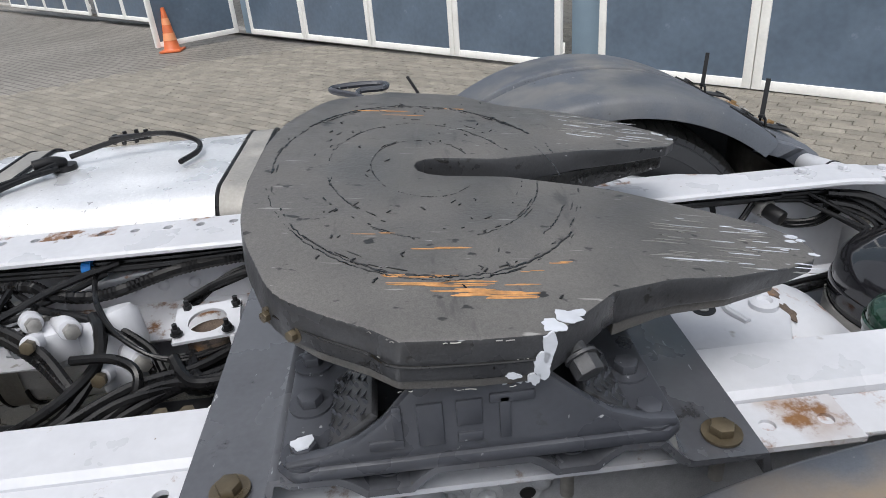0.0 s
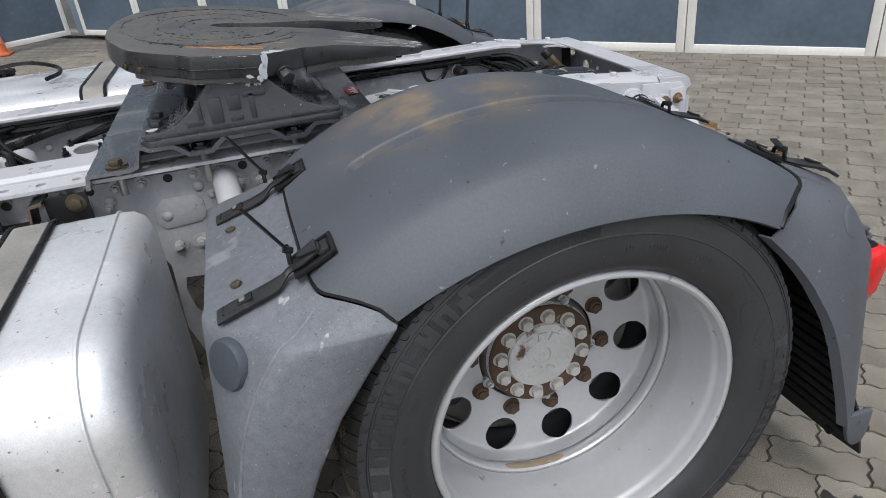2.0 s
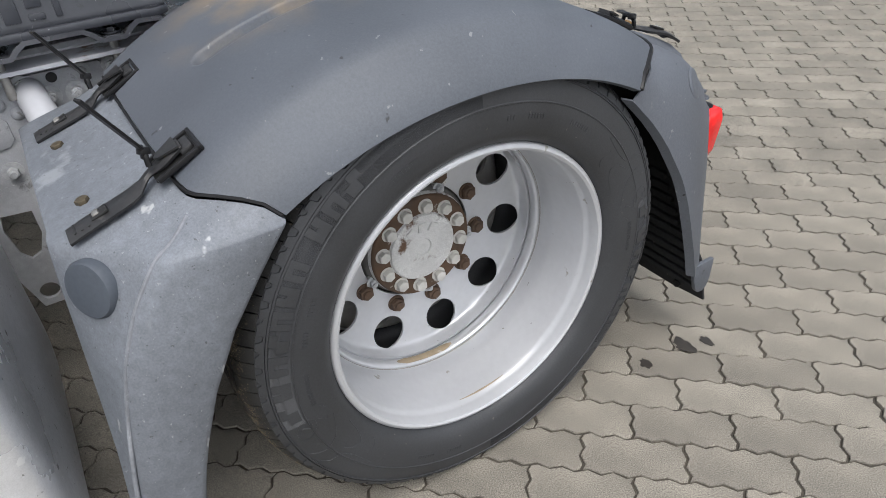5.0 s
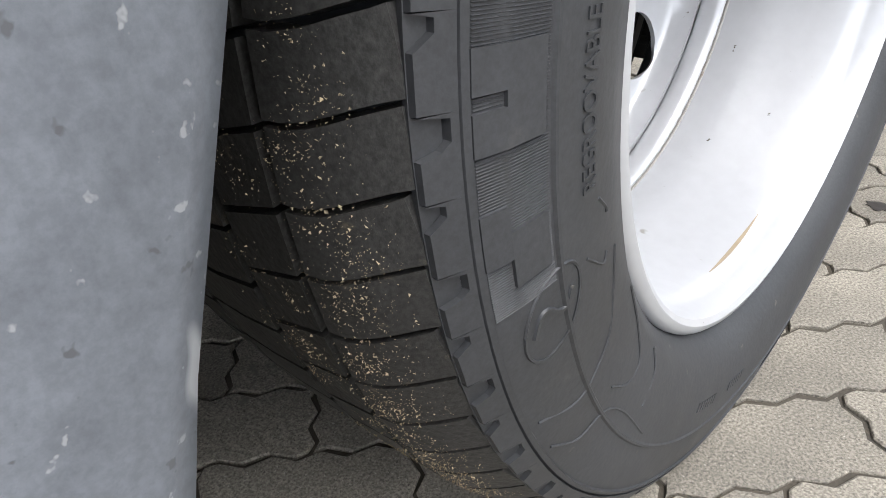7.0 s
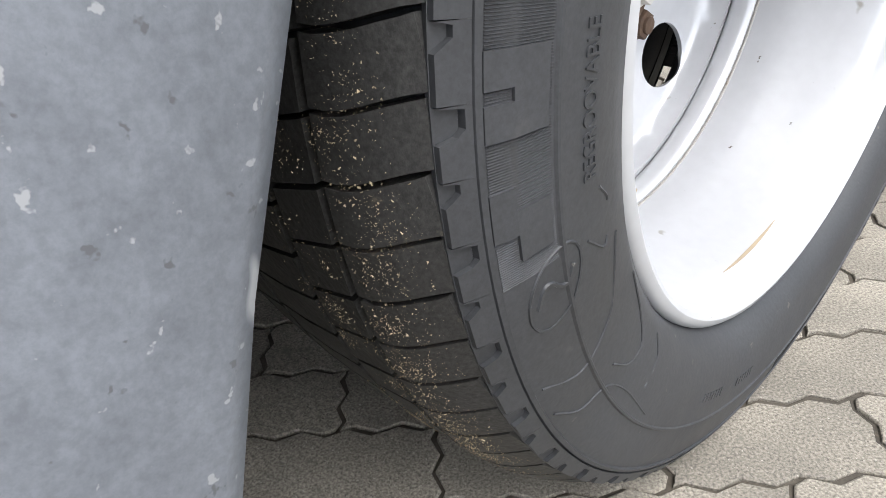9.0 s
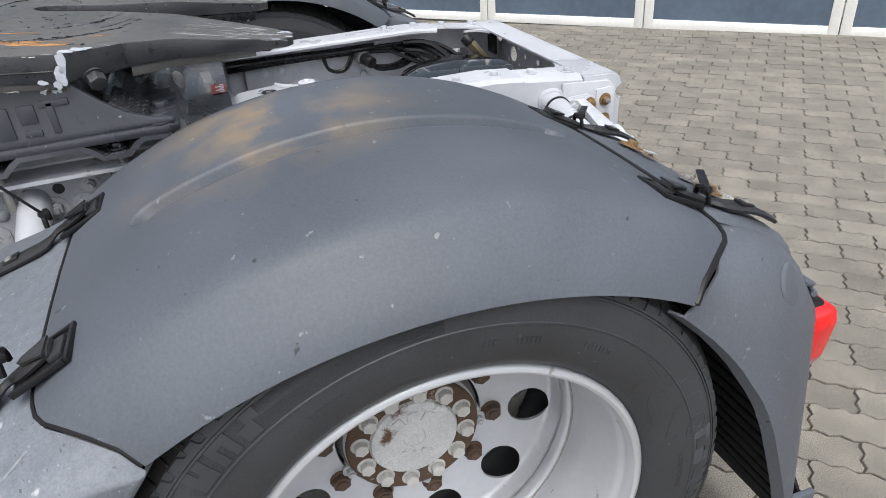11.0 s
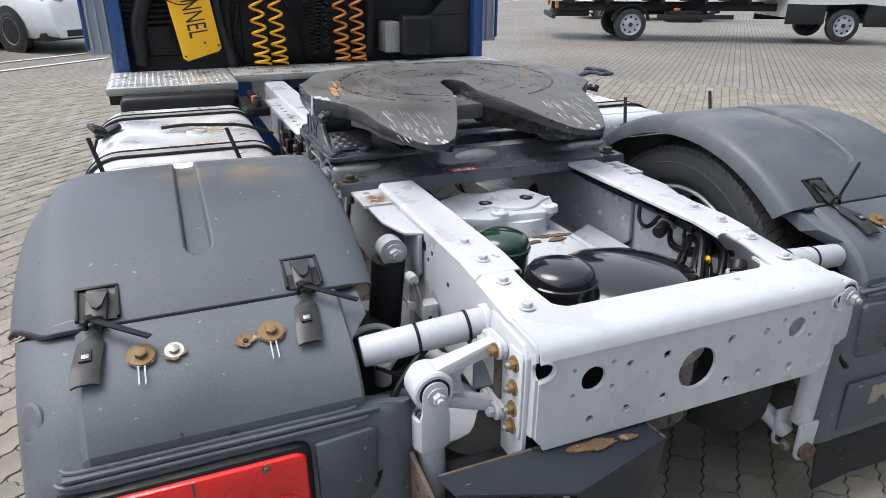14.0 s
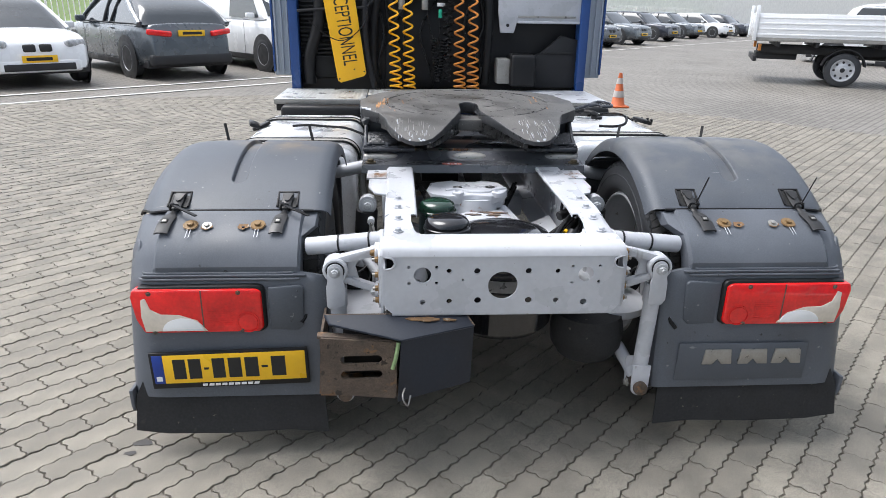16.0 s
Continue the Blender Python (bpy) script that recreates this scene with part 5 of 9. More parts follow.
            lug = part("hub_lug", obox(c, (0.022, 0.018, 0.046), (-math.degrees(an), 0, 0), 0.005), "hub", wh, "cast lug with a bolt beside the hub")
            part("lug_bolt", bolt_mesh((c[0] + d * 0.011, c[1], c[2]), (d, 0, 0), 0.0085, 0.009, 1.6, 0.006), "nutgrey", lug)
        hub = lathe([(-0.225, 0.118), (-0.219, 0.1175), (-0.215, 0.116), (-0.211, 0.1145), (-0.2075, 0.112), (-0.206, 0.076), (-0.201, 0.074), (-0.199, 0.070), (-0.201, 0.040), (-0.201, 0.020), (-0.204, 0.018), (-0.204, 0.0)], o, (d, 0, 0), 64)
        part("hub", hub, "hub", wh, "grey axle hub with flaking paint and rust")
        part("hub_flange", lathe([(-0.2110, 0.1155), (-0.2065, 0.1135), (-0.2050, 0.111), (-0.2050, 0.078), (-0.2065, 0.0765)], o, (d, 0, 0), 64), "rust_ring", wh, "hub flange with rust round its bolts")
        for k in range(12):
            an = 2 * math.pi * (k + 0.3) / 12
            part("hub_bolt", bolt_mesh((F - d * 0.207, 0.092 * math.cos(an), 0.45 + 0.092 * math.sin(an)), (d, 0, 0), 0.0125, 0.013, 1.3), "hub_bolt", wh)
        for a0 in (-0.55, 0.0, 0.55):
            part("hub_relief", obox((F - d * 0.199, 0.048 * math.sin(a0) * -d, 0.45 + 0.048 * math.cos(a0)), (0.004, 0.018, 0.020), (math.degrees(a0) * d, 0, 0), 0.001), "hub", wh)
    return wh


def fuel_tank(s, y0, y1, x0, x1, zt, zb):
    tk = node("fuel_tank", truck)
    r = 0.09
    prof = []
    for cx, cz, a0 in ((x1 - r, zt - r, 0), (x0 + r * 1.5, zt - r * 1.5, 90), (x0 + r * 1.5, zb + r * 1.5, 180), (x1 - r, zb + r, 270)):
        rr = r if cx > (x0 + x1) / 2 else r * 1.5
        for k in range(9):
            a = radians(a0 + 90 * k / 8)
            prof.append((cx + rr * math.cos(a), cz + rr * math.sin(a)))
    mx, mz = (x0 + x1) / 2, (zt + zb) / 2

    def ring(y, inset):
        return [(-s * (mx + (px - mx) * (1 - inset / (x1 - x0) * 2)), y, mz + (pz - mz) * (1 - inset / (zt - zb) * 2)) for px, pz in prof]

    rows = [ring(y0 + 0.0, 0.05), ring(y0 + 0.004, 0.028), ring(y0 + 0.014, 0.010), ring(y0 + 0.03, 0.002), ring(y0 + 0.045, 0.0)] + [ring(y0 + 0.05 + (y1 - y0 - 0.1) * k / 10, 0.0) for k in range(11)] + [ring(y1 - 0.02, 0.01), ring(y1, 0.05)]
    bm = grid(rows, close=True)
    bm.verts.ensure_lookup_table()
    nP = len(prof)
    bm.faces.new(bm.verts[:nP])
    bm.faces.new(bm.verts[-nP:])
    part("tank_body", bm, "alu", tk, "dull aluminium tank with welded end")
    part("weld_seam", sweep([(p[0], p[1], p[2]) for p in ring(y0 + 0.058, -0.0012)], 0.004, 6, 0, ribs=0.25, rib_len=0.006), "alu", tk)
    for ys in ((y0 + 0.22, y0 + 0.92) if s < 0 else (y0 + 0.24, y0 + 0.95)):
        outer = [ring(ys - 0.034, -0.004), ring(ys - 0.034, -0.007), ring(ys + 0.034, -0.007), ring(ys + 0.034, -0.004)]
        part("tank_strap", grid(outer, close=True), "strap", tk, "worn steel tank strap with rubber edges")
        for e in (-0.039, 0.039):
            part("strap_rubber", sweep(ring(ys + e, -0.006), 0.006, 8, 0), "hose", tk)
    return tk


rails()
rear_crossmember()
mudguard(-1)
mudguard(1)
for s in (-1, 1):
    wheel(s, 1.072, True)
    wheel(s, 0.738, False)
fuel_tank(-1, 0.715, 1.86, -1.205, -0.535, 0.785, 0.22)
fuel_tank(1, 0.75, 1.86, -1.24, -0.56, 0.815, 0.22)


# ---- fifth wheel ----
TP = frame_of((0, 0.56, 1.055), (1, 0, 0), (0, 1, 0.12))


def on_plate(x, y, z=0.0):
    """A point of the coupling plate; its two horns grow thinner and slope down past the crease."""
    if z < 0:
        z *= 1 - 0.62 * min(1.0, max(0.0, (-0.20 - y) / 0.36))
    return TP @ Vector((x, y, z - 0.09 * max(0.0, -0.33 - y)))


def plate_piece(poly, z0, depth, bev=0.0):
    """A flat piece that follows the plate and its sloping horns."""
    bm = prism(poly, Matrix.Translation((0, 0, z0)), depth, bev)
    if min(y for x, y in poly) < -0.34 and len(poly) > 6:
        bmesh.ops.bisect_plane(bm, geom=bm.verts[:] + bm.edges[:] + bm.faces[:], plane_co=(0, -0.33, 0), plane_no=(0, 1, 0), dist=1e-5)
    for v in bm.verts:
        v.co = on_plate(*v.co)
    return bm


def crumb(x, y, q, rnd):
    """A torn sliver of grease lying along a ring at angle q."""
    ux, uy = -math.sin(q) * 1.12, math.cos(q) * 0.72
    l = rnd.choice((0.003, 0.004, 0.006, 0.010, 0.016))
    w = rnd.uniform(0.0006, 0.0016)
    return [(x + ux * a - uy * b, y + uy * a + ux * b) for a, b in blob(0, 0, l, w, rnd.randint(0, 9999), 7)]


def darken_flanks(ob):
    """Gives the plate's steeper faces the darker casting material; the top keeps its own."""
    ob.data.materials.append(M["dark_casting"])
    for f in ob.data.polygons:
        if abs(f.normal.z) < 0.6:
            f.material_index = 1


def fifth_wheel():
    fw = node("fifth_wheel", truck)
    half = [(0.0, 0.218), (0.10, 0.216), (0.20, 0.205), (0.27, 0.189), (0.33, 0.168), (0.405, 0.135), (0.446, 0.085), (0.475, 0.034), (0.499, 0.004), (0.496, -0.075), (0.487, -0.152), (0.448, -0.194), (0.405, -0.238), (0.380, -0.308), (0.362, -0.397), (0.325, -0.487), (0.290, -0.548), (0.262, -0.566), (0.225, -0.566), (0.185, -0.535), (0.140, -0.445), (0.085, -0.310), (0.048, -0.195), (0.042, -0.175), (0.042, -0.080), (0.036, -0.056), (0.021, -0.039), (0.0, -0.034)]
    half = [(p[0], p[1]) for p in curve_pts([(x, y, 0) for x, y in half[:8]], 5)] + half[8:]
    outline = half + [(-x, y) for x, y in half[-2:0:-1]]
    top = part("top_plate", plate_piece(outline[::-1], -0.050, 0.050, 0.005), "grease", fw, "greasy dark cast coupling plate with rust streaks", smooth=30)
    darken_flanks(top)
    for s in (-1, 1):
        for a, b in (((0.188, -0.530), (0.052, -0.205)), ((0.045, -0.190), (0.045, -0.075))):
            d = Vector((b[0] - a[0], b[1] - a[1]))
            nrm = Vector((-d.y, d.x)).normalized() * -0.022
            q = [a, b, (b[0] + nrm.x, b[1] + nrm.y), (a[0] + nrm.x, a[1] + nrm.y)]
            part("throat_flange", plate_piece([(s * x, y) for x, y in q], -0.105, 0.058, 0.003), "grease_black", fw)
        part("side_lug", plate_piece([(s * x, y) for x, y in ((0.482, -0.150), (0.4925, -0.075), (0.495, 0.002), (0.471, 0.034), (0.442, 0.085), (0.400, 0.130), (0.36, 0.10), (0.36, -0.15))], -0.062, 0.034, 0.005), "grease", fw)
        part("skirt", plate_piece([(s * x, y) for x, y in ((0.398, -0.245), (0.372, -0.31), (0.354, -0.40), (0.32, -0.48), (0.30, -0.48), (0.335, -0.40), (0.352, -0.30), (0.378, -0.245))], -0.070, 0.03, 0.002), "grease", fw)
        # weld line round the lug; bright lines paint its worn edges and their highlight
        rnd = random.Random(31 + s)
        edge = [(0.475, 0.034), (0.499, 0.004), (0.496, -0.075), (0.487, -0.152)]
        part("weld_line", sweep([on_plate(s * (x + 0.0006), y, -0.029) for x, y in [(0.405, 0.135), (0.446, 0.085)] + edge], 0.0016, 6, 4), "grease_black", fw)
        for z in (-0.0035, -0.0275, -0.0595):
            for (xa, ya), (xb, yb) in zip(edge, edge[1:]):
                t = 0.0
                while t < 0.9:
                    l = rnd.uniform(0.04, 0.22)
                    if rnd.random() < 0.32:
                        pts = [on_plate(s * (xa + (xb - xa) * q + 0.0002), ya + (yb - ya) * q, z + rnd.uniform(-0.0012, 0.0012)) for q in (t, t + l * 0.5, min(t + l, 1.0))]
                        part("worn_highlight", sweep(pts, rnd.uniform(0.0003, 0.0008), 5, 2), "steel", fw)
                    t += l + rnd.uniform(0.01, 0.08)
    # grease pushed up in broken rings by the trailer plate
    rnd = random.Random(4)
    for r, a0, a1, w, lift in ((0.335, 30, 150, 0.0024, -0.0004), (0.333, 158, 330, 0.0020, -0.0004), (0.325, 60, 140, 0.0013, -0.0003), (0.34, 200, 290, 0.0012, -0.0003), (0.215, 20, 250, 0.0013, -0.0003), (0.245, 215, 345, 0.0013, -0.0003), (0.12, 60, 300, 0.0010, -0.0003), (0.30, -50, 48, 0.0012, -0.0003)):
        n = int((a1 - a0) * 0.9)
        pts = []
        for k in range(n + 1):
            a = radians(a0 + (a1 - a0) * k / n - 90)
            rr = r * (1 + rnd.uniform(-0.0045, 0.0045))
            pts.append(on_plate(rr * math.cos(a) * 1.12, -0.05 + rr * math.sin(a) * 0.72, lift + rnd.uniform(-0.0008, 0.0002)))
        pts = [p for p in pts if abs(p.x) < 0.46]
        cuts = [0]
        while cuts[-1] < len(pts) - 8:
            cuts.append(cuts[-1] + rnd.randint(6, 22))
        for c0, c1 in zip(cuts, cuts[1:]):
            if rnd.random() < 0.85 and len(pts[c0:c1 + 1]) > 2:
                part("grease_ridge", sweep(pts[c0:c1 + 1], w * rnd.uniform(0.6, 1.2), 6, 2), "grease_black", fw)
    for k in range(170):
        # torn crumbs of grease along the rings
        q, rr = rnd.uniform(0, 2 * math.pi), rnd.choice((0.335, 0.335, 0.325, 0.245, 0.215, 0.12)) * rnd.uniform(0.97, 1.03)
        x, y = rr * math.cos(q) * 1.12, -0.05 + rr * math.sin(q) * 0.72
        if abs(x) > 0.44 or (abs(x) < 0.06 and y < -0.02) or y < -0.29:
            continue
        part("grease_crumb", plate_piece(crumb(x, y, q, rnd), 0.0001, rnd.uniform(0.0004, 0.0012)), "grease_black", fw)
    for k in range(60):
        x, y = rnd.uniform(-0.42, 0.42), rnd.uniform(-0.20, 0.11)
        if abs(x) < 0.07 and y < 0:
            continue
        l = rnd.uniform(0.002, 0.007)
        part("grease_clot", sweep([TP @ Vector((x - l, y + rnd.uniform(-l, l), 0.0)), TP @ Vector((x, y, 0.0006)), TP @ Vector((x + l, y + rnd.uniform(-l, l), 0.0))], rnd.uniform(0.0008, 0.0018), 5, 2), "grease_black", fw)
    rnd = random.Random(9)
    for x, y, l, w in ((-0.405, -0.075, 0.11, 0.0065), (-0.388, -0.045, 0.09, 0.005), (-0.415, -0.10, 0.06, 0.004), (-0.37, -0.02, 0.06, 0.003), (-0.392, -0.13, 0.03, 0.003), (-0.30, -0.05, 0.06, 0.0025), (-0.26, 0.02, 0.05, 0.002), (0.33, 0.02, 0.08, 0.003), (0.30, -0.02, 0.06, 0.002), (0.36, -0.12, 0.05, 0.003), (-0.34, -0.20, 0.03, 0.0035), (-0.36, -0.15, 0.025, 0.002)):
        for k in range(5 if l > 0.055 else 2):
            part("rust_streak", plate_piece(blob(x + rnd.uniform(-1.2, 1.2) * w, y + rnd.uniform(-0.45, 0.45) * l, w * rnd.uniform(0.18, 0.5), l * rnd.uniform(0.16, 0.42), int(abs(x * 999) + abs(y * 777)) + k, 11), 0.0001 + 0.00004 * k, 0.0005), "rust_streak", fw, "bare orange rust streak")
    for s in (-1, 1):
        for k in range(60):
            x, y = s * rnd.uniform(0.19, 0.34), rnd.uniform(-0.53, -0.34)
            l = rnd.uniform(0.006, 0.03)
            part("scuff", plate_piece(blob(x, y, rnd.uniform(0.0006, 0.0018), l, k, 9), 0.0001, 0.0005), "chip" if k % 3 == 0 else "steel", fw)
        for k in range(5):
            part("chip", plate_piece(blob(s * rnd.uniform(0.22, 0.28), rnd.uniform(-0.562, -0.540), 0.005, 0.007, k + 40), 0.0001, 0.0007), "chip", fw, "chip of bare pale paint")
    # pale chipped corner by the notch
    for cx, cy, rx, ry, k in ((-0.473, -0.152, 0.014, 0.011, 1), (-0.458, -0.170, 0.013, 0.012, 2), (-0.450, -0.183, 0.007, 0.009, 3)):
        part("chip", plate_piece(blob(cx, cy, rx, ry, k), 0.0001, 0.0007), "chip", fw)
    for cy, cz, ry, rz, k in ((-0.146, -0.014, 0.008, 0.016, 5), (-0.141, -0.036, 0.010, 0.014, 6), (-0.134, -0.052, 0.006, 0.008, 7), (-0.112, -0.047, 0.008, 0.004, 8)):
        bm = prism(blob(cy, cz, ry, rz, k), frame_of((-0.4905, 0, 0), (0, 1, 0), (0, 0, 1)), 0.003)
        for v in bm.verts:
            v.co = on_plate(v.co.x - (v.co.y + 0.15) * 0.06, v.co.y, v.co.z)
        part("chip", bm, "chip", fw)
    # bolts in the side
    for x, v, z in ((-0.392, 0.142, -0.036), (-0.427, 0.110, -0.038)):
        part("side_bolt", bolt_mesh(TP @ Vector((x, v, z)), TP.to_3x3() @ Vector((-0.75, 0.66, 0)), 0.0066, 0.008), "brass", fw)
    part("adjuster_bolt", bolt_mesh(TP @ Vector((-0.462, -0.188, -0.045)), (-0.8, -0.3, -0.5), 0.016, 0.020, 1.15, 0.0, cyl(TP @ Vector((-0.40, -0.175, -0.03)), TP @ Vector((-0.462, -0.188, -0.045)), 0.011, seg=14)), "dark_casting", fw)
    # locking jaw under the throat
    part("lock_jaw", box(-0.075, 0.075, 0.36, 0.50, 0.945, 0.995, 0.008), "grease", fw)
    part("jaw_bar", cyl((-0.20, 0.43, 0.955), (0.30, 0.43, 0.955), 0.014, seg=12), "dark_casting", fw)
    part("under_rib", box(-0.34, 0.34, 0.60, 0.64, 0.985, 1.03, 0.006), "grease", fw)
    # release handle, a flat loop beyond the plate
    hp = [(0.50, 0.60, 1.000), (0.60, 0.63, 1.022), (0.660, 0.700, 1.030), (0.700, 0.705, 1.030), (0.715, 0.64, 1.030), (0.705, 0.575, 1.028), (0.66, 0.58, 1.028), (0.655, 0.64, 1.026), (0.56, 0.63, 1.012)]
    part("release_handle", sweep(hp, 0.008, 8, 5), "anthracite", fw, "looped steel release handle")
    # brackets on both sides
    for s in (-1, 1):
        br_ = node("bearing_bracket", fw)
        F = frame_of((s * 0.458, 0, 0), (0, 1, 0), (0, 0, 1))
        face = [(0.268, 0.884), (0.704, 0.884), (0.704, 0.898), (0.66, 0.902), (0.625, 0.914), (0.595, 0.936), (0.572, 0.962), (0.552, 0.985), (0.545, 0.998), (0.425, 0.990), (0.408, 0.972), (0.380, 0.945), (0.345, 0.918), (0.305, 0.902), (0.268, 0.897)]
        part("face", prism(face, F, 0.016 * s, 0.005), "anthracite", br_)
        part("foot", prism([(s * 0.250, 0.262), (s * 0.466, 0.262), (s * 0.479, 0.280), (s * 0.479, 0.695), (s * 0.466, 0.715), (s * 0.250, 0.715)], Matrix.Translation((0, 0, 0.868)), 0.018, 0.005), "anthracite", br_)
        part("block", box(min(s * 0.30, s * 0.459), max(s * 0.30, s * 0.459), 0.435, 0.535, 0.885, 0.985, 0.008), "anthracite", br_)
        for y, tl in ((0.628, -40), (0.345, 38)):
            part("textured_pad", obox((s * 0.395, y, 0.912), (0.125, 0.072, 0.012), (tl, 0, 0), 0.004), "dark_casting", br_, "greasy rough cast pad")
            for i_ in range(8):
                for j_ in range(5):
                    part("emboss", obox(Matrix.Rotation(radians(tl), 3, "X") @ Vector(((i_ - 3.5) * 0.0145 * s, (j_ - 2) * 0.0135 + 0.003 * (i_ % 2), 0.0068)) + Vector((s * 0.395, y, 0.912)), (0.0100, 0.0040, 0.0016), (tl, 0, 28 * (-1) ** (i_ + j_)), 0.0), "anthracite", br_)
        for k, (y0, y1, z0, z1) in enumerate(((0.610, 0.572, 0.902, 0.914), (0.582, 0.572, 0.914, 0.958), (0.556, 0.528, 0.902, 0.958), (0.514, 0.486, 0.902, 0.914), (0.514, 0.486, 0.925, 0.958), (0.468, 0.456, 0.902, 0.958), (0.478, 0.430, 0.950, 0.962))):
            part("cast_relief", prism([(y1, z0), (y0, z0), (y0, z1), (y1, z1)], Matrix.Translation((s * 0.0150, 0, 0)) @ F, 0.0045 * s, 0.0015), "anthracite", br_)
        for k in range(9):
            part("paint_chip", prism(blob(0.43 + 0.008 * (k % 5), 0.975 + 0.006 * (k // 5), 0.005, 0.004, k), Matrix.Translation((s * 0.0155, 0, 0)) @ F, 0.0012 * s), "chip" if k % 3 else "rusty", br_)
        for x, y in ((0.451, 0.685), (0.366, 0.686), (0.281, 0.690), (0.451, 0.294), (0.369, 0.294)):
            part("foot_bolt", bolt_mesh((s * x, y, 0.886), (0, 0, 1), 0.0155, 0.013, 1.75), "anthracite", br_)
    part("paint_chip", prism(blob(-0.451, 0.685, 0.011, 0.012, 3), Matrix.Translation((0, 0, 0.9025)), 0.0012), "chip", fw, "white paint chip on a bolt head")
    # pressed mounting plate
    prof = [(0.155, 0.8), (0.162, 0.829), (0.248, 0.829), (0.262, 0.837), (0.285, 0.864), (0.33, 0.866), (0.345, 0.856), (0.36, 0.842), (0.405, 0.842), (0.42, 0.856), (0.435, 0.866), (0.54, 0.866), (0.555, 0.856), (0.57, 0.842), (0.62, 0.842), (0.635, 0.856), (0.65, 0.866), (0.700, 0.866), (0.712, 0.874), (0.722, 0.874), (0.735, 0.834), (0.75, 0.829), (0.838, 0.829), (0.845, 0.80)]
    part("mounting_plate", grid([[(x, y, z) for y, z in prof] for x in (-0.478, -0.47, 0.47, 0.478)]), "plate_paint", fw, "dark pressed steel mounting plate", thick=0.010)
    for s in (-1, 1):
        for y in (0.781, 0.199):
            part("plate_bolt", bolt_mesh((s * 0.442, y, 0.835), (0, 0, 1), 0.015, 0.012, 1.6), "brass", fw, "yellow zinc bolt")
            part("bolt_end", cyl((s * 0.442, y, 0.83), (s * 0.442, y, 0.765), 0.009, seg=12), "steel", fw)
        for y in (0.595, 0.382):
            part("plate_bolt", bolt_mesh((s * 0.442, y, 0.848), (0, 0, 1), 0.013, 0.008, 1.5), "anthracite", fw)
            part("bolt_end", cyl((s * 0.43, y, 0.83), (s * 0.43, y, 0.755), 0.009, seg=12), "steel", fw)
    # bright steel ovals paint the sky's reflection in three pressed dents
    for x in (-0.40, -0.01, 0.40):
        part("dent_glint", lathe([(0.0, 0.075), (0.004, 0.06), (0.006, 0.0)], (0, 0, 0), (0, 0, 1), 28), "steel", fw).matrix_local = Matrix.Translation((x, 0.268, 0.851)) @ Matrix.Rotation(radians(48), 4, "X") @ Matrix.Diagonal((1, 0.26, 1, 1))
    st = part("warning_sticker", prism([(-0.135, 0.163), (-0.052, 0.163), (-0.052, 0.198), (-0.135, 0.198)], Matrix.Translation((0, 0, 0.8345)), 0.0006), "sticker", fw, "red and white warning sticker")
    for k in range(5):
        part("sticker_bar", prism([(-0.128 + 0.015 * k, 0.168), (-0.118 + 0.015 * k, 0.168), (-0.118 + 0.015 * k, 0.178 + 0.010 * (k % 2)), (-0.128 + 0.015 * k, 0.178 + 0.010 * (k % 2))], Matrix.Translation((0, 0, 0.8352)), 0.0004), "letterwhite", fw)


fifth_wheel()


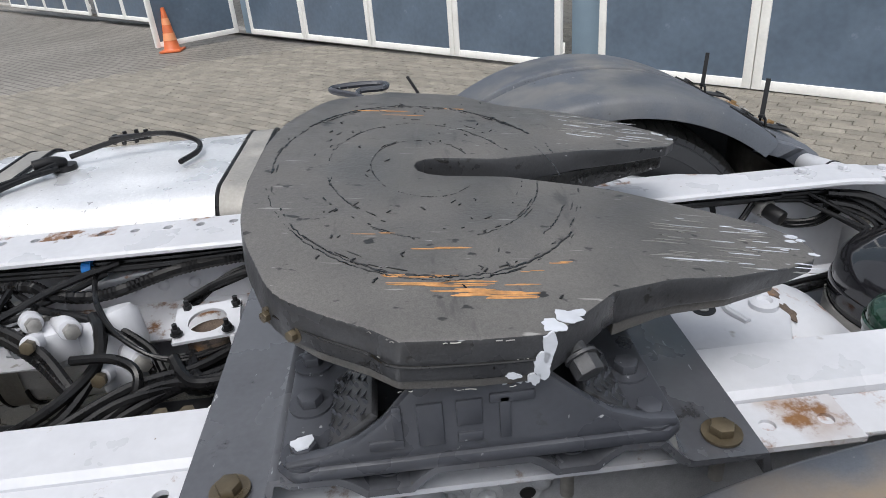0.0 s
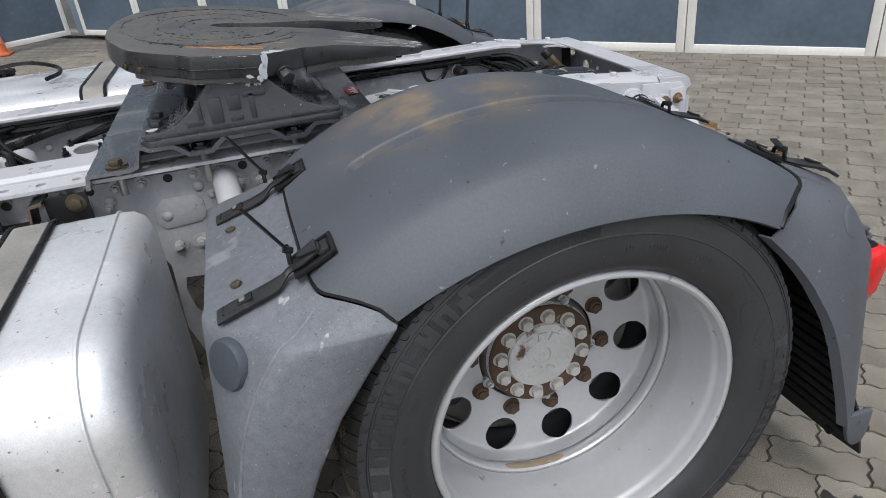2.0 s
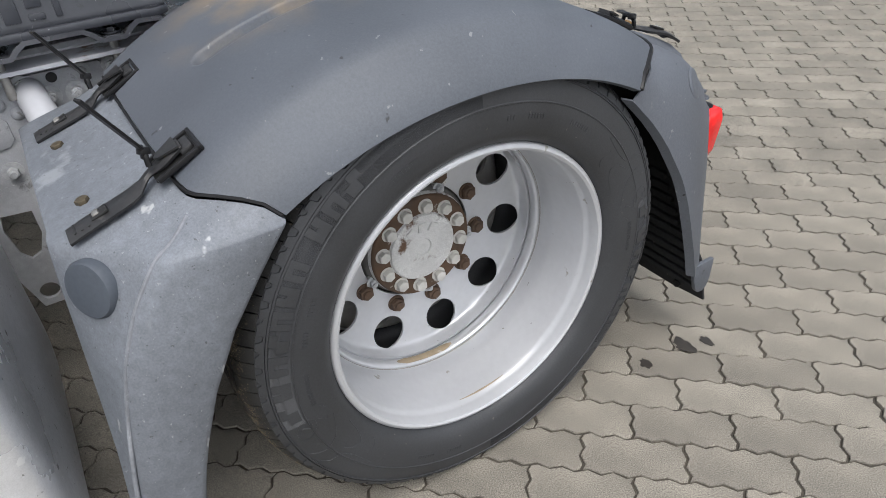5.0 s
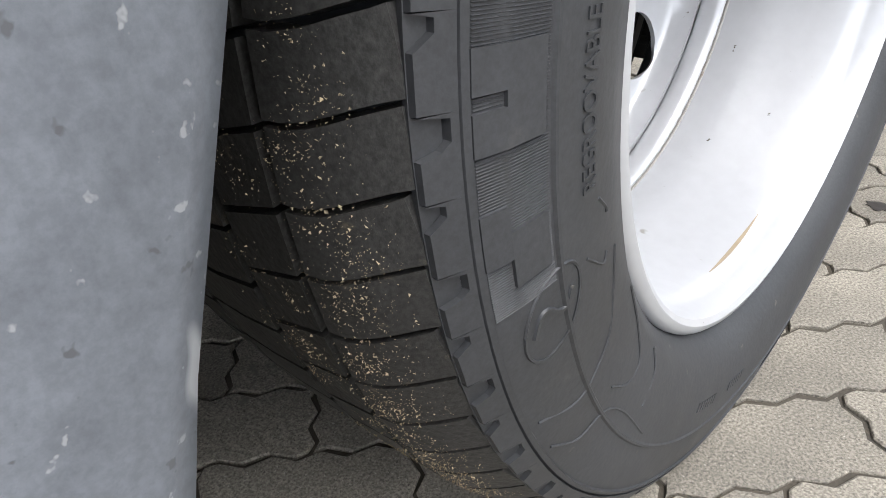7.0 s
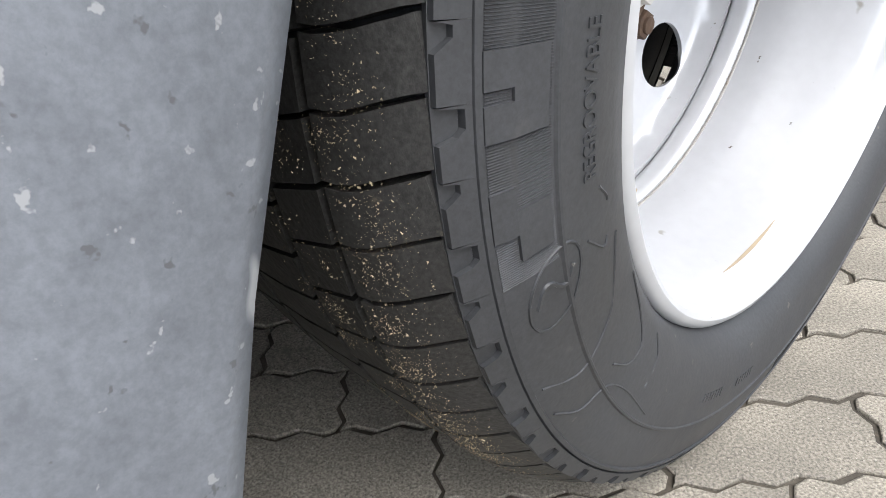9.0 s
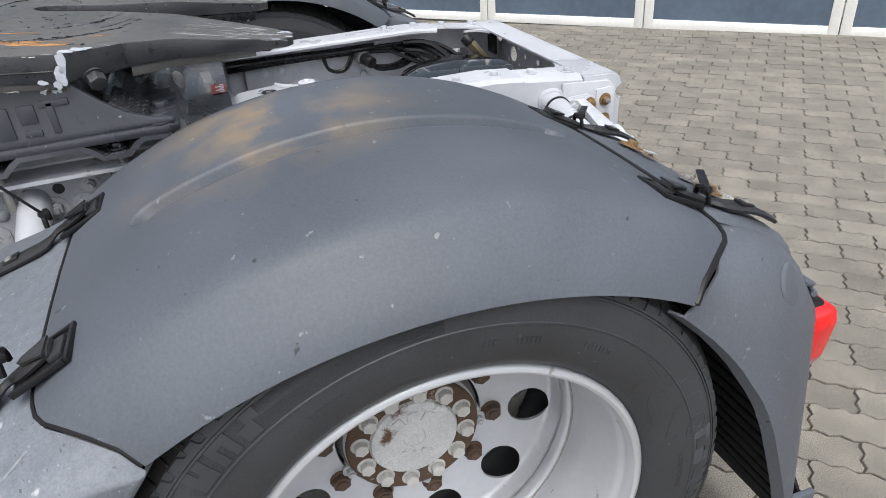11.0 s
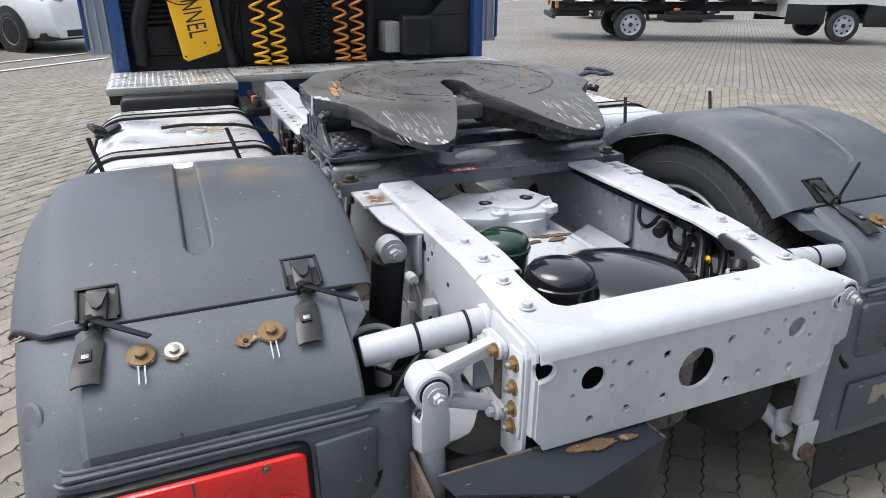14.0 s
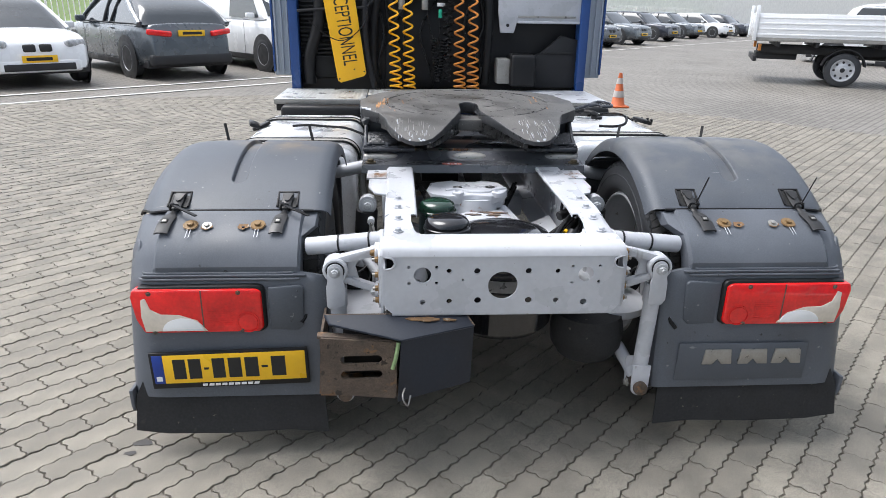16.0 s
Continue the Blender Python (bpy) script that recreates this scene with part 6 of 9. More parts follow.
# ---- rear end fittings ----
def tail_lamp(s):
    """Rear lamp cluster; the milky field sits at the outer end."""
    lamp = node("tail_lamp", truck)
    Y = -0.662
    fr = facing(Y)
    X = lambda q: [(side_x(-x, s), z) for x, z in q]
    body = [(-1.122, 0.470), (-1.142, 0.520), (-1.150, 0.600), (-1.144, 0.632), (-0.765, 0.634), (-0.750, 0.622), (-0.748, 0.485), (-0.765, 0.470)]
    part("housing", prism(X(body), facing(Y + 0.004), 0.060, 0.010), "black", lamp)
    red = [(-1.132, 0.474), (-1.155, 0.523), (-1.165, 0.598), (-1.158, 0.624), (-0.775, 0.624), (-0.760, 0.615), (-0.758, 0.490), (-0.772, 0.476)]
    part("red_lens", prism(X(red), facing(Y - 0.006), 0.05, 0.008), "red", lamp, "red lens")
    milky = [(-1.128, 0.483), (-1.136, 0.535), (-1.132, 0.592), (-1.118, 0.598), (-1.106, 0.560), (-1.075, 0.542), (-1.02, 0.540), (-0.965, 0.520), (-0.935, 0.483)]
    part("clear_lens", prism(X(milky), facing(Y - 0.0085), 0.02, 0.002), "clear", lamp, "milky white reversing lens")
    part("reversing_field", prism(X([(-1.075 + 0.065 + 0.065 * math.cos(math.pi * k / 12), 0.484 + 0.045 * math.sin(math.pi * k / 12)) for k in range(13)]), facing(Y - 0.0105), 0.01, 0.002), "letterwhite", lamp)
    part("fog_field", lathe([(0, 0.030), (0.003, 0.029), (0.004, 0.0)], (side_x(0.805, s), Y - 0.0055, 0.512), (0, -1, 0), 28), "red", lamp)
    for k in range(9):
        part("lens_rib", prism(X([(-0.93 + 0.010 * 0, 0.500 + 0.008 * k), (-0.855, 0.500 + 0.008 * k), (-0.855, 0.503 + 0.008 * k), (-0.93, 0.503 + 0.008 * k)]), facing(Y - 0.0072), 0.004), "red", lamp)
    part("lens_divider", prism(X([(-0.948, 0.478), (-0.944, 0.478), (-0.944, 0.622), (-0.948, 0.622)]), facing(Y - 0.0068), 0.004), "rusty", lamp)
    part("fog_ring", lathe([(0.0, 0.036), (0.003, 0.0355), (0.003, 0.033), (0.0, 0.0325)], (side_x(0.805, s), Y - 0.0058, 0.512), (0, -1, 0), 30), "red", lamp)
    for x, z in ((-1.105, 0.613), (-0.83, 0.615), (-1.10, 0.480), (-0.825, 0.483)):
        part("lens_screw", bolt_mesh((side_x(-x, s), Y - 0.0065, z), (0, -1, 0), 0.005, 0.004), "rusty", lamp)
    part("blank_panel", prism(X([(-0.740, 0.475), (-0.742, 0.622), (-0.640, 0.630), (-0.628, 0.620), (-0.632, 0.490), (-0.650, 0.472)]), facing(-0.652), 0.02, 0.005), "grey_plastic", lamp)


tail_lamp(-1)
tail_lamp(1)


def number_plate():
    npl = node("number_plate", truck)
    m = Matrix.Translation((-0.877, -0.674, 0.352)) @ Matrix.Rotation(radians(-1.5), 4, "Y") @ Matrix.Scale(0.95, 4)
    fr = m @ facing(0.0)
    part("holder", prism([(-0.268, -0.075), (0.268, -0.075), (0.268, 0.064), (-0.268, 0.064)], fr, 0.012, 0.004), "black", npl, "black plate holder")
    part("plate_face", prism([(-0.222, -0.054), (0.258, -0.054), (0.258, 0.054), (-0.222, 0.054)], fr @ Matrix.Translation((0, 0, -0.0018)) , 0.004, 0.001), "yellow", npl, "yellow number plate with dark bars")
    part("country_strip", prism([(-0.258, -0.054), (-0.2225, -0.054), (-0.2225, 0.054), (-0.258, 0.054)], fr @ Matrix.Translation((0, 0, -0.0018)), 0.004, 0.001), "eublue", npl, "blue strip")
    part("strip_bar", prism([(-0.250, -0.044), (-0.231, -0.044), (-0.231, -0.026), (-0.250, -0.026)], fr @ Matrix.Translation((0, 0, -0.0024)), 0.003), "letterwhite", npl)
    for x0, x1, z0, z1 in ((-0.190, -0.148, -0.038, 0.038), (-0.138, -0.096, -0.038, 0.038), (-0.086, -0.070, -0.004, 0.004), (-0.058, -0.016, -0.038, 0.038), (-0.004, 0.040, -0.038, 0.038), (0.052, 0.098, -0.038, 0.038), (0.108, 0.130, -0.004, 0.004), (0.142, 0.190, -0.038, 0.038)):
        part("plate_bar", prism([(x0, z0), (x1, z0), (x1, z1), (x0, z1)], fr @ Matrix.Translation((0, 0, -0.0026)), 0.003), "ink", npl)
    for k in range(9):
        part("dealer_bar", prism([(-0.10 + 0.022 * k, -0.069), (-0.083 + 0.022 * k, -0.069), (-0.081 + 0.022 * k, -0.060), (-0.098 + 0.022 * k, -0.060)], fr @ Matrix.Translation((0, 0, -0.0008)), 0.003), "letterwhite", npl)


number_plate()
# maker's badge on the other skirt as three plain silver shapes
badge = node("maker_badge", truck)
part("badge_back", prism([(0.625, 0.262), (1.09, 0.262), (1.085, 0.402), (0.630, 0.404)], facing(-0.664), 0.006, 0.003), "grey_plastic", badge)
for x0 in (0.715, 0.842, 0.962):
    part("badge_shape", prism([(x0, 0.325), (x0 + 0.008, 0.382), (x0 + 0.098, 0.382), (x0 + 0.106, 0.325), (x0 + 0.070, 0.325), (x0 + 0.053, 0.346), (x0 + 0.036, 0.325)], facing(-0.6685), 0.005, 0.0015), "steel", badge)


def stabiliser(s):
    """Bracket, link and gusset beside the tail of one rail."""
    st = node("stabiliser_link", truck)
    X = lambda x, y, z: (s * x, y, z)
    W = frame_of((s * 0.371, 0, 0), (0, 1, 0), (0, 0, 1))
    part("gusset_plate", prism([(-0.596, 0.792), (-0.596, 0.700), (-0.650, 0.660)] + ([(-0.660, 0.455), (-0.705, 0.445), (-0.738, 0.530)] if s < 0 else [(-0.655, 0.585), (-0.738, 0.582)]) + [(-0.740, 0.762), (-0.722, 0.782)], W, 0.010 * s, 0.002), "white", st)
    part("nut_plate", prism([(-0.684, 0.766), (-0.684, 0.705), (-0.694, 0.690), (-0.694, 0.600), (-0.730, 0.585), (-0.735, 0.600), (-0.735, 0.758), (-0.726, 0.768)], Matrix.Translation((s * 0.010, 0, 0)) @ W, 0.005 * s, 0.0015), "white", st)
    for z in (0.738, 0.688, 0.642, 0.603):
        part("gusset_nut", bolt_mesh(X(0.386, -0.708, z), (s, -0.08, 0), 0.0100, 0.010, 1.6), "goldrust", st, "yellow zinc nut")
        part("nut_stud", cyl(X(0.390, -0.708, z), X(0.406, -0.709, z), 0.0056, seg=12, bev=0.001), "steel", st)
    # cast bracket: a forked upper arm and a short lower arm, meeting in an eye
    ex, ey, ez = 0.524, -0.637, 0.684
    ax = X(ex, ey, ez)
    lobe = lambda y, z, r, x0, x1: [X(x, y + r * math.cos(k * math.pi / 6), z + r * math.sin(k * math.pi / 6)) for x in (x0, x1) for k in range(12)]
    for z, rise in ((0.741, 1), (0.606, -1)):
        e0 = ez + rise * 0.034
        root = [X(x, y, q) for y in (-0.655, -0.619) for x, q in ((ex + 0.010, e0 - rise * 0.006), (ex - 0.010, e0 + rise * 0.006), (ex - 0.022, e0 - rise * 0.008), (ex - 0.006, e0 - rise * 0.016))]
        part("upper_arm" if rise > 0 else "lower_arm", hull(root + [X(x, y, z + q) for y in (-0.646, -0.624) for x, q in ((0.386, 0.014), (0.400, 0.012), (0.404, -0.004), (0.386, -0.014))]), "white", st, "white painted cast arm")
        part("arm_foot", hull(lobe(-0.658, z, 0.0195, 0.382, 0.394) + lobe(-0.612, z, 0.0195, 0.382, 0.394)), "white", st)
        for y in (-0.658, -0.612):
            part("bolt_boss", cyl(X(0.392, y, z), X(0.399, y, z), 0.0185, seg=20, bev=0.002), "white", st)
            part("bracket_bolt", bolt_mesh(X(0.399, y, z), (s, -0.08, 0.0), 0.0105, 0.011, 1.35, 0.005), "goldrust" if y < -0.64 and rise > 0 else "nutgrey", st)
    part("arm_web", prism([(s * x, z) for x, z in ((0.510, 0.712), (0.440, 0.726), (0.462, 0.690), (0.452, 0.650), (0.500, 0.656))], facing(ey - 0.004), 0.010, 0.002), "white", st)
    part("shim", box(min(s * 0.372, s * 0.386), max(s * 0.372, s * 0.386), -0.652, -0.625, 0.625, 0.715, 0.002), "rusty", st, "rust brown strip behind the arm")
    part("eye", lathe([(-0.030, 0.030), (-0.030, 0.036), (-0.026, 0.040), (0.026, 0.040), (0.030, 0.036), (0.030, 0.030)], ax, (0, 1, 0), 36, closed=True), "white", st)
    part("bush", lathe([(-0.031, 0.010), (-0.031, 0.028), (-0.026, 0.0305), (0.026, 0.0305), (0.031, 0.028), (0.031, 0.010)], ax, (0, 1, 0), 28, closed=True), "black", st)
    # fork that carries the link, its cheeks drawn round the tube
    for y in (ey - 0.042, ey + 0.034):
        part("fork_cheek", prism([(ax[0] + 0.025 * math.cos(radians(q)), ez + 0.025 * math.sin(radians(q))) for q in range(0, 181, 15)] + [(ax[0] - 0.025, 0.650), (ax[0] - 0.029, 0.632), (ax[0] - 0.029, 0.562), (ax[0] - 0.022, 0.554), (ax[0] + 0.022, 0.564), (ax[0] + 0.029, 0.572), (ax[0] + 0.029, 0.632), (ax[0] + 0.025, 0.650)], facing(y + 0.008), 0.008, 0.002), "white", st)
    part("fork_sleeve", lathe([(-0.030, 0.0275), (-0.032, 0.0335), (0.034, 0.0335), (0.036, 0.0275)], (ax[0], ey, 0.586), (0, 0, 1), 32, closed=True), "white", st)
    part("pivot_bolt", bolt_mesh((ax[0], ey - 0.042, ez), (0, -1, 0), 0.0125, 0.012, 1.55, 0.010), "nutgrey", st)
    b = X(0.505, ey - 0.006, 0.243)
    part("link_tube", lathe([(-0.300, 0.0200), (-0.300, 0.0262), (0.0, 0.0262), (0.002, 0.0240), (0.0, 0.0200)], (ax[0], ey, 0.612), Vector((ax[0] - b[0], ey - b[1], 0.37)), 28, closed=True), "white", st)
    part("tube_inside", cyl((ax[0], ey, 0.560), (ax[0], ey, 0.575), 0.0205, seg=20), "chassis_grey", st)
    for y in (b[1] - 0.038, b[1] + 0.032):
        part("lower_cheek", prism([(b[0] + 0.030 * math.cos(radians(q)), b[2] - 0.005 + 0.028 * math.sin(radians(q))) for q in range(180, 361, 20)] + [(b[0] + 0.032, 0.325), (b[0] - 0.032, 0.325)], facing(y + 0.009), 0.009, 0.002), "white", st)
    part("lower_bush", cyl((b[0], b[1] - 0.045, b[2]), (b[0], b[1] + 0.05, b[2]), 0.024, seg=24, bev=0.003), "rusty", st, "rusty lower bush")
    part("lower_bolt", bolt_mesh((b[0] - s * 0.035, b[1], b[2] + 0.005), (-s, 0, 0), 0.011, 0.010, 1.4), "steel", st)
    part("stabiliser_bar", sweep([(b[0], b[1] + 0.03, b[2] + 0.01), (b[0] - s * 0.02, -0.56, 0.29), (b[0] - s * 0.05, -0.48, 0.33), (s * 0.36, -0.25, 0.36)], 0.023, 14, 5), "white", st)
    # tube carrying the mudguard
    part("mudguard_tube", cyl(X(0.375, -0.566, 0.752), X(0.625, -0.542, 0.7225), 0.0295, seg=28, bev=0.004), "white", st, "white painted tube with cable ties")
    for t in (0.08, 0.27):
        p = Vector(X(0.375, -0.566, 0.752)).lerp(Vector(X(0.90, -0.515, 0.690)), t)
        part("tube_tie", lathe([(-0.003, 0.0297), (-0.003, 0.0318), (0.003, 0.0318), (0.003, 0.0297)], p, Vector(X(0.525, 0.051, -0.062)), 28), "black", st)
    part("tube_foot", cyl(X(0.368, -0.567, 0.753), X(0.385, -0.565, 0.751), 0.0345, seg=28, bev=0.004), "white", st)
    part("lamp_cable", sweep([X(0.55, -0.55, 0.715), X(0.60, -0.58, 0.66), X(0.60, -0.62, 0.57), X(0.585, -0.64, 0.50), X(0.61, -0.655, 0.46)] if s > 0 else [X(0.46, -0.56, 0.735), X(0.52, -0.575, 0.71), X(0.585, -0.60, 0.64), X(0.61, -0.63, 0.55), X(0.64, -0.65, 0.50)], 0.007, 8, 5), "hose", st)
    # front tube of the mudguard
    part("mudguard_tube", cyl(X(0.386, 0.566, 0.755), X(0.92, 0.52, 0.655), 0.030, seg=28, bev=0.004), "white", st)


stabiliser(-1)
stabiliser(1)


def underrun_bracket():
    ub = node("underrun_bracket", truck)
    slots = []
    for z in (0.452, 0.400):
        slots.append([(-0.440 + 0.016 * math.cos(a) + (0.048 if math.cos(a) > 0 else -0.048), z + 0.015 * math.sin(a)) for a in [2 * math.pi * k / 16 for k in range(16)]])
    part("rusty_plate", plate([(-0.572, 0.338), (-0.335, 0.312), (-0.330, 0.508), (-0.560, 0.528)], slots, 0.010, frame_of((0, -0.800, 0), (1, 0.02, 0), (0, 0, 1))), "rusty", ub, "rust brown slotted end plate")
    part("rusty_side", prism([(-0.80, 0.318), (-0.60, 0.36), (-0.60, 0.55), (-0.80, 0.52)], frame_of((-0.566, 0, 0), (0, 1, 0), (0, 0, 1)), 0.008), "rusty", ub)
    part("rusty_floor", prism([(-0.570, -0.80), (-0.335, -0.815), (-0.20, -0.66), (-0.56, -0.62)], Matrix.Translation((0, 0, 0.318)), 0.008), "rusty", ub)
    bm = bmesh.new()
    A, B, C, D = (-0.552, -0.752, 0.572), (-0.535, -0.795, 0.562), (-0.318, -0.836, 0.526), (-0.095, -0.796, 0.552)
    E_, F_ = (-0.100, -0.778, 0.345), (-0.330, -0.822, 0.306)
    H_ = (-0.115, -0.742, 0.566)
    v = [bm.verts.new(p) for p in (A, B, C, D, E_, F_, H_)]
    bm.faces.new((v[0], v[1], v[2], v[3], v[6]))
    bm.faces.new((v[2], v[5], v[4], v[3]))
    part("folded_sheet", bm, "navy_sheet", ub, "dark blue grey folded steel sheet", thick=0.006)
    part("sheet_lip", sweep([A, B, C, D], 0.0042, 6, 0), "navy_sheet", ub)
    part("sheet_lip", sweep([A, H_, D], 0.0046, 6, 0), "rusty", ub)
    for k, (cx, cy, rx, ry) in enumerate(((-0.25, -0.775, 0.055, 0.012), (-0.17, -0.778, 0.020, 0.008), (-0.50, -0.775, 0.020, 0.008))):
        part("sheet_rust", prism(blob(cx, cy, rx, ry, 60 + k, 21), Matrix.Translation((0, 0, 0.567 + 0.11 * (cy + 0.752) - 0.0015 * (k == 1))), 0.003), "rust_bloom", ub, "rust patch on the sheet")
    # black box behind the slots paints their shaded inside
    part("slot_backing", box(-0.50, -0.14, -0.74, -0.66, 0.36, 0.52, 0.004), "black", ub)
    part("slot_bar", cyl((-0.51, -0.803, 0.426), (-0.365, -0.806, 0.424), 0.008, seg=12), "steel", ub)
    part("plate_flange", prism([(-0.572, 0.523), (-0.335, 0.503), (-0.335, 0.512), (-0.572, 0.532)], facing(-0.812), 0.03, 0.001), "rusty", ub)
    for x, z in ((-0.350, 0.440), (-0.350, 0.395), (-0.545, 0.50)):
        part("plate_bolt", bolt_mesh((x, -0.803, z), (0, -1, 0), 0.008, 0.008, 1.5), "rusty", ub)
    part("hanger", box(-0.30, -0.24, -0.72, -0.66, 0.50, 0.60, 0.004), "white", ub)
    part("green_strap", sweep([(-0.326, -0.815, 0.508), (-0.335, -0.825, 0.46), (-0.345, -0.818, 0.42)], 0.007, 6, 4), "strapgreen", ub, "faded green strap end")
    part("wire", sweep([(-0.30, -0.80, 0.36), (-0.315, -0.85, 0.34), (-0.30, -0.855, 0.31), (-0.29, -0.83, 0.33)], 0.003, 6, 5), "steel", ub)


underrun_bracket()


# ---- between the rails ----
def vertical_tank(name, x, y, r, zt, zb, material, label, dome=0.03, band=True):
    t = node(name, truck)
    part("shell", lathe([(zb, 0.0), (zb, r * 0.9), (zb + 0.02, r), (zt - dome * 1.2, r), (zt - dome * 0.7, r * 0.975), (zt - dome * 0.35, r * 0.87), (zt - dome * 0.1, r * 0.6), (zt, 0.0)], (x, y, 0), (0, 0, 1), 48), material, t, label)
    if band:
        part("crimp", lathe([(zt - dome * 1.7, r + 0.001), (zt - dome * 1.6, r + 0.004), (zt - dome * 1.3, r + 0.004), (zt - dome * 1.2, r + 0.001)], (x, y, 0), (0, 0, 1), 48), material, t)
    return t


vertical_tank("filter_canister", -0.160, -0.490, 0.076, 0.812, 0.50, "gloss", "gloss black canister")
vertical_tank("filter_canister", -0.180, -0.250, 0.068, 0.800, 0.50, "green", "gloss dark green canister")
at = vertical_tank("air_tank", 0.030, -0.475, 0.185, 0.770, 0.42, "gloss", "gloss black domed air tank", 0.07)
part("label_patch", obox((0.135, -0.50, 0.742), (0.045, 0.028, 0.0015), (0, 28, 20), 0.0), "letterwhite", at)
part("tank_clamp", lathe([(0.60, 0.187), (0.60, 0.191), (0.64, 0.191), (0.64, 0.187)], (0.030, -0.475, 0), (0, 0, 1), 48), "steel", at)

axle = node("rear_axle", truck)
part("axle_tube", cyl((-0.62, 0, 0.45), (0.62, 0, 0.45), 0.085, seg=32), "white_rust", axle)
part("differential", lathe([(-0.23, 0.0), (-0.22, 0.10), (-0.17, 0.185), (-0.07, 0.230), (0.07, 0.230), (0.17, 0.180), (0.22, 0.10), (0.23, 0.0)], (0.02, -0.11, 0.475), (1, 0, 0), 48), "white_rust", axle, "white differential housing with rust and flaking paint")
part("neck", cyl((0, 0.10, 0.47), (0, 0.50, 0.52), 0.12, 0.08, 28), "white_rust", axle)
part("prop_shaft", cyl((0, 0.5, 0.52), (0, 2.2, 0.60), 0.05, seg=24), "black", axle)
part("link_column", cyl((-0.01, -0.03, 0.60), (-0.01, -0.01, 0.735), 0.10, 0.085, 32), "white_rust", axle)
part("spring_seat", box(-0.30, -0.16, -0.36, 0.30, 0.40, 0.47, 0.01), "white", axle)
part("spring_seat", box(0.16, 0.30, -0.36, 0.30, 0.40, 0.47, 0.01), "white", axle)
for k, (cx, cy) in enumerate(((0.02, -0.112), (0.075, -0.118), (-0.03, -0.135), (0.05, -0.140))):
    part("weld_rust", prism(blob(cx, cy, 0.030, 0.010, 80 + k, 19), Matrix.Translation((0, 0, 0.7045 - 0.06 * abs(cy + 0.112))), 0.0025), "rusty", axle, "rusty flaking patch on the housing")
for s in (-1, 1):
    part("inner_shelf", obox((s * 0.262, -0.10, 0.590), (0.15, 0.42, 0.012), (0, s * -24, 0), 0.003), "white", axle, "sloping white bracket plate inside the rail")
    part("air_bellows", lathe([(0.26, 0.0), (0.26, 0.10), (0.30, 0.125), (0.36, 0.13), (0.42, 0.12), (0.44, 0.0)], (s * 0.35, -0.50, 0.04), (0, 0, 1), 32), "flap_rubber", axle, "black rubber air bellows")
    part("bellows_top", lathe([(0.44, 0.13), (0.45, 0.135), (0.47, 0.135), (0.48, 0.12), (0.48, 0.0)], (s * 0.45, -0.42, 0), (0, 0, 1), 32), "white", axle)
    part("damper", cyl((s * 0.445, -0.16, 0.735), (s * 0.470, -0.12, 0.30), 0.042, seg=24, bev=0.004), "black", axle, "black shock absorber")
    part("damper_eye", lathe([(-0.022, 0.014), (-0.022, 0.034), (0.022, 0.034), (0.022, 0.014)], (s * 0.440, -0.165, 0.758), (0, 1, 0), 24, closed=True), "chassis_grey", axle)
    part("damper_mount", prism([(s * 0.37, 0.14), (s * 0.442, 0.14), (s * 0.440, -0.10), (s * 0.412, -0.19), (s * 0.37, -0.21)], Matrix.Translation((0, 0, 0.800)), 0.008, 0.002), "white_rust", axle)
    part("mount_cheek", prism([(-0.21, 0.800), (-0.12, 0.800), (-0.10, 0.69), (-0.16, 0.66), (-0.21, 0.70)], frame_of((s * 0.374, 0, 0), (0, 1, 0), (0, 0, 1)), 0.010 * s, 0.002), "chassis_grey", axle)
    part("damper_nut", bolt_mesh((s * 0.440, -0.190, 0.758), (0, -1, 0), 0.016, 0.016, 1.5, 0.008), "nutgrey", axle)
    part("brake_chamber", cyl((s * 0.52, -0.12, 0.50), (s * 0.52, -0.34, 0.52), 0.085, seg=32, bev=0.012), "black", axle, "black brake chamber")
    part("chamber_band", cyl((s * 0.52, -0.235, 0.51), (s * 0.52, -0.260, 0.513), 0.091, seg=32, bev=0.003), "chassis_grey", axle)
    hubc = Vector((s * 0.455, -0.315, 0.600))
    part("star_hub", cyl(hubc + Vector((0, 0, -0.03)), hubc + Vector((0, 0, 0.012)), 0.034, 0.026, seg=20, bev=0.004), "chassis_grey", axle, "grey cast four-armed bracket")
    for q in (35, 125, 215, 305):
        d_ = Vector((math.cos(radians(q)), math.sin(radians(q)), -0.28))
        part("star_arm", sweep([hubc, hubc + d_ * 0.045, hubc + d_ * 0.095 + Vector((0, 0, -0.010))], 0.018, 10, 3), "chassis_grey", axle)
        part("star_foot", cyl(hubc + d_ * 0.095 + Vector((0, 0, -0.05)), hubc + d_ * 0.095 + Vector((0, 0, 0.004)), 0.020, seg=16, bev=0.003), "chassis_grey", axle)
    part("level_rod", cyl((s * 0.430, -0.285, 0.605), (s * 0.425, -0.270, 0.720), 0.0065, seg=10), "steel", axle)
    part("level_rod_nut", cyl((s * 0.428, -0.279, 0.650), (s * 0.427, -0.277, 0.668), 0.012, seg=6), "nutgrey", axle)
    part("level_joint", cyl((s * 0.425, -0.288, 0.724), (s * 0.425, -0.255, 0.724), 0.013, seg=14, bev=0.002), "nutgrey", axle)
    part("level_arm", obox_between((s * 0.424, -0.288, 0.724), (s * 0.402, -0.300, 0.640), 0.015, 0.006), "steel", axle)
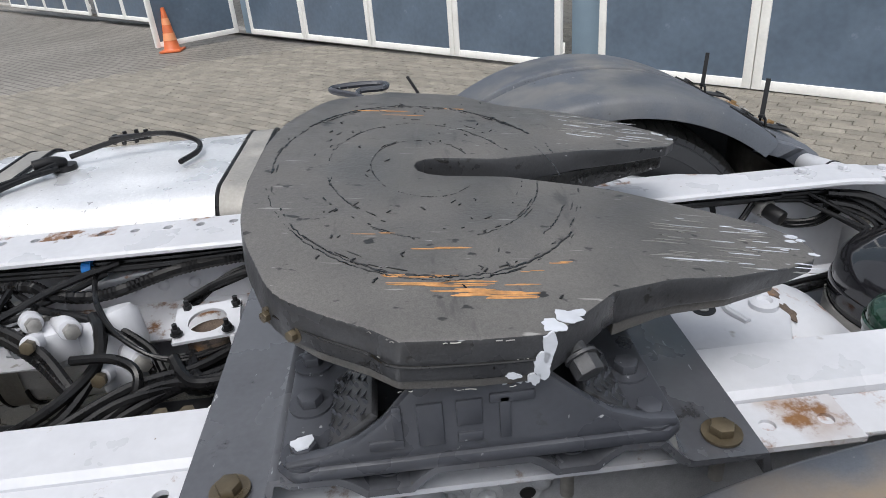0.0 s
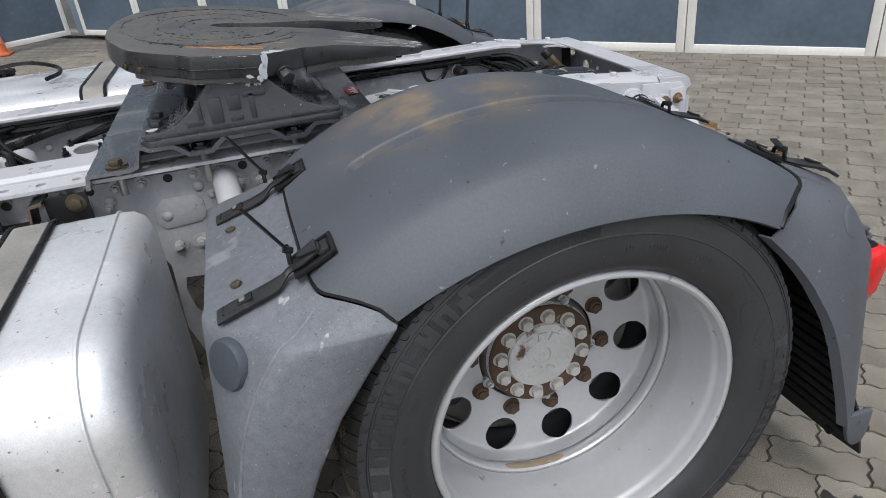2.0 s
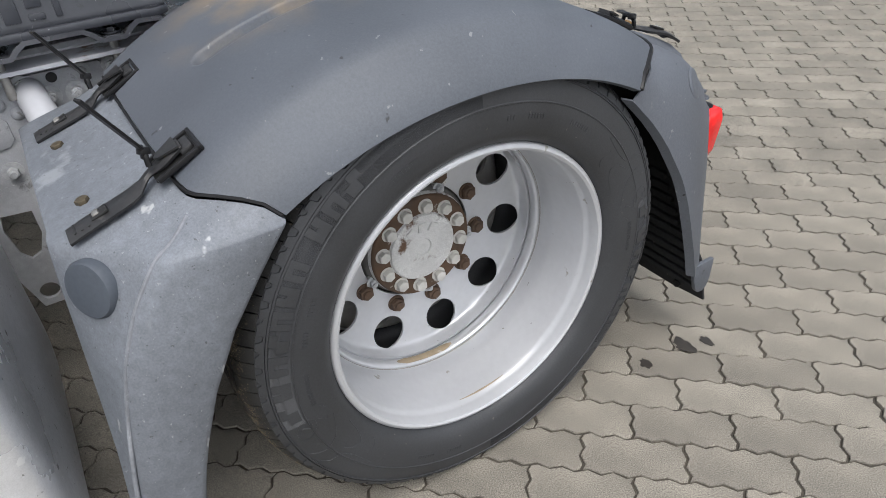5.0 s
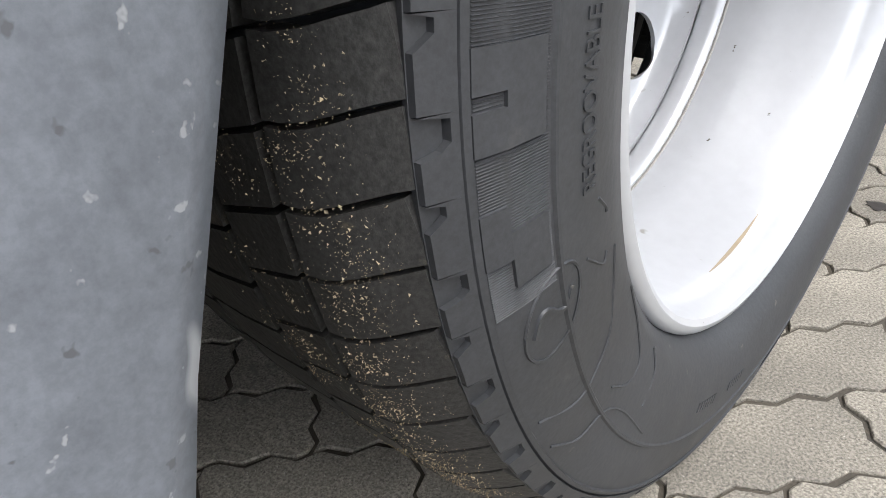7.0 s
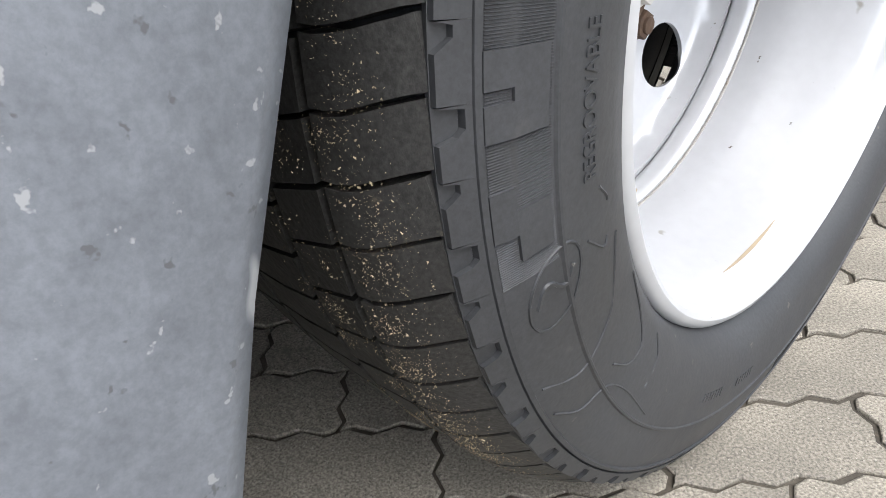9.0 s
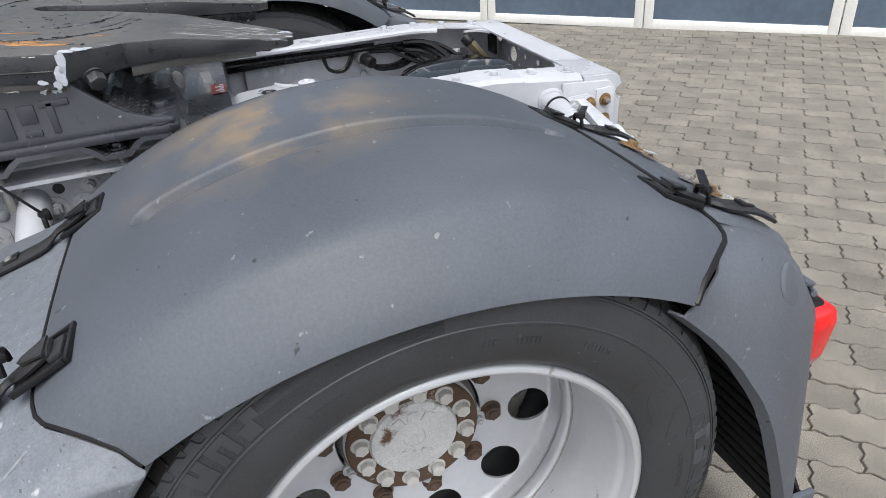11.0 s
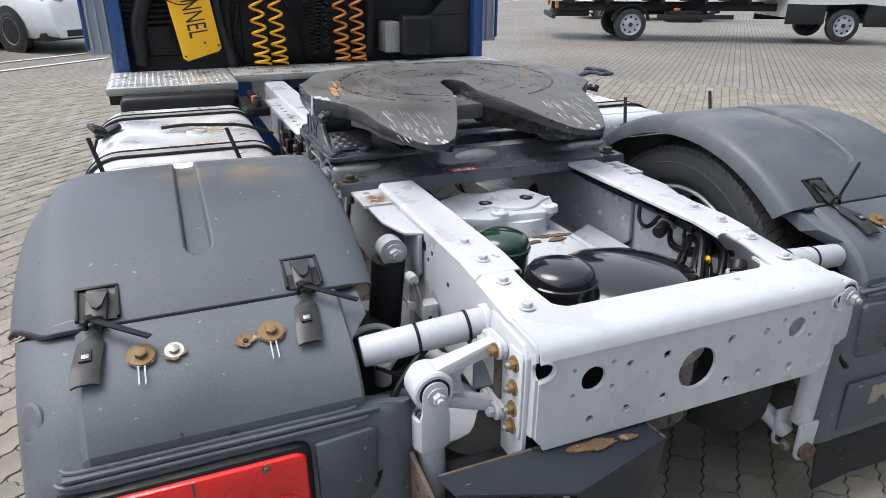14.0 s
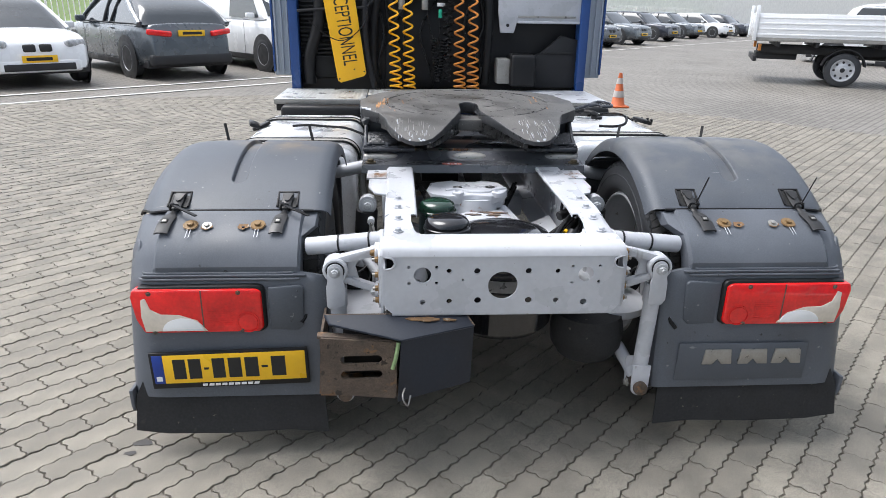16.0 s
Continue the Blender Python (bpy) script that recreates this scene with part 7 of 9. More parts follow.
    part("level_valve", box(min(s * 0.374, s * 0.412), max(s * 0.374, s * 0.412), -0.318, -0.280, 0.625, 0.672, 0.006), "nutgrey", axle, "levelling valve on the rail")
    part("valve_pipe", sweep([(s * 0.400, -0.30, 0.63), (s * 0.42, -0.31, 0.57), (s * 0.47, -0.34, 0.54), (s * 0.54, -0.38, 0.55)], 0.006, 8, 5), "hose", axle)
    part("valve_pipe", sweep([(s * 0.395, -0.315, 0.64), (s * 0.44, -0.36, 0.58), (s * 0.50, -0.40, 0.56), (s * 0.56, -0.42, 0.60)], 0.005, 8, 5), "hose", axle)

# white casting over the axle with its screw bosses
castg = node("link_casting", truck)
oc = [(-0.150, 0.120), (-0.170, 0.00), (-0.150, -0.055), (-0.085, -0.090), (-0.045, -0.082), (0.0, -0.070), (0.045, -0.082), (0.075, -0.085), (0.125, -0.040), (0.150, 0.020), (0.125, 0.125), (0.06, 0.165), (0.03, 0.140), (-0.03, 0.140), (-0.06, 0.165)]
part("casting_body", prism(oc, Matrix.Translation((-0.030, 0.01, 0.728)) @ Matrix.Diagonal((1.06, 1, 1, 1)), 0.036, 0.005), "white", castg, "white painted cast link bracket")
part("casting_base", prism([(x * 0.86, y * 0.86) for x, y in oc], Matrix.Translation((-0.01, 0.01, 0.700)), 0.030, 0.006), "white", castg)
for x, y in ((0.058, 0.056), (-0.078, 0.053)):
    part("screw_hole", lathe([(0.764, 0.020), (0.7655, 0.0205), (0.7655, 0.014), (0.765, 0.0)], (x, y, 0), (0, 0, 1), 24), "black", castg)
    part("star_screw", cyl((x, y, 0.76), (x, y, 0.7665), 0.009, seg=8), "steel", castg)
for x, y in ((0.075, -0.050), (-0.085, -0.050)):
    part("screw_boss", lathe([(0.755, 0.026), (0.772, 0.024), (0.774, 0.021), (0.776, 0.014), (0.770, 0.010), (0.770, 0.0)], (x, y, 0), (0, 0, 1), 24), "white", castg)
part("raised_rib", sweep([(-0.13, 0.00, 0.764), (-0.08, 0.015, 0.766), (-0.03, -0.03, 0.766), (0.03, -0.03, 0.766), (0.08, 0.01, 0.766), (0.12, 0.03, 0.764)], 0.007, 8, 4), "white", castg)
for s in (-1, 1):
    part("inner_bracket", prism([(0.10, 0.79), (0.10, 0.60), (-0.02, 0.585), (-0.075, 0.63), (-0.065, 0.79)], frame_of((s * 0.348, 0, 0), (0, 1, 0), (0, 0, 1)), 0.012 * s, 0.002), "chassis_grey", castg)
    part("link_arm", sweep([(s * 0.27, -0.60, 0.60), (s * 0.20, -0.30, 0.62), (s * 0.10, 0.0, 0.68)], 0.028, 12, 5), "white", castg)
    for y, z in ((0.04, 0.773), (-0.01, 0.775), (-0.05, 0.727), (0.08, 0.70)):
        part("bracket_rivet", bolt_mesh((s * 0.347, y, z - 0.03), (-s, 0, 0), 0.009, 0.006, 1.3), "white", castg)


# ---- wiring and valves ----
def hose_set(parent, name, r, pts, spread=0.0, count=1, material="hose", ribs=0.0, seed=1):
    rnd = random.Random(seed)
    for k in range(count):
        o = Vector((rnd.uniform(-1, 1), rnd.uniform(-1, 1), rnd.uniform(-1, 1))) * spread
        q = [Vector(p) + o + Vector((rnd.uniform(-1, 1), rnd.uniform(-1, 1), rnd.uniform(-1, 1))) * spread * 0.6 for p in pts]
        part(name, sweep(q, r, 8, 6, ribs=ribs, rib_len=0.009), material, parent)


loom = node("wiring_loom", truck)
hose_set(loom, "corrugated_hose", 0.014, [(0.30, 2.0, 0.74), (0.30, 1.7, 0.76), (0.285, 1.50, 0.765), (0.26, 1.36, 0.775), (0.225, 1.29, 0.765), (0.245, 1.20, 0.745), (0.285, 1.04, 0.770), (0.300, 0.85, 0.78), (0.300, 0.6, 0.785)], 0.0, 1, ribs=0.14)
hose_set(loom, "cable", 0.007, [(0.315, 2.0, 0.785), (0.312, 1.5, 0.785), (0.300, 1.1, 0.782), (0.305, 0.7, 0.785), (0.315, 0.1, 0.785), (0.318, -0.3, 0.780)], 0.010, 3, seed=3)
part("blue_tape", cyl((0.303, 1.235, 0.784), (0.303, 1.255, 0.784), 0.017, seg=14), mat("blue tape", (0.02, 0.20, 0.60), 0.5, bump=0.02), loom, "blue tape mark")
hose_set(loom, "cable", 0.007, [(-0.20, 2.0, 0.66), (-0.10, 1.75, 0.70), (0.02, 1.55, 0.735), (0.13, 1.42, 0.75), (0.24, 1.40, 0.755)], 0.030, 4, seed=5)
hose_set(loom, "cable", 0.008, [(-0.22, 1.9, 0.64), (-0.05, 1.6, 0.72), (0.10, 1.45, 0.745), (0.20, 1.30, 0.75), (0.27, 1.2, 0.77)], 0.03, 2, seed=6)
hose_set(loom, "air_hose", 0.009, [(0.02, 1.18, 0.730), (0.0, 1.10, 0.735), (-0.03, 1.05, 0.715), (-0.06, 1.08, 0.670), (-0.10, 1.22, 0.640), (-0.16, 1.50, 0.620)], 0.006, 1, seed=33)
# pale inner bracket ahead of the axle: arched flange, plate and dusty ledge
inner = node("inner_bracket_plate", truck)
arch = [(1.46, 0.690), (1.36, 0.712), (1.24, 0.742), (1.12, 0.760), (1.00, 0.766), (0.88, 0.764)]
arch = [(p.x, p.y) for p in curve_pts([(y, z, 0) for y, z in arch], 4)]
part("arched_flange", grid([[(x, y, z) for y, z in arch] for x in (0.300, 0.356)]), "white_rust", inner, "pale arched flange with dirt on it", thick=0.006)
part("back_plate", prism([(1.46, 0.620), (0.88, 0.620)] + [(y, z - 0.004) for y, z in arch[::-1]], frame_of((0.350, 0, 0), (0, 1, 0), (0, 0, 1)), 0.006, 0.0), "white", inner)
part("dusty_ledge", obox((0.290, 1.16, 0.640), (0.130, 0.56, 0.008), (0, -10, 0), 0.002), "ledge", inner, "ledge with sand and flaking rust")
for y in (0.98, 1.05, 1.12, 1.19):
    part("rivet", lathe([(0, 0.014), (0.004, 0.013), (0.008, 0.008), (0.010, 0.0)], (0.350, y, 0.700), (-1, 0, 0), 16), "white", inner)
hose_set(loom, "cable", 0.0045, [(0.29, 1.22, 0.775), (0.16, 1.18, 0.765), (0.07, 1.10, 0.735), (0.03, 1.00, 0.700), (0.10, 0.88, 0.690)], 0.012, 2, seed=34)
hose_set(loom, "corrugated_hose", 0.013, [(0.02, 1.62, 0.74), (0.10, 1.50, 0.765), (0.13, 1.38, 0.76), (0.09, 1.27, 0.72), (0.02, 1.20, 0.68)], 0.01, 2, ribs=0.14, seed=8)
hose_set(loom, "air_hose", 0.011, [(0.14, 1.18, 0.745), (0.09, 1.15, 0.74), (0.03, 1.16, 0.70), (-0.04, 1.22, 0.66), (-0.10, 1.36, 0.62), (-0.15, 1.55, 0.60)], 0.012, 2, seed=11)
hose_set(loom, "air_hose", 0.010, [(-0.22, 1.30, 0.66), (-0.12, 1.18, 0.665), (-0.04, 1.06, 0.69), (0.02, 0.96, 0.70), (0.06, 0.90, 0.68)], 0.025, 5, seed=12)
hose_set(loom, "air_hose", 0.008, [(0.18, 1.30, 0.76), (0.14, 1.18, 0.74), (0.10, 1.09, 0.70), (0.06, 1.06, 0.66)], 0.01, 2, seed=13)
hose_set(loom, "corrugated_hose", 0.012, [(0.04, 1.00, 0.70), (-0.01, 0.975, 0.69), (-0.02, 0.93, 0.685), (0.0, 0.86, 0.69), (0.02, 0.70, 0.70)], 0.018, 5, ribs=0.14, seed=14)
hose_set(loom, "air_hose", 0.008, [(0.20, 1.02, 0.72), (0.25, 0.94, 0.745), (0.28, 0.80, 0.76), (0.28, 0.6, 0.76)], 0.012, 3, seed=15)
hose_set(loom, "cable", 0.007, [(0.245, 1.40, 0.755), (0.16, 1.33, 0.745), (0.13, 1.55, 0.735), (0.22, 1.66, 0.75)], 0.02, 3, seed=16)
# rear loom along the right rail
hose_set(loom, "cable", 0.006, [(0.320, 0.15, 0.782), (0.322, -0.10, 0.780), (0.322, -0.28, 0.772), (0.315, -0.40, 0.765), (0.285, -0.50, 0.755), (0.235, -0.57, 0.715), (0.215, -0.62, 0.64)], 0.010, 5, seed=17)
hose_set(loom, "corrugated_hose", 0.010, [(0.315, -0.40, 0.768), (0.275, -0.455, 0.765), (0.228, -0.505, 0.735), (0.205, -0.555, 0.68), (0.215, -0.60, 0.58)], 0.016, 5, ribs=0.14, seed=18)
hose_set(loom, "cable", 0.005, [(0.322, -0.14, 0.775), (0.312, -0.155, 0.735), (0.308, -0.20, 0.728), (0.318, -0.235, 0.770)], 0.006, 2, seed=19)
hose_set(loom, "cable", 0.006, [(0.322, -0.27, 0.770), (0.300, -0.30, 0.722), (0.285, -0.36, 0.715), (0.295, -0.42, 0.735), (0.310, -0.50, 0.760)], 0.008, 3, seed=20)
hose_set(loom, "cable", 0.005, [(0.32, -0.36, 0.765), (0.27, -0.41, 0.742), (0.225, -0.45, 0.728), (0.205, -0.47, 0.700), (0.24, -0.50, 0.690), (0.30, -0.53, 0.72)], 0.012, 4, seed=27)
part("tape_mark", cyl((0.250, -0.490, 0.755), (0.243, -0.500, 0.750), 0.008, seg=14), "yellow", loom, "yellow tape round a cable")
for dx, dy, z, r_ in ((0.262, -0.555, 0.735, 0.016), (0.300, -0.575, 0.725, 0.014), (0.245, -0.600, 0.700, 0.015)):
    part("air_fitting", cyl((dx, dy, z - 0.045), (dx, dy, z), r_, seg=16, bev=0.002), "steel", loom)
    part("air_fitting_nut", cyl((dx, dy, z), (dx, dy, z + 0.014), r_ * 0.72, seg=6, bev=0.001), "nutgrey", loom)
hose_set(loom, "cable", 0.006, [(0.20, 0.25, 0.72), (0.10, -0.05, 0.66), (0.16, -0.30, 0.64), (0.22, -0.42, 0.62)], 0.014, 4, seed=21)
hose_set(loom, "cable", 0.006, [(-0.24, 0.10, 0.76), (-0.20, -0.05, 0.74), (-0.18, -0.12, 0.70), (-0.20, -0.2, 0.62)], 0.016, 5, seed=22)
part("plug", cyl((0.312, -0.265, 0.752), (0.272, -0.285, 0.742), 0.018, seg=16, bev=0.004), "black", loom)
part("plug_collar", cyl((0.335, -0.258, 0.757), (0.308, -0.268, 0.751), 0.024, seg=18, bev=0.003), "steel", loom)
part("coupling", cyl((0.235, -0.60, 0.765), (0.205, -0.635, 0.715), 0.016, seg=6, bev=0.002), "brass", loom)
part("coupling_cap", cyl((0.25, -0.585, 0.785), (0.235, -0.60, 0.765), 0.018, seg=14, bev=0.003), "black", loom)
for s in (-1, 1):
    for y, z in ((-0.528, 0.760), (-0.572, 0.757), (-0.617, 0.757), (-0.545, 0.715)):
        part("rail_nut", bolt_mesh((s * 0.3605, y, z - 0.05), (-s, 0, 0), 0.012, 0.009, 1.5, 0.004), "steel", loom)


def valve_block(x, y, z, k):
    v = node("brake_valve", truck)
    part("block", obox((x, y, z), (0.075, 0.085, 0.07), (0, 0, 20 * k), 0.010), "white", v, "overpainted white valve body")
    part("port", cyl((x + 0.02, y, z + 0.03), (x - 0.055, y - 0.055, z + 0.05), 0.021, seg=20, bev=0.003), "white", v)
    part("port", cyl((x, y + 0.03, z + 0.01), (x - 0.07, y + 0.02, z + 0.035), 0.019, seg=20, bev=0.003), "white", v)
    part("port_nut", cyl((x - 0.055, y - 0.055, z + 0.05), (x - 0.075, y - 0.07, z + 0.055), 0.015, seg=6, bev=0.002), "steel", v)
    part("port_nut", cyl((x - 0.07, y + 0.02, z + 0.035), (x - 0.09, y + 0.015, z + 0.04), 0.014, seg=6, bev=0.002), "brass", v)
    for dx, dy in ((-0.02, -0.03), (0.025, 0.03), (-0.02, 0.03)):
        part("valve_screw", bolt_mesh((x + dx, y + dy, z + 0.036), (0, 0, 1), 0.007, 0.006), "steel", v)


valve_block(0.16, 1.27, 0.70, 1)
valve_block(0.20, 1.36, 0.70, 2)
valve_block(0.10, 1.13, 0.65, 0)
valve_block(-0.05, 1.42, 0.60, 1)
can = node("small_reservoir", truck)
part("can", lathe([(-0.05, 0.0), (-0.05, 0.055), (-0.03, 0.062), (0.035, 0.062), (0.05, 0.05), (0.055, 0.0)], (0.165, 1.17, 0.695), (0.3, 0.2, 1), 28), "white", can, "white overpainted round reservoir")
holder = node("valve_holder", truck)
part("holder_plate", plate([(-0.055, -0.062), (0.055, -0.062), (0.055, 0.062), (-0.055, 0.062)], [circle2(0, 0, 0.037, 28)], 0.006, pose(0.105, 0.955, 0.735, 0, -6, 8)), "white", holder, "white bracket plate with a round hole")
part("holder_leg", box(0.05, 0.16, 0.895, 0.905, 0.64, 0.733, 0.003), "white", holder)
part("holder_inside", cyl((0.105, 0.955, 0.64), (0.105, 0.955, 0.712), 0.048, seg=24), "rusty", holder)
for dx, dy in ((-0.042, -0.048), (0.042, -0.048), (-0.042, 0.048), (0.042, 0.048)):
    part("holder_stud", bolt_mesh((0.105 + dx, 0.955 + dy, 0.742), (0, 0, 1), 0.009, 0.010, 1.3, 0.012), "black", holder)
fit_ = node("air_fittings", truck)
for k, y in enumerate((1.0, 0.955, 0.905)):
    part("fitting", cyl((-0.10, y, 0.63), (-0.10, y, 0.675), 0.019, seg=16, bev=0.003), "strap", fit_)
    part("fitting_nut", cyl((-0.10, y, 0.675), (-0.10, y, 0.692), 0.014, seg=6, bev=0.002), "brass" if k < 2 else "letterwhite", fit_)
part("distributor", box(-0.20, 0.0, 0.86, 1.06, 0.58, 0.64, 0.008), "black", fit_)
# black discs paint the dark of open holes in the left rail
for y, z, r in ((-0.213, 0.776, 0.012), (-0.262, 0.775, 0.006), (-0.359, 0.737, 0.006), (-0.238, 0.750, 0.005)):
    part("rail_hole_disc", lathe([(0.0, r), (0.0012, r), (0.0012, 0.0)], (-0.3695, y, z), (-1, 0, 0), 20), "ink", loom)
part("rail_wide_hole", lathe([(0.0, 0.036), (0.003, 0.034), (0.0005, 0.028), (0.0005, 0.0)], (-0.3695, -0.485, 0.683), (-1, 0, 0), 32), "ink", loom)
# crossmembers and inside floor between the rails
for y, z in ((1.62, 0.66), (2.4, 0.70), (0.50, 0.62)):
    cmx = node("crossmember", truck)
    part("cross_channel", box(-0.270, 0.270, y - 0.06, y + 0.06, z - 0.10, z, 0.008), "white", cmx, "white chassis crossmember")
part("gearbox", box(-0.22, 0.22, 1.55, 2.6, 0.30, 0.62, 0.04, 3), "cabdark", truck, "dark grimy gearbox housing")

# ---- outside of the left rail: casting, nuts, tank bracket ----
for s in (-1, 1):
    rc = node("axle_carrier", truck)
    pl = [(0.895, 0.785), (0.420, 0.785), (0.400, 0.740), (0.470, 0.610), (0.560, 0.565), (0.625, 0.540), (0.640, 0.330), (0.665, 0.255), (0.715, 0.255), (0.745, 0.36), (0.740, 0.545), (0.775, 0.630), (0.905, 0.640)]
    holes = [[(0.655, 0.500), (0.715, 0.505), (0.722, 0.470), (0.712, 0.405), (0.695, 0.385), (0.672, 0.395), (0.655, 0.44)], circle2(0.692, 0.292, 0.022, 18)]
    part("carrier_plate", plate(pl, holes, 0.012 * s, frame_of((s * 0.386, 0, 0), (0, 1, 0), (0, 0, 1))), "chassis_grey", rc, "grey white cast carrier plate bolted to the rail")
    part("raised_field", prism([(0.625, 0.665), (0.64, 0.650), (0.725, 0.645), (0.742, 0.665), (0.742, 0.700), (0.72, 0.722), (0.64, 0.722), (0.625, 0.705)], frame_of((s * 0.397, 0, 0), (0, 1, 0), (0, 0, 1)), 0.005 * s, 0.002), "chassis_grey", rc)
    for y, z in ((0.876, 0.744), (0.878, 0.691), (0.706, 0.600), (0.654, 0.598), (0.530, 0.735), (0.528, 0.691), (0.531, 0.639), (0.480, 0.734), (0.481, 0.688), (0.483, 0.640)):
        part("carrier_nut", bolt_mesh((s * 0.398, y, z), (s, 0, 0), 0.0125, 0.012, 1.75, 0.013), "nutgrey", rc)
    for y, z in ((0.628, 0.740), (0.827, 0.739), (0.715, 0.678), (0.407, 0.747), (0.60, 0.715)):
        part("carrier_rivet", lathe([(0, 0.014), (0.004, 0.013), (0.009, 0.008), (0.011, 0.0)], (s * 0.398, y, z), (s, 0, 0), 16), "chassis_grey", rc)
    for k in range(7):
        part("cast_mark", box(min(s * 0.398, s * 0.3995), max(s * 0.398, s * 0.3995), 0.735 - 0.015 * k, 0.743 - 0.015 * k, 0.556, 0.568, 0.0), "chassis_grey", rc)
    tb = node("tank_bracket", truck)
    for y in (0.90, 1.085):
        part("bracket_plate", box(min(s * 0.455, s * 0.462), max(s * 0.455, s * 0.462), y - 0.045, y + 0.045, 0.56, 0.795, 0.003), "black", tb)
        part("bracket_bolt", bolt_mesh((s * 0.466, y + 0.02 * (1 if y > 1 else -1), 0.775), (s, 0, 0), 0.014, 0.011, 1.5), "brass", tb)
    bow = [(0.455, 1.105, 0.792), (0.455, 1.075, 0.788), (0.46, 1.068, 0.735), (0.46, 0.975, 0.735), (0.455, 0.968, 0.788), (0.455, 0.940, 0.793)]
    part("bracket_bow", grid([[(s * x, y, z) for _, y, z in bow] for x in (0.425, 0.458, 0.4845)]), "black", tb, "black bent bracket strip", thick=0.006, smooth=20)
    part("rusty_edge", grid([[(s * x, y, z) for _, y, z in bow] for x in (0.485, 0.492)]), "rusty", tb, "rusty bare edge of the bracket", thick=0.007, smooth=20)
    part("dark_upright", box(min(s * 0.456, s * 0.464), max(s * 0.456, s * 0.464), 1.23, 1.32, 0.55, 0.80, 0.003), "black", tb)

# ---- cab rear, deck and hoses ----
def text_mesh(body, name, material, parent, m, width, height, depth=0.0006, label=""):
    """Flat lettering in the built-in font, fitted to width and height, in the plane of m."""
    cu = bpy.data.curves.new(name, "FONT")
    cu.body, cu.align_x, cu.align_y = body, "CENTER", "CENTER"
    tmp = bpy.data.objects.new(name, cu)
    me = bpy.data.meshes.new_from_object(tmp)
    bpy.data.objects.remove(tmp)
    bm = bmesh.new()
    bm.from_mesh(me)
    bpy.data.meshes.remove(me)
    xs, ys = [v.co.x for v in bm.verts], [v.co.y for v in bm.verts]
    sx, sy = width / (max(xs) - min(xs)), height / (max(ys) - min(ys))
    bmesh.ops.transform(bm, verts=bm.verts, matrix=Matrix.Diagonal((sx, sy, 1, 1)) @ Matrix.Translation((-(max(xs) + min(xs)) / 2, -(max(ys) + min(ys)) / 2, 0)))
    geo = bmesh.ops.extrude_face_region(bm, geom=bm.faces[:])
    bmesh.ops.translate(bm, vec=(0, 0, depth), verts=[v for v in geo["geom"] if isinstance(v, bmesh.types.BMVert)])
    bmesh.ops.transform(bm, verts=bm.verts, matrix=m)
    return part(name, bm, material, parent, label)


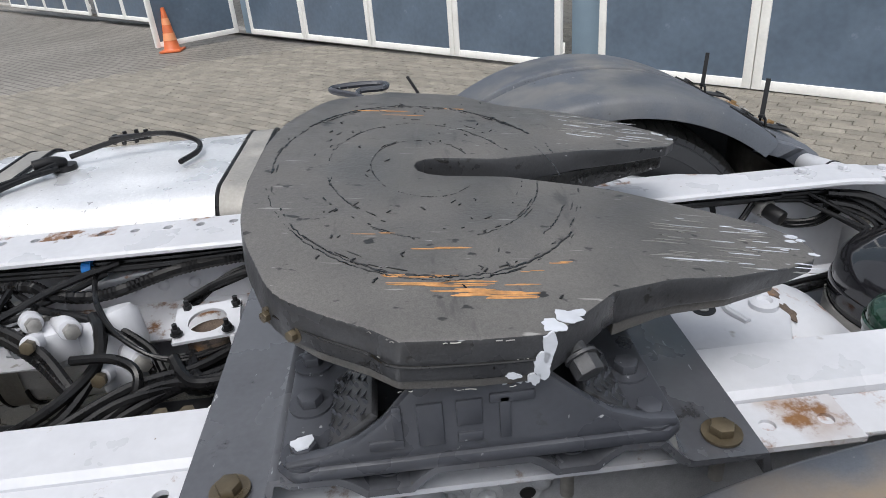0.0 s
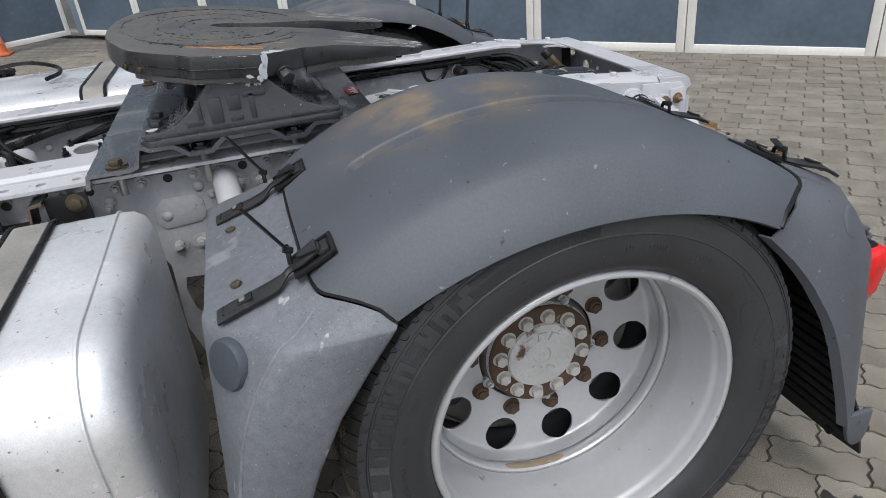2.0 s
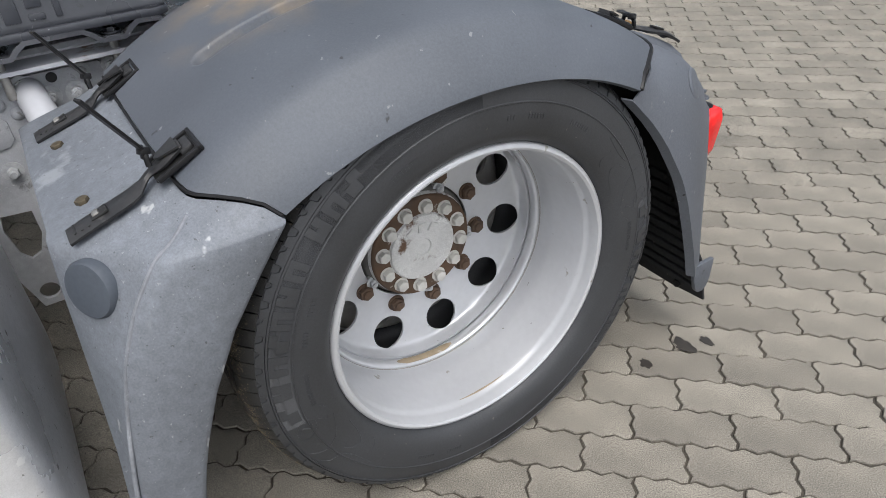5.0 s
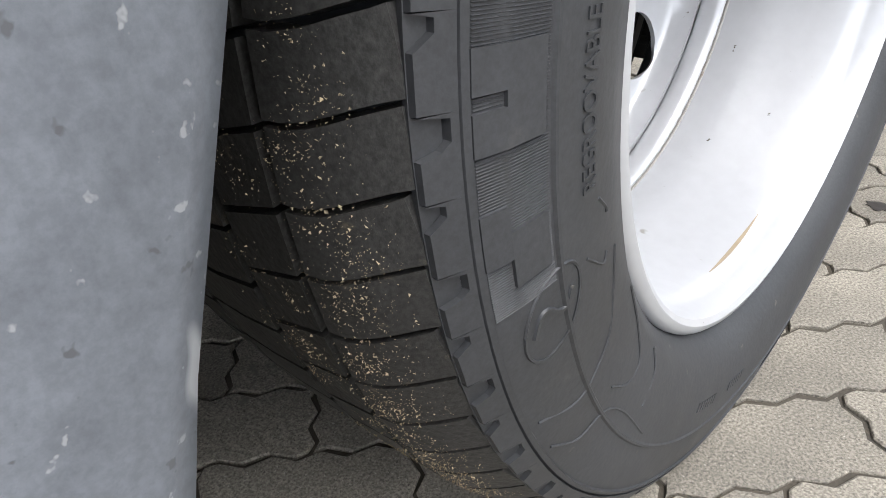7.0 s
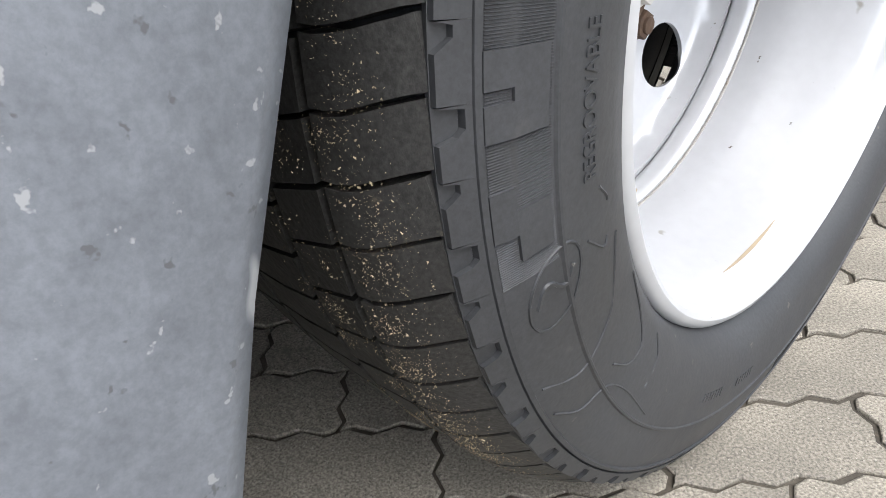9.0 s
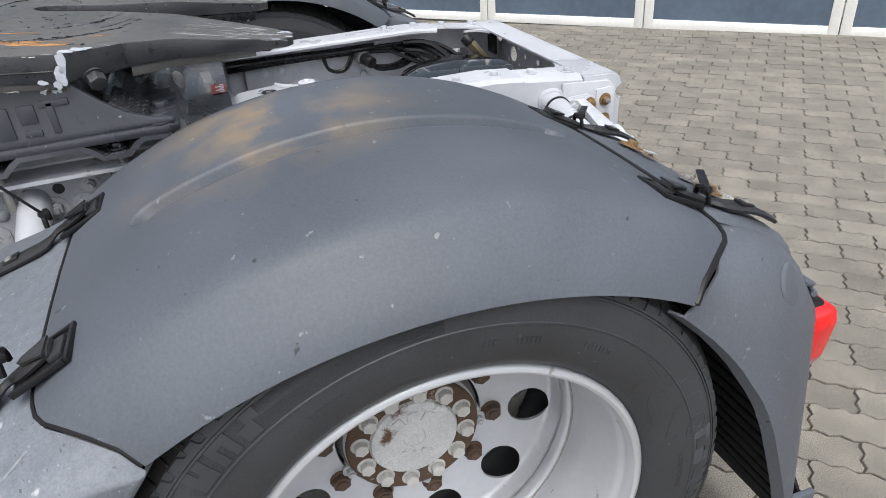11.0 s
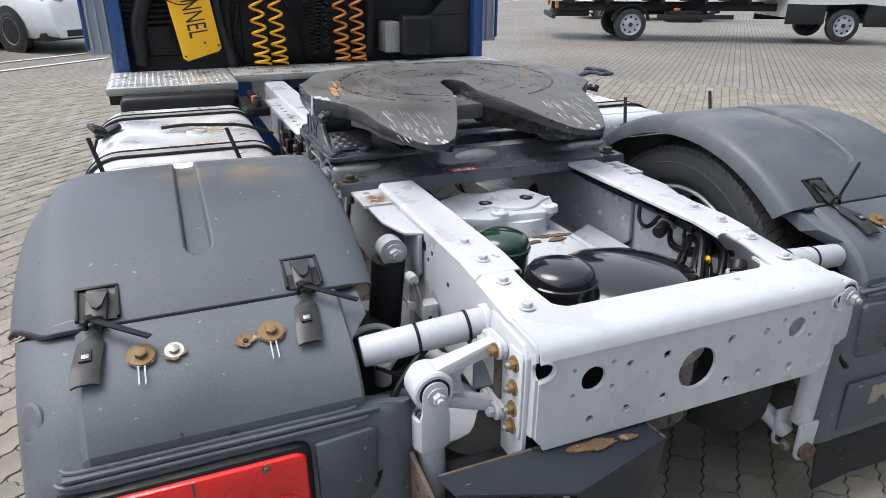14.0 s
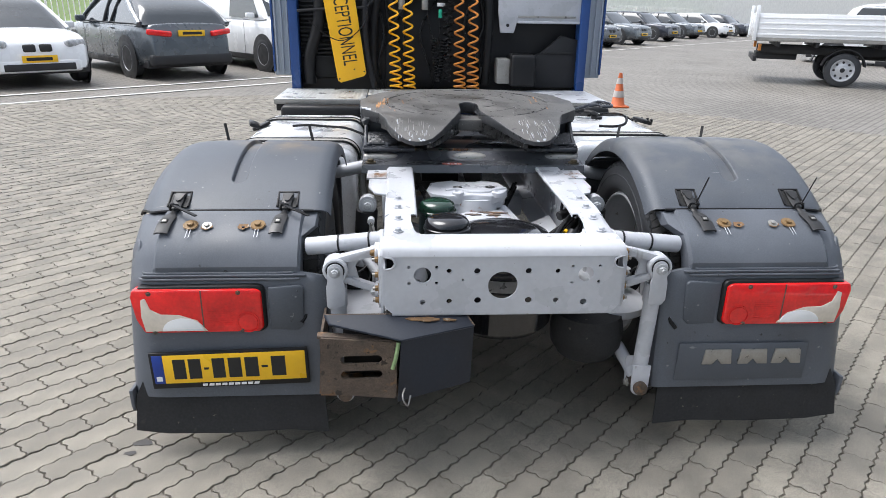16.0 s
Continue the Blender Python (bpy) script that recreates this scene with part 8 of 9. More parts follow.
def cab():
    cb = node("cab", truck)
    part("rear_wall", box(-1.10, 1.10, 2.74, 2.82, 0.80, 3.10, 0.02), "cabdark", cb, "dark grimy cab rear wall")
    # lower part of this box is unseen, added to block light under the chassis
    part("cab_body", box(-1.16, 1.16, 2.82, 4.6, 0.22, 3.15, 0.10, 3), "cabblue", cb, "blue cab body")
    for s in (-1, 1):
        part("corner_post", box(min(s * 1.055, s * 1.125), max(s * 1.055, s * 1.125), 2.60, 2.74, 0.83, 3.0, 0.012), "cabblue", cb, "blue painted corner post")
        f = node("side_fairing", cb)
        part("fairing_sheet", box(min(s * 1.12, s * 1.255), max(s * 1.12, s * 1.255), 2.675, 2.70, 0.955, 3.0, 0.006), "fairing", f, "pale grey blue side fairing")
        for k in range(3):
            x = s * (1.14 + 0.045 * k)
            part("fairing_rib", box(x - 0.006, x + 0.006, 2.655, 2.677, 0.97, 3.0, 0.003), "fairing", f)
        part("fairing_edge", box(min(s * 1.245, s * 1.262), max(s * 1.245, s * 1.262), 2.66, 2.95, 0.98, 3.0, 0.006), "cabblue", f)
    # louvres on one side
    lv = node("louvre_panel", cb)
    part("louvre_frame", box(-1.06, -0.76, 2.700, 2.742, 0.93, 1.62, 0.02), "black", lv)
    for k in range(14):
        part("slat", obox((-0.93, 2.690, 1.10 + 0.030 * k), (0.24, 0.030, 0.007), (35, 0, 0), 0.002), "cabdark", lv)
    part("intake_pipe", sweep([(-0.99, 2.66, 0.90), (-0.98, 2.63, 1.10), (-0.90, 2.60, 1.35), (-0.885, 2.60, 1.7), (-0.885, 2.62, 2.2)], 0.045, 16, 5), "black", cb)
    # rounded frame round the middle recess
    part("recess_frame", sweep([(-0.46, 2.69, 0.86), (-0.505, 2.66, 1.0), (-0.50, 2.65, 1.30), (-0.47, 2.65, 1.52), (-0.40, 2.66, 1.62), (0.30, 2.66, 1.62), (0.36, 2.65, 1.50), (0.365, 2.65, 1.2), (0.355, 2.68, 0.9)], 0.030, 12, 5), "black", cb)
    part("recess_plate", box(-0.42, 0.32, 2.715, 2.745, 0.86, 1.60, 0.01), "black", cb)
    part("coupler_bar", box(-0.32, 0.26, 2.60, 2.66, 1.52, 1.56, 0.008), "cabdark", cb)
    part("green_plug", cyl((-0.005, 2.60, 1.385), (-0.005, 2.60, 1.445), 0.014, seg=14, bev=0.003), mat("green plug plastic", (0.02, 0.42, 0.26), 0.4, bump=0.02), cb, "green plug")
    part("white_cap", cyl((0.0, 2.60, 1.465), (0.0, 2.60, 1.49), 0.030, seg=16, bev=0.004), "letterwhite", cb)
    part("plug_lead", sweep([(-0.005, 2.60, 1.385), (-0.01, 2.60, 1.25), (-0.02, 2.60, 1.16)], 0.005, 8, 5), "hose", cb)
    part("plug_lead", sweep([(-0.10, 2.60, 1.46), (-0.09, 2.60, 1.34), (-0.05, 2.60, 1.2)], 0.006, 8, 5), "hose", cb)
    for x in (-0.12, -0.29):
        part("coupler", cyl((x, 2.60, 1.44), (x, 2.60, 1.52), 0.024, seg=16, bev=0.004), "strap", cb)
    # grey white bracketing on the other side
    wb = node("step_bracket", cb)
    part("bracket_sheet", prism([(0.43, 1.95), (0.43, 1.44), (0.452, 1.285), (0.555, 1.285), (0.575, 1.36), (1.06, 1.365), (1.06, 1.95)], facing(2.622), 0.020, 0.006), "white", wb, "white painted bracket sheet")
    part("bracket_slot", box(0.58, 1.02, 2.614, 2.622, 1.395, 1.41, 0.002), "steel", wb)
    part("bracket_hole", cyl((0.505, 2.615, 1.34), (0.505, 2.625, 1.34), 0.012, seg=14), "black", wb)
    part("bracket_lip", box(0.58, 1.05, 2.60, 2.64, 1.355, 1.372, 0.004), "white", wb)
    bx = node("battery_box", cb)
    part("box_side", box(0.43, 0.53, 2.56, 2.72, 0.915, 1.10, 0.010), "strap", bx)
    part("box_body", box(0.525, 0.72, 2.50, 2.72, 0.90, 1.135, 0.025, 3), "black", bx, "black plastic box")
    part("angled_cover", prism([(0.72, 0.875), (1.06, 0.875), (1.06, 1.24), (0.93, 1.27), (0.78, 1.14), (0.72, 1.12)], facing(2.652), 0.05, 0.01), "cabdark", bx)
    part("cover_slit", box(0.78, 1.02, 2.642, 2.652, 1.135, 1.150, 0.002), "ink", bx)
    # warning panel hanging at a slant, lettered downwards
    sg = node("warning_panel", cb)
    a, b = Vector((-0.665, 2.545, 0.935)), Vector((-0.820, 2.545, 2.05))
    up = (b - a).normalized()
    side = Vector((up.z, 0, -up.x))
    F = frame_of(a, side, up)
    part("panel_sheet", prism([(-0.105, 0.012), (-0.085, -0.008), (0.095, 0.018), (0.112, 0.035), (0.118, 1.12), (-0.118, 1.12)], F, 0.008, 0.002), "signyellow", sg, "yellow warning panel with black lettering")
    text_mesh("EXCEPTIONNEL", "panel_letters", "ink", sg, F @ Matrix.Translation((0.010, 0.395, 0.0081)) @ Matrix.Rotation(radians(-90), 4, "Z"), 0.570, 0.105, label="black lettering reading EXCEPTIONNEL")
    for x, y in ((-0.09, 0.02), (0.10, 0.05), (0.03, 0.075)):
        part("panel_screw", cyl(F @ Vector((x, y, 0.006)), F @ Vector((x, y, 0.011)), 0.006, seg=10), "ink", sg)
    part("panel_cord", sweep([(-0.97, 2.53, 1.36), (-0.85, 2.525, 1.26), (-0.72, 2.525, 1.22), (-0.58, 2.53, 1.32), (-0.52, 2.54, 1.50)], 0.0035, 6, 6), "hose", sg)
    part("panel_bar", sweep([(-1.05, 2.56, 1.42), (-0.80, 2.555, 1.44), (-0.58, 2.555, 1.45), (-0.50, 2.58, 1.50)], 0.010, 8, 5), "cabdark", sg)
    part("post_bar", sweep([(-0.50, 2.60, 0.88), (-0.555, 2.58, 1.15), (-0.56, 2.57, 1.45), (-0.55, 2.57, 1.8)], 0.022, 10, 5), "cabdark", sg)

    def coil(x, z0, z1, turns, r0, r1, tube, material, label, dx=0.0, loop=False):
        pts = []
        nseg = int(turns * 12)
        for k in range(nseg + 1):
            t = k / nseg
            a = 2 * math.pi * turns * t
            z = z0 + (z1 - z0) * (t ** 1.35)
            r = r0 + (r1 - r0) * t
            pts.append((x + dx * t + r * math.cos(a), 2.52 + r * math.sin(a), z))
        part("coil_hose", sweep(pts, tube, 8, 0), material, cb, label)

    for x, mtl, lb in ((-0.335, "coilyellow", "yellow coiled air hose"), (-0.235, "coilyellow", "yellow coiled air hose"), (0.145, "coilorange", "orange brown coiled air hose"), (0.245, "coilorange", "orange brown coiled air hose")):
        coil(x, 0.885, 1.55, 9.5, 0.043, 0.030, 0.0075, mtl, lb, -0.02 if x in (-0.335, 0.145) else -0.015)
    for x0, zt in ((-0.06, 1.24), (0.075, 1.62)):
        pts = []
        for k in range(260):
            t = k / 259
            a = 2 * math.pi * 30 * t
            base = Vector((x0 + (0.07 if x0 < 0 else -0.03) * (1 - (2 * t - 1) ** 2) ** 0.5 * 0 + (0.085 * t if x0 < 0 else -0.05 * t), 2.54, 0.93 + (zt - 0.93) * abs(1 - 2 * t) ** 1.0))
            pts.append(base + Vector((0.020 * math.cos(a), 0.020 * math.sin(a), 0)))
        part("coil_cable", sweep(pts, 0.0055, 6, 0), "hose", cb, "black coiled cable")
    # clutter behind the coils
    rnd = random.Random(21)
    for k in range(9):
        x = rnd.uniform(-0.45, 0.40)
        part("cab_cable", sweep([(x, 2.69, 0.86), (x + rnd.uniform(-.08, .08), 2.66, 1.05), (x + rnd.uniform(-.12, .12), 2.67, 1.3), (x + rnd.uniform(-.1, .1), 2.69, 1.6)], rnd.uniform(0.006, 0.012), 8, 5), "hose", cb)
    return cb


cab()
deck = node("catwalk_deck", truck)


def chequer(x0, x1, y0, y1, z, pattern=True):
    part("deck_sheet", box(x0, x1, y0, y1, z - 0.006, z, 0.002), "chequer" if pattern else "white", deck, "aluminium chequer plate step" if pattern else "white painted deck sheet")
    part("deck_edge", box(x0, x1, y0 - 0.004, y0 + 0.004, z - 0.035, z - 0.007, 0.001), "strap", deck)
    if not pattern:
        return
    bm = bmesh.new()
    ny, nx = int((y1 - y0) / 0.028), int((x1 - x0) / 0.028)
    for i in range(nx):
        for j in range(ny):
            cx, cy = x0 + 0.014 + 0.028 * i, y0 + 0.014 + 0.028 * j
            a = radians(45 if (i + j) % 2 else -45)
            dx, dy, wx, wy = math.cos(a) * 0.011, math.sin(a) * 0.011, -math.sin(a) * 0.0035, math.cos(a) * 0.0035
            base = [bm.verts.new((cx + q[0], cy + q[1], z)) for q in ((-dx, -dy), (wx, wy), (dx, dy), (-wx, -wy))]
            top = bm.verts.new((cx, cy, z + 0.0022))
            for p, q in zip(base, base[1:] + base[:1]):
                bm.faces.new((p, q, top))
    tagged(part("tread_pattern", bm, "chequer", deck, smooth=10), kind="stuff")


chequer(-1.155, -0.545, 1.99, 2.58, 0.866)
chequer(-0.540, 0.46, 2.22, 2.58, 0.868)
chequer(0.465, 1.13, 1.93, 2.62, 0.864, False)
part("deck_bearer", box(-1.15, -0.55, 2.03, 2.10, 0.78, 0.858, 0.005), "black", deck)
part("deck_bearer", box(-0.26, 0.26, 2.24, 2.30, 0.78, 0.86, 0.01), "anthracite", deck)
stp = node("air_box", truck)
part("box_lid", box(-1.10, -0.56, 1.88, 2.18, 0.72, 0.835, 0.03, 3), "black", stp, "black plastic box under the step")
part("box_lid", box(0.56, 1.12, 1.88, 2.5, 0.55, 0.84, 0.03, 3), "black", stp)

# fittings on the tanks
tf = node("tank_fittings", truck)
part("filler_cap", lathe([(0.0, 0.062), (0.018, 0.062), (0.022, 0.056), (0.024, 0.0)], (1.185, 1.437, 0.812), (0.25, 0, 1), 30), "black", tf, "black tank filler cap")
for k in range(10):
    a = 2 * math.pi * k / 10
    part("cap_grip", obox((1.185 + 0.060 * math.cos(a), 1.437 + 0.060 * math.sin(a), 0.826), (0.012, 0.012, 0.016), (0, 0, math.degrees(a)), 0.002), "black", tf)
part("sender", lathe([(0.0, 0.035), (0.015, 0.034), (0.016, 0.0)], (0.93, 1.545, 0.815), (0, 0, 1), 24), "black", tf)
part("sender_plug", sweep([(0.93, 1.545, 0.835), (0.90, 1.56, 0.850), (0.87, 1.60, 0.850)], 0.017, 10, 4), "black", tf)
hose_set(tf, "sender_cable", 0.008, [(0.88, 1.55, 0.845), (0.82, 1.60, 0.845), (0.72, 1.66, 0.838), (0.60, 1.70, 0.82), (0.50, 1.72, 0.78)], 0.012, 3, seed=31)
hose_set(tf, "return_hose", 0.008, [(0.95, 1.53, 0.845), (1.00, 1.40, 0.868), (1.02, 1.27, 0.872), (0.99, 1.17, 0.850), (0.93, 1.15, 0.835), (0.84, 1.18, 0.832)], 0.0, 1)
part("sender", lathe([(0.0, 0.040), (0.010, 0.039), (0.011, 0.0)], (-0.80, 1.25, 0.785), (0, 0, 1), 24), "alu", tf)
hose_set(tf, "sender_cable", 0.007, [(-0.93, 1.28, 0.805), (-0.84, 1.27, 0.812), (-0.75, 1.26, 0.808), (-0.62, 1.24, 0.80), (-0.50, 1.22, 0.76)], 0.0, 1)
part("filler_lever", obox((-1.165, 1.36, 0.80), (0.06, 0.14, 0.022), (0, 22, 14), 0.008), "black", tf)
part("filler_cap", lathe([(0.0, 0.055), (0.016, 0.055), (0.02, 0.048), (0.021, 0.0)], (-1.13, 1.40, 0.775), (-0.4, 0, 1), 28), "black", tf)
vp = node("relay_box", truck)
part("relay_tray", box(-0.56, -0.45, 1.60, 1.95, 0.76, 0.80, 0.006), "black", vp)
for k in range(6):
    part("relay_fitting", cyl((-0.50, 1.63 + 0.055 * k, 0.80), (-0.50, 1.63 + 0.055 * k, 0.835), 0.015, seg=12, bev=0.003), "conered" if k == 2 else "black", vp)


# ---- parked vehicles ----
def road_wheel(parent, x, y, r, w, z0=0.0, spokes=5, material="rim"):
    wh = node("wheel", parent)
    part("tyre", lathe([(-w / 2, r * 0.66), (-w / 2 - 0.004, r * 0.8), (-w / 2 + 0.02, r * 0.97), (-w / 2 + 0.04, r), (w / 2 - 0.04, r), (w / 2 - 0.02, r * 0.97), (w / 2 + 0.004, r * 0.8), (w / 2, r * 0.66)], (x, y, z0 + r), (1, 0, 0), 40, closed=True), "rubber", wh)
    sgn = -1 if x < 0 else 1
    part("rim", lathe([(w / 2 * 0.95, r * 0.68), (w / 2 * 0.98, r * 0.63), (w / 2 * 0.6, r * 0.58), (w / 2 * 0.55, r * 0.3)], (x, y, z0 + r), (sgn, 0, 0), 40), material, wh)
    if not spokes:
        part("wheel_disc", lathe([(w / 2 * 0.62, r * 0.60), (w / 2 * 0.50, r * 0.52), (w / 2 * 0.58, r * 0.40), (w / 2 * 0.75, r * 0.30), (w / 2 * 0.80, 0.0)], (x, y, z0 + r), (sgn, 0, 0), 40), material, wh)
        for k in range(8):
            a = 2 * math.pi * k / 8
            part("disc_hole", cyl((x + sgn * w * 0.24, y + r * 0.46 * math.cos(a), z0 + r + r * 0.46 * math.sin(a)), (x + sgn * w * 0.30, y + r * 0.46 * math.cos(a), z0 + r + r * 0.46 * math.sin(a)), r * 0.075, seg=12), "cartrim", wh)
        material = "cartrim"
    for k in range(spokes):
        a = 2 * math.pi * k / spokes
        m = Matrix.Translation((x + sgn * w * 0.36, y, z0 + r)) @ Matrix.Rotation(a, 4, "X")
        bm = box(-0.02, 0.02, -r * 0.10, r * 0.10, r * 0.08, r * 0.62, 0.01)
        bmesh.ops.transform(bm, verts=bm.verts, matrix=m)
        part("spoke", bm, material, wh)
    part("rim_back", cyl((x + sgn * w * 0.15, y, z0 + r), (x + sgn * w * 0.2, y, z0 + r), r * 0.62, seg=32), "cartrim", wh)
    part("hub_cap", cyl((x + sgn * w * 0.2, y, z0 + r), (x + sgn * w * 0.42, y, z0 + r), r * 0.14, seg=20, bev=0.006), material, wh)
    return wh


def car(x, y, yaw, paint, label, L=4.3, Wd=1.8, H=1.45, kind="hatch", detail=True):
    """A parked car: lofted lower body, glazed upper body with roof and pillars; it points along its own +y."""
    c = node("parked_car", None, label, category="car", group="cars parked along the fence")
    c.matrix_world = pose(x, y, ground_z(x), 0, 0, yaw)
    hood, roof0, roof1, tail = {"hatch": (0.46, 0.10, -0.72, -0.95), "suv": (0.46, 0.12, -0.52, -0.93), "van": (0.66, 0.36, -0.95, -0.985), "estate": (0.44, 0.10, -0.80, -0.95)}[kind]
    belt = (0.62 if kind != "van" else 0.56) * H
    hl, hw = L / 2, Wd / 2
    wf = lambda a: 1 - 0.20 * max(0.0, (abs(a) - 0.70) / 0.30) ** 2.2
    low = [(-1.0, 0.36 * H), (-0.99, 0.50 * H), (-0.965, belt - 0.03), (-0.90, belt + 0.01), (-0.4, belt + 0.02), (0.1, belt + 0.01), (hood, belt), (0.78, belt - 0.06), (0.92, belt - 0.13), (0.98, belt - 0.24), (1.0, 0.30 * H)]
    rows = []
    for p in curve_pts([(a, b, 0) for a, b in low], 3):
        a, zt, w = p.x, p.y, hw * wf(p.x)
        zb = 0.20 + 0.09 * max(0.0, (abs(a) - 0.84) / 0.16)
        h = max(zt - zb, 0.02)
        half = [(0.78 * w, zb), (0.95 * w, zb + 0.06 * h), (0.995 * w, zb + 0.30 * h), (w, zb + 0.55 * h), (0.985 * w, zb + 0.78 * h), (0.955 * w, zb + 0.92 * h), (0.90 * w, zb + 0.985 * h), (0.72 * w, zt + 0.006), (0.36 * w, zt + 0.020)]
        rows.append([(-q, a * hl, z) for q, z in half] + [(0, a * hl, zt + 0.024)] + [(q, a * hl, z) for q, z in reversed(half)])
    bm = grid(rows)
    bm.verts.ensure_lookup_table()
    n_ = len(rows[0])
    bm.faces.new(bm.verts[:n_])
    bm.faces.new(bm.verts[-n_:])
    part("body", bm, paint, c, smooth=60)
    # upper body
    line = [(tail, belt), (tail + 0.30 * (roof1 - tail), belt + 0.55 * (0.95 * H - belt)), (roof1, 0.955 * H), (roof1 * 0.5 + roof0 * 0.5, H), (roof0, 0.965 * H), (hood * 0.55 + roof0 * 0.45, belt + 0.52 * (0.965 * H - belt)), (hood, belt)]
    over = curve_pts([(a, z, 0) for a, z in line], 4)
    side = lambda a, z: hw * wf(a * 0.9) * 0.955 - (0.24 if kind != "van" else 0.12) * (z - belt) / (H - belt)
    rows, cap = [], []
    for p in over:
        a, zt = p.x, p.y
        mid = (belt + zt) / 2
        half = [(side(a, belt) - 0.012, belt - 0.03), (side(a, mid) + 0.006, mid), (side(a, zt) + 0.002, max(belt, zt - 0.06)), (side(a, zt) - 0.05, zt - 0.012), (side(a, zt) - 0.16, zt + 0.004)]
        rows.append([(-q, a * hl, z) for q, z in half] + [(0, a * hl, zt + 0.014)] + [(q, a * hl, z) for q, z in reversed(half)])
        if roof1 - 0.02 <= a <= roof0 + 0.02:
            cap.append([(q[0], q[1], q[2] + 0.010) for q in rows[-1][2:-2]])
    part("glasshouse", grid(rows), "carglass" if kind != "van" else paint, c, smooth=60)
    part("roof", grid(cap), paint, c, thick=0.016, smooth=60)
    for sx in (-1, 1):
        posts = [(hood - 0.01, belt, roof0 - 0.01, 0.945 * H, 0.034), (tail + 0.03, belt, roof1 + 0.03, 0.935 * H, 0.060), ((roof0 + roof1) / 2 + 0.06, belt, (roof0 + roof1) / 2 + 0.04, 0.955 * H, 0.028), (roof1 + 0.22, belt, roof1 + 0.14, 0.95 * H, 0.026)]
        for a0, z0, a1, z1, wd in posts if kind != "van" else ():
            part("pillar", sweep([(sx * (side(a0, z0) + 0.004), a0 * hl, z0), (sx * (side((a0 + a1) / 2, (z0 + z1) / 2) + 0.010), (a0 + a1) / 2 * hl, (z0 + z1) / 2), (sx * (side(a1, z1) - 0.006), a1 * hl, z1)], wd, 8, 4), paint if wd > 0.03 else "cartrim", c)
        part("window_line", sweep([(sx * (side(a, belt) + 0.006), a * hl, belt + 0.012) for a in (tail + 0.06, -0.4, 0.0, hood - 0.02)], 0.010, 6, 4), "cartrim", c) if kind != "van" else None
    part("underbody", box(-hw * 0.9, hw * 0.9, -hl * 0.93, hl * 0.93, 0.20, 0.34, 0.02), "cartrim", c)
    r = 0.33 if kind == "hatch" else 0.355
    fy, ry = hl * 0.63, -hl * 0.62
    for sx in (-1, 1):
        for yy in (fy, ry):
            part("wheel_arch", lathe([(-0.012, r + 0.05), (0.008, r + 0.075), (0.012, r + 0.06), (0.012, 0.0)], (sx * (hw - 0.005), yy, r), (sx, 0, 0), 36), "cartrim", c)
            road_wheel(c, sx * (hw - 0.095), yy, r, 0.22, 0.0, 10 if kind != "van" else 7)
        # the van's door windows follow the tumblehome
        z0, z1 = belt + 0.02, H * 0.93
        xa, xb = side(0.3, z0) + 0.008, side(0.3, z1) + 0.008
        segs = [(hood - 0.10, roof0 + 0.02, 0.06)] if kind == "van" else []
        for k, (a0, a1, a2) in enumerate(segs):
            q = [(sx * xa, (a0 if k == 0 else a0) * hl, z0), (sx * xa, a2 * hl, z0), (sx * xb, (a2 + (0.0 if k == 0 else 0.06)) * hl, z1), (sx * xb, a1 * hl, z1)]
            bm = bmesh.new()
            bm.faces.new([bm.verts.new(p) for p in q])
            part("side_window", bm, "carglass", c, thick=0.008)
        part("mirror", obox((sx * (hw + 0.07), (hood - 0.16) * hl, belt + 0.06), (0.19, 0.10, 0.12), (0, 0, 0), 0.03, 3), paint, c)
        part("sill_trim", box(sx * hw - 0.010, sx * hw + 0.012, ry + 0.4, fy - 0.4, 0.24, 0.34, 0.006), "cartrim", c)
        for a in (0.08, -0.33):
            part("door_handle", box(sx * hw - 0.004, sx * hw + 0.022, a * hl - 0.08, a * hl + 0.08, belt - 0.10, belt - 0.075, 0.006), paint, c)
        for a in (0.33, -0.08):
            part("door_gap", box(sx * hw - 0.002, sx * hw + 0.003, a * hl - 0.003, a * hl + 0.003, 0.34, belt, 0.0), "cartrim", c)
    if kind == "van":
        bm = bmesh.new()
        w0, w1 = hw * 0.84, hw * 0.74
        bm.faces.new([bm.verts.new(q) for q in ((-w0, hood * hl - 0.04, belt + 0.05), (w0, hood * hl - 0.04, belt + 0.05), (w1, roof0 * hl + 0.10, 0.93 * H), (-w1, roof0 * hl + 0.10, 0.93 * H))])
        part("windscreen", bm, "carglass", c, thick=0.05)
    hz = belt
    for sx in (-1, 1):
        part("headlamp", obox((sx * hw * 0.66, hl * 0.935, hz - 0.20), (0.36, 0.20, 0.12), (10, 0, -sx * 24), 0.045, 3), "headlamp", c)
        part("tail_light", obox((sx * hw * 0.66, -hl * 0.985, 0.53 * H), (0.44, 0.11, 0.10), (0, sx * -6, sx * 16), 0.03, 3), "red", c)
        part("kidney", obox((sx * 0.12, hl * 0.985, hz - 0.26), (0.19, 0.05, 0.12), (14, 0, 0), 0.03, 3), "ink", c)
    part("front_grille", box(-hw * 0.6, hw * 0.6, hl * 0.985, hl * 1.008, 0.27, 0.38, 0.01), "cartrim", c)
    part("front_bumper", box(-hw * 0.74, hw * 0.74, hl * 0.95, hl * 1.004, 0.24, 0.46, 0.06, 3), paint, c)
    part("rear_bumper", box(-hw * 0.88, hw * 0.88, -hl * 1.006, -hl * 0.93, 0.24, 0.46, 0.06, 3), "cartrim", c)
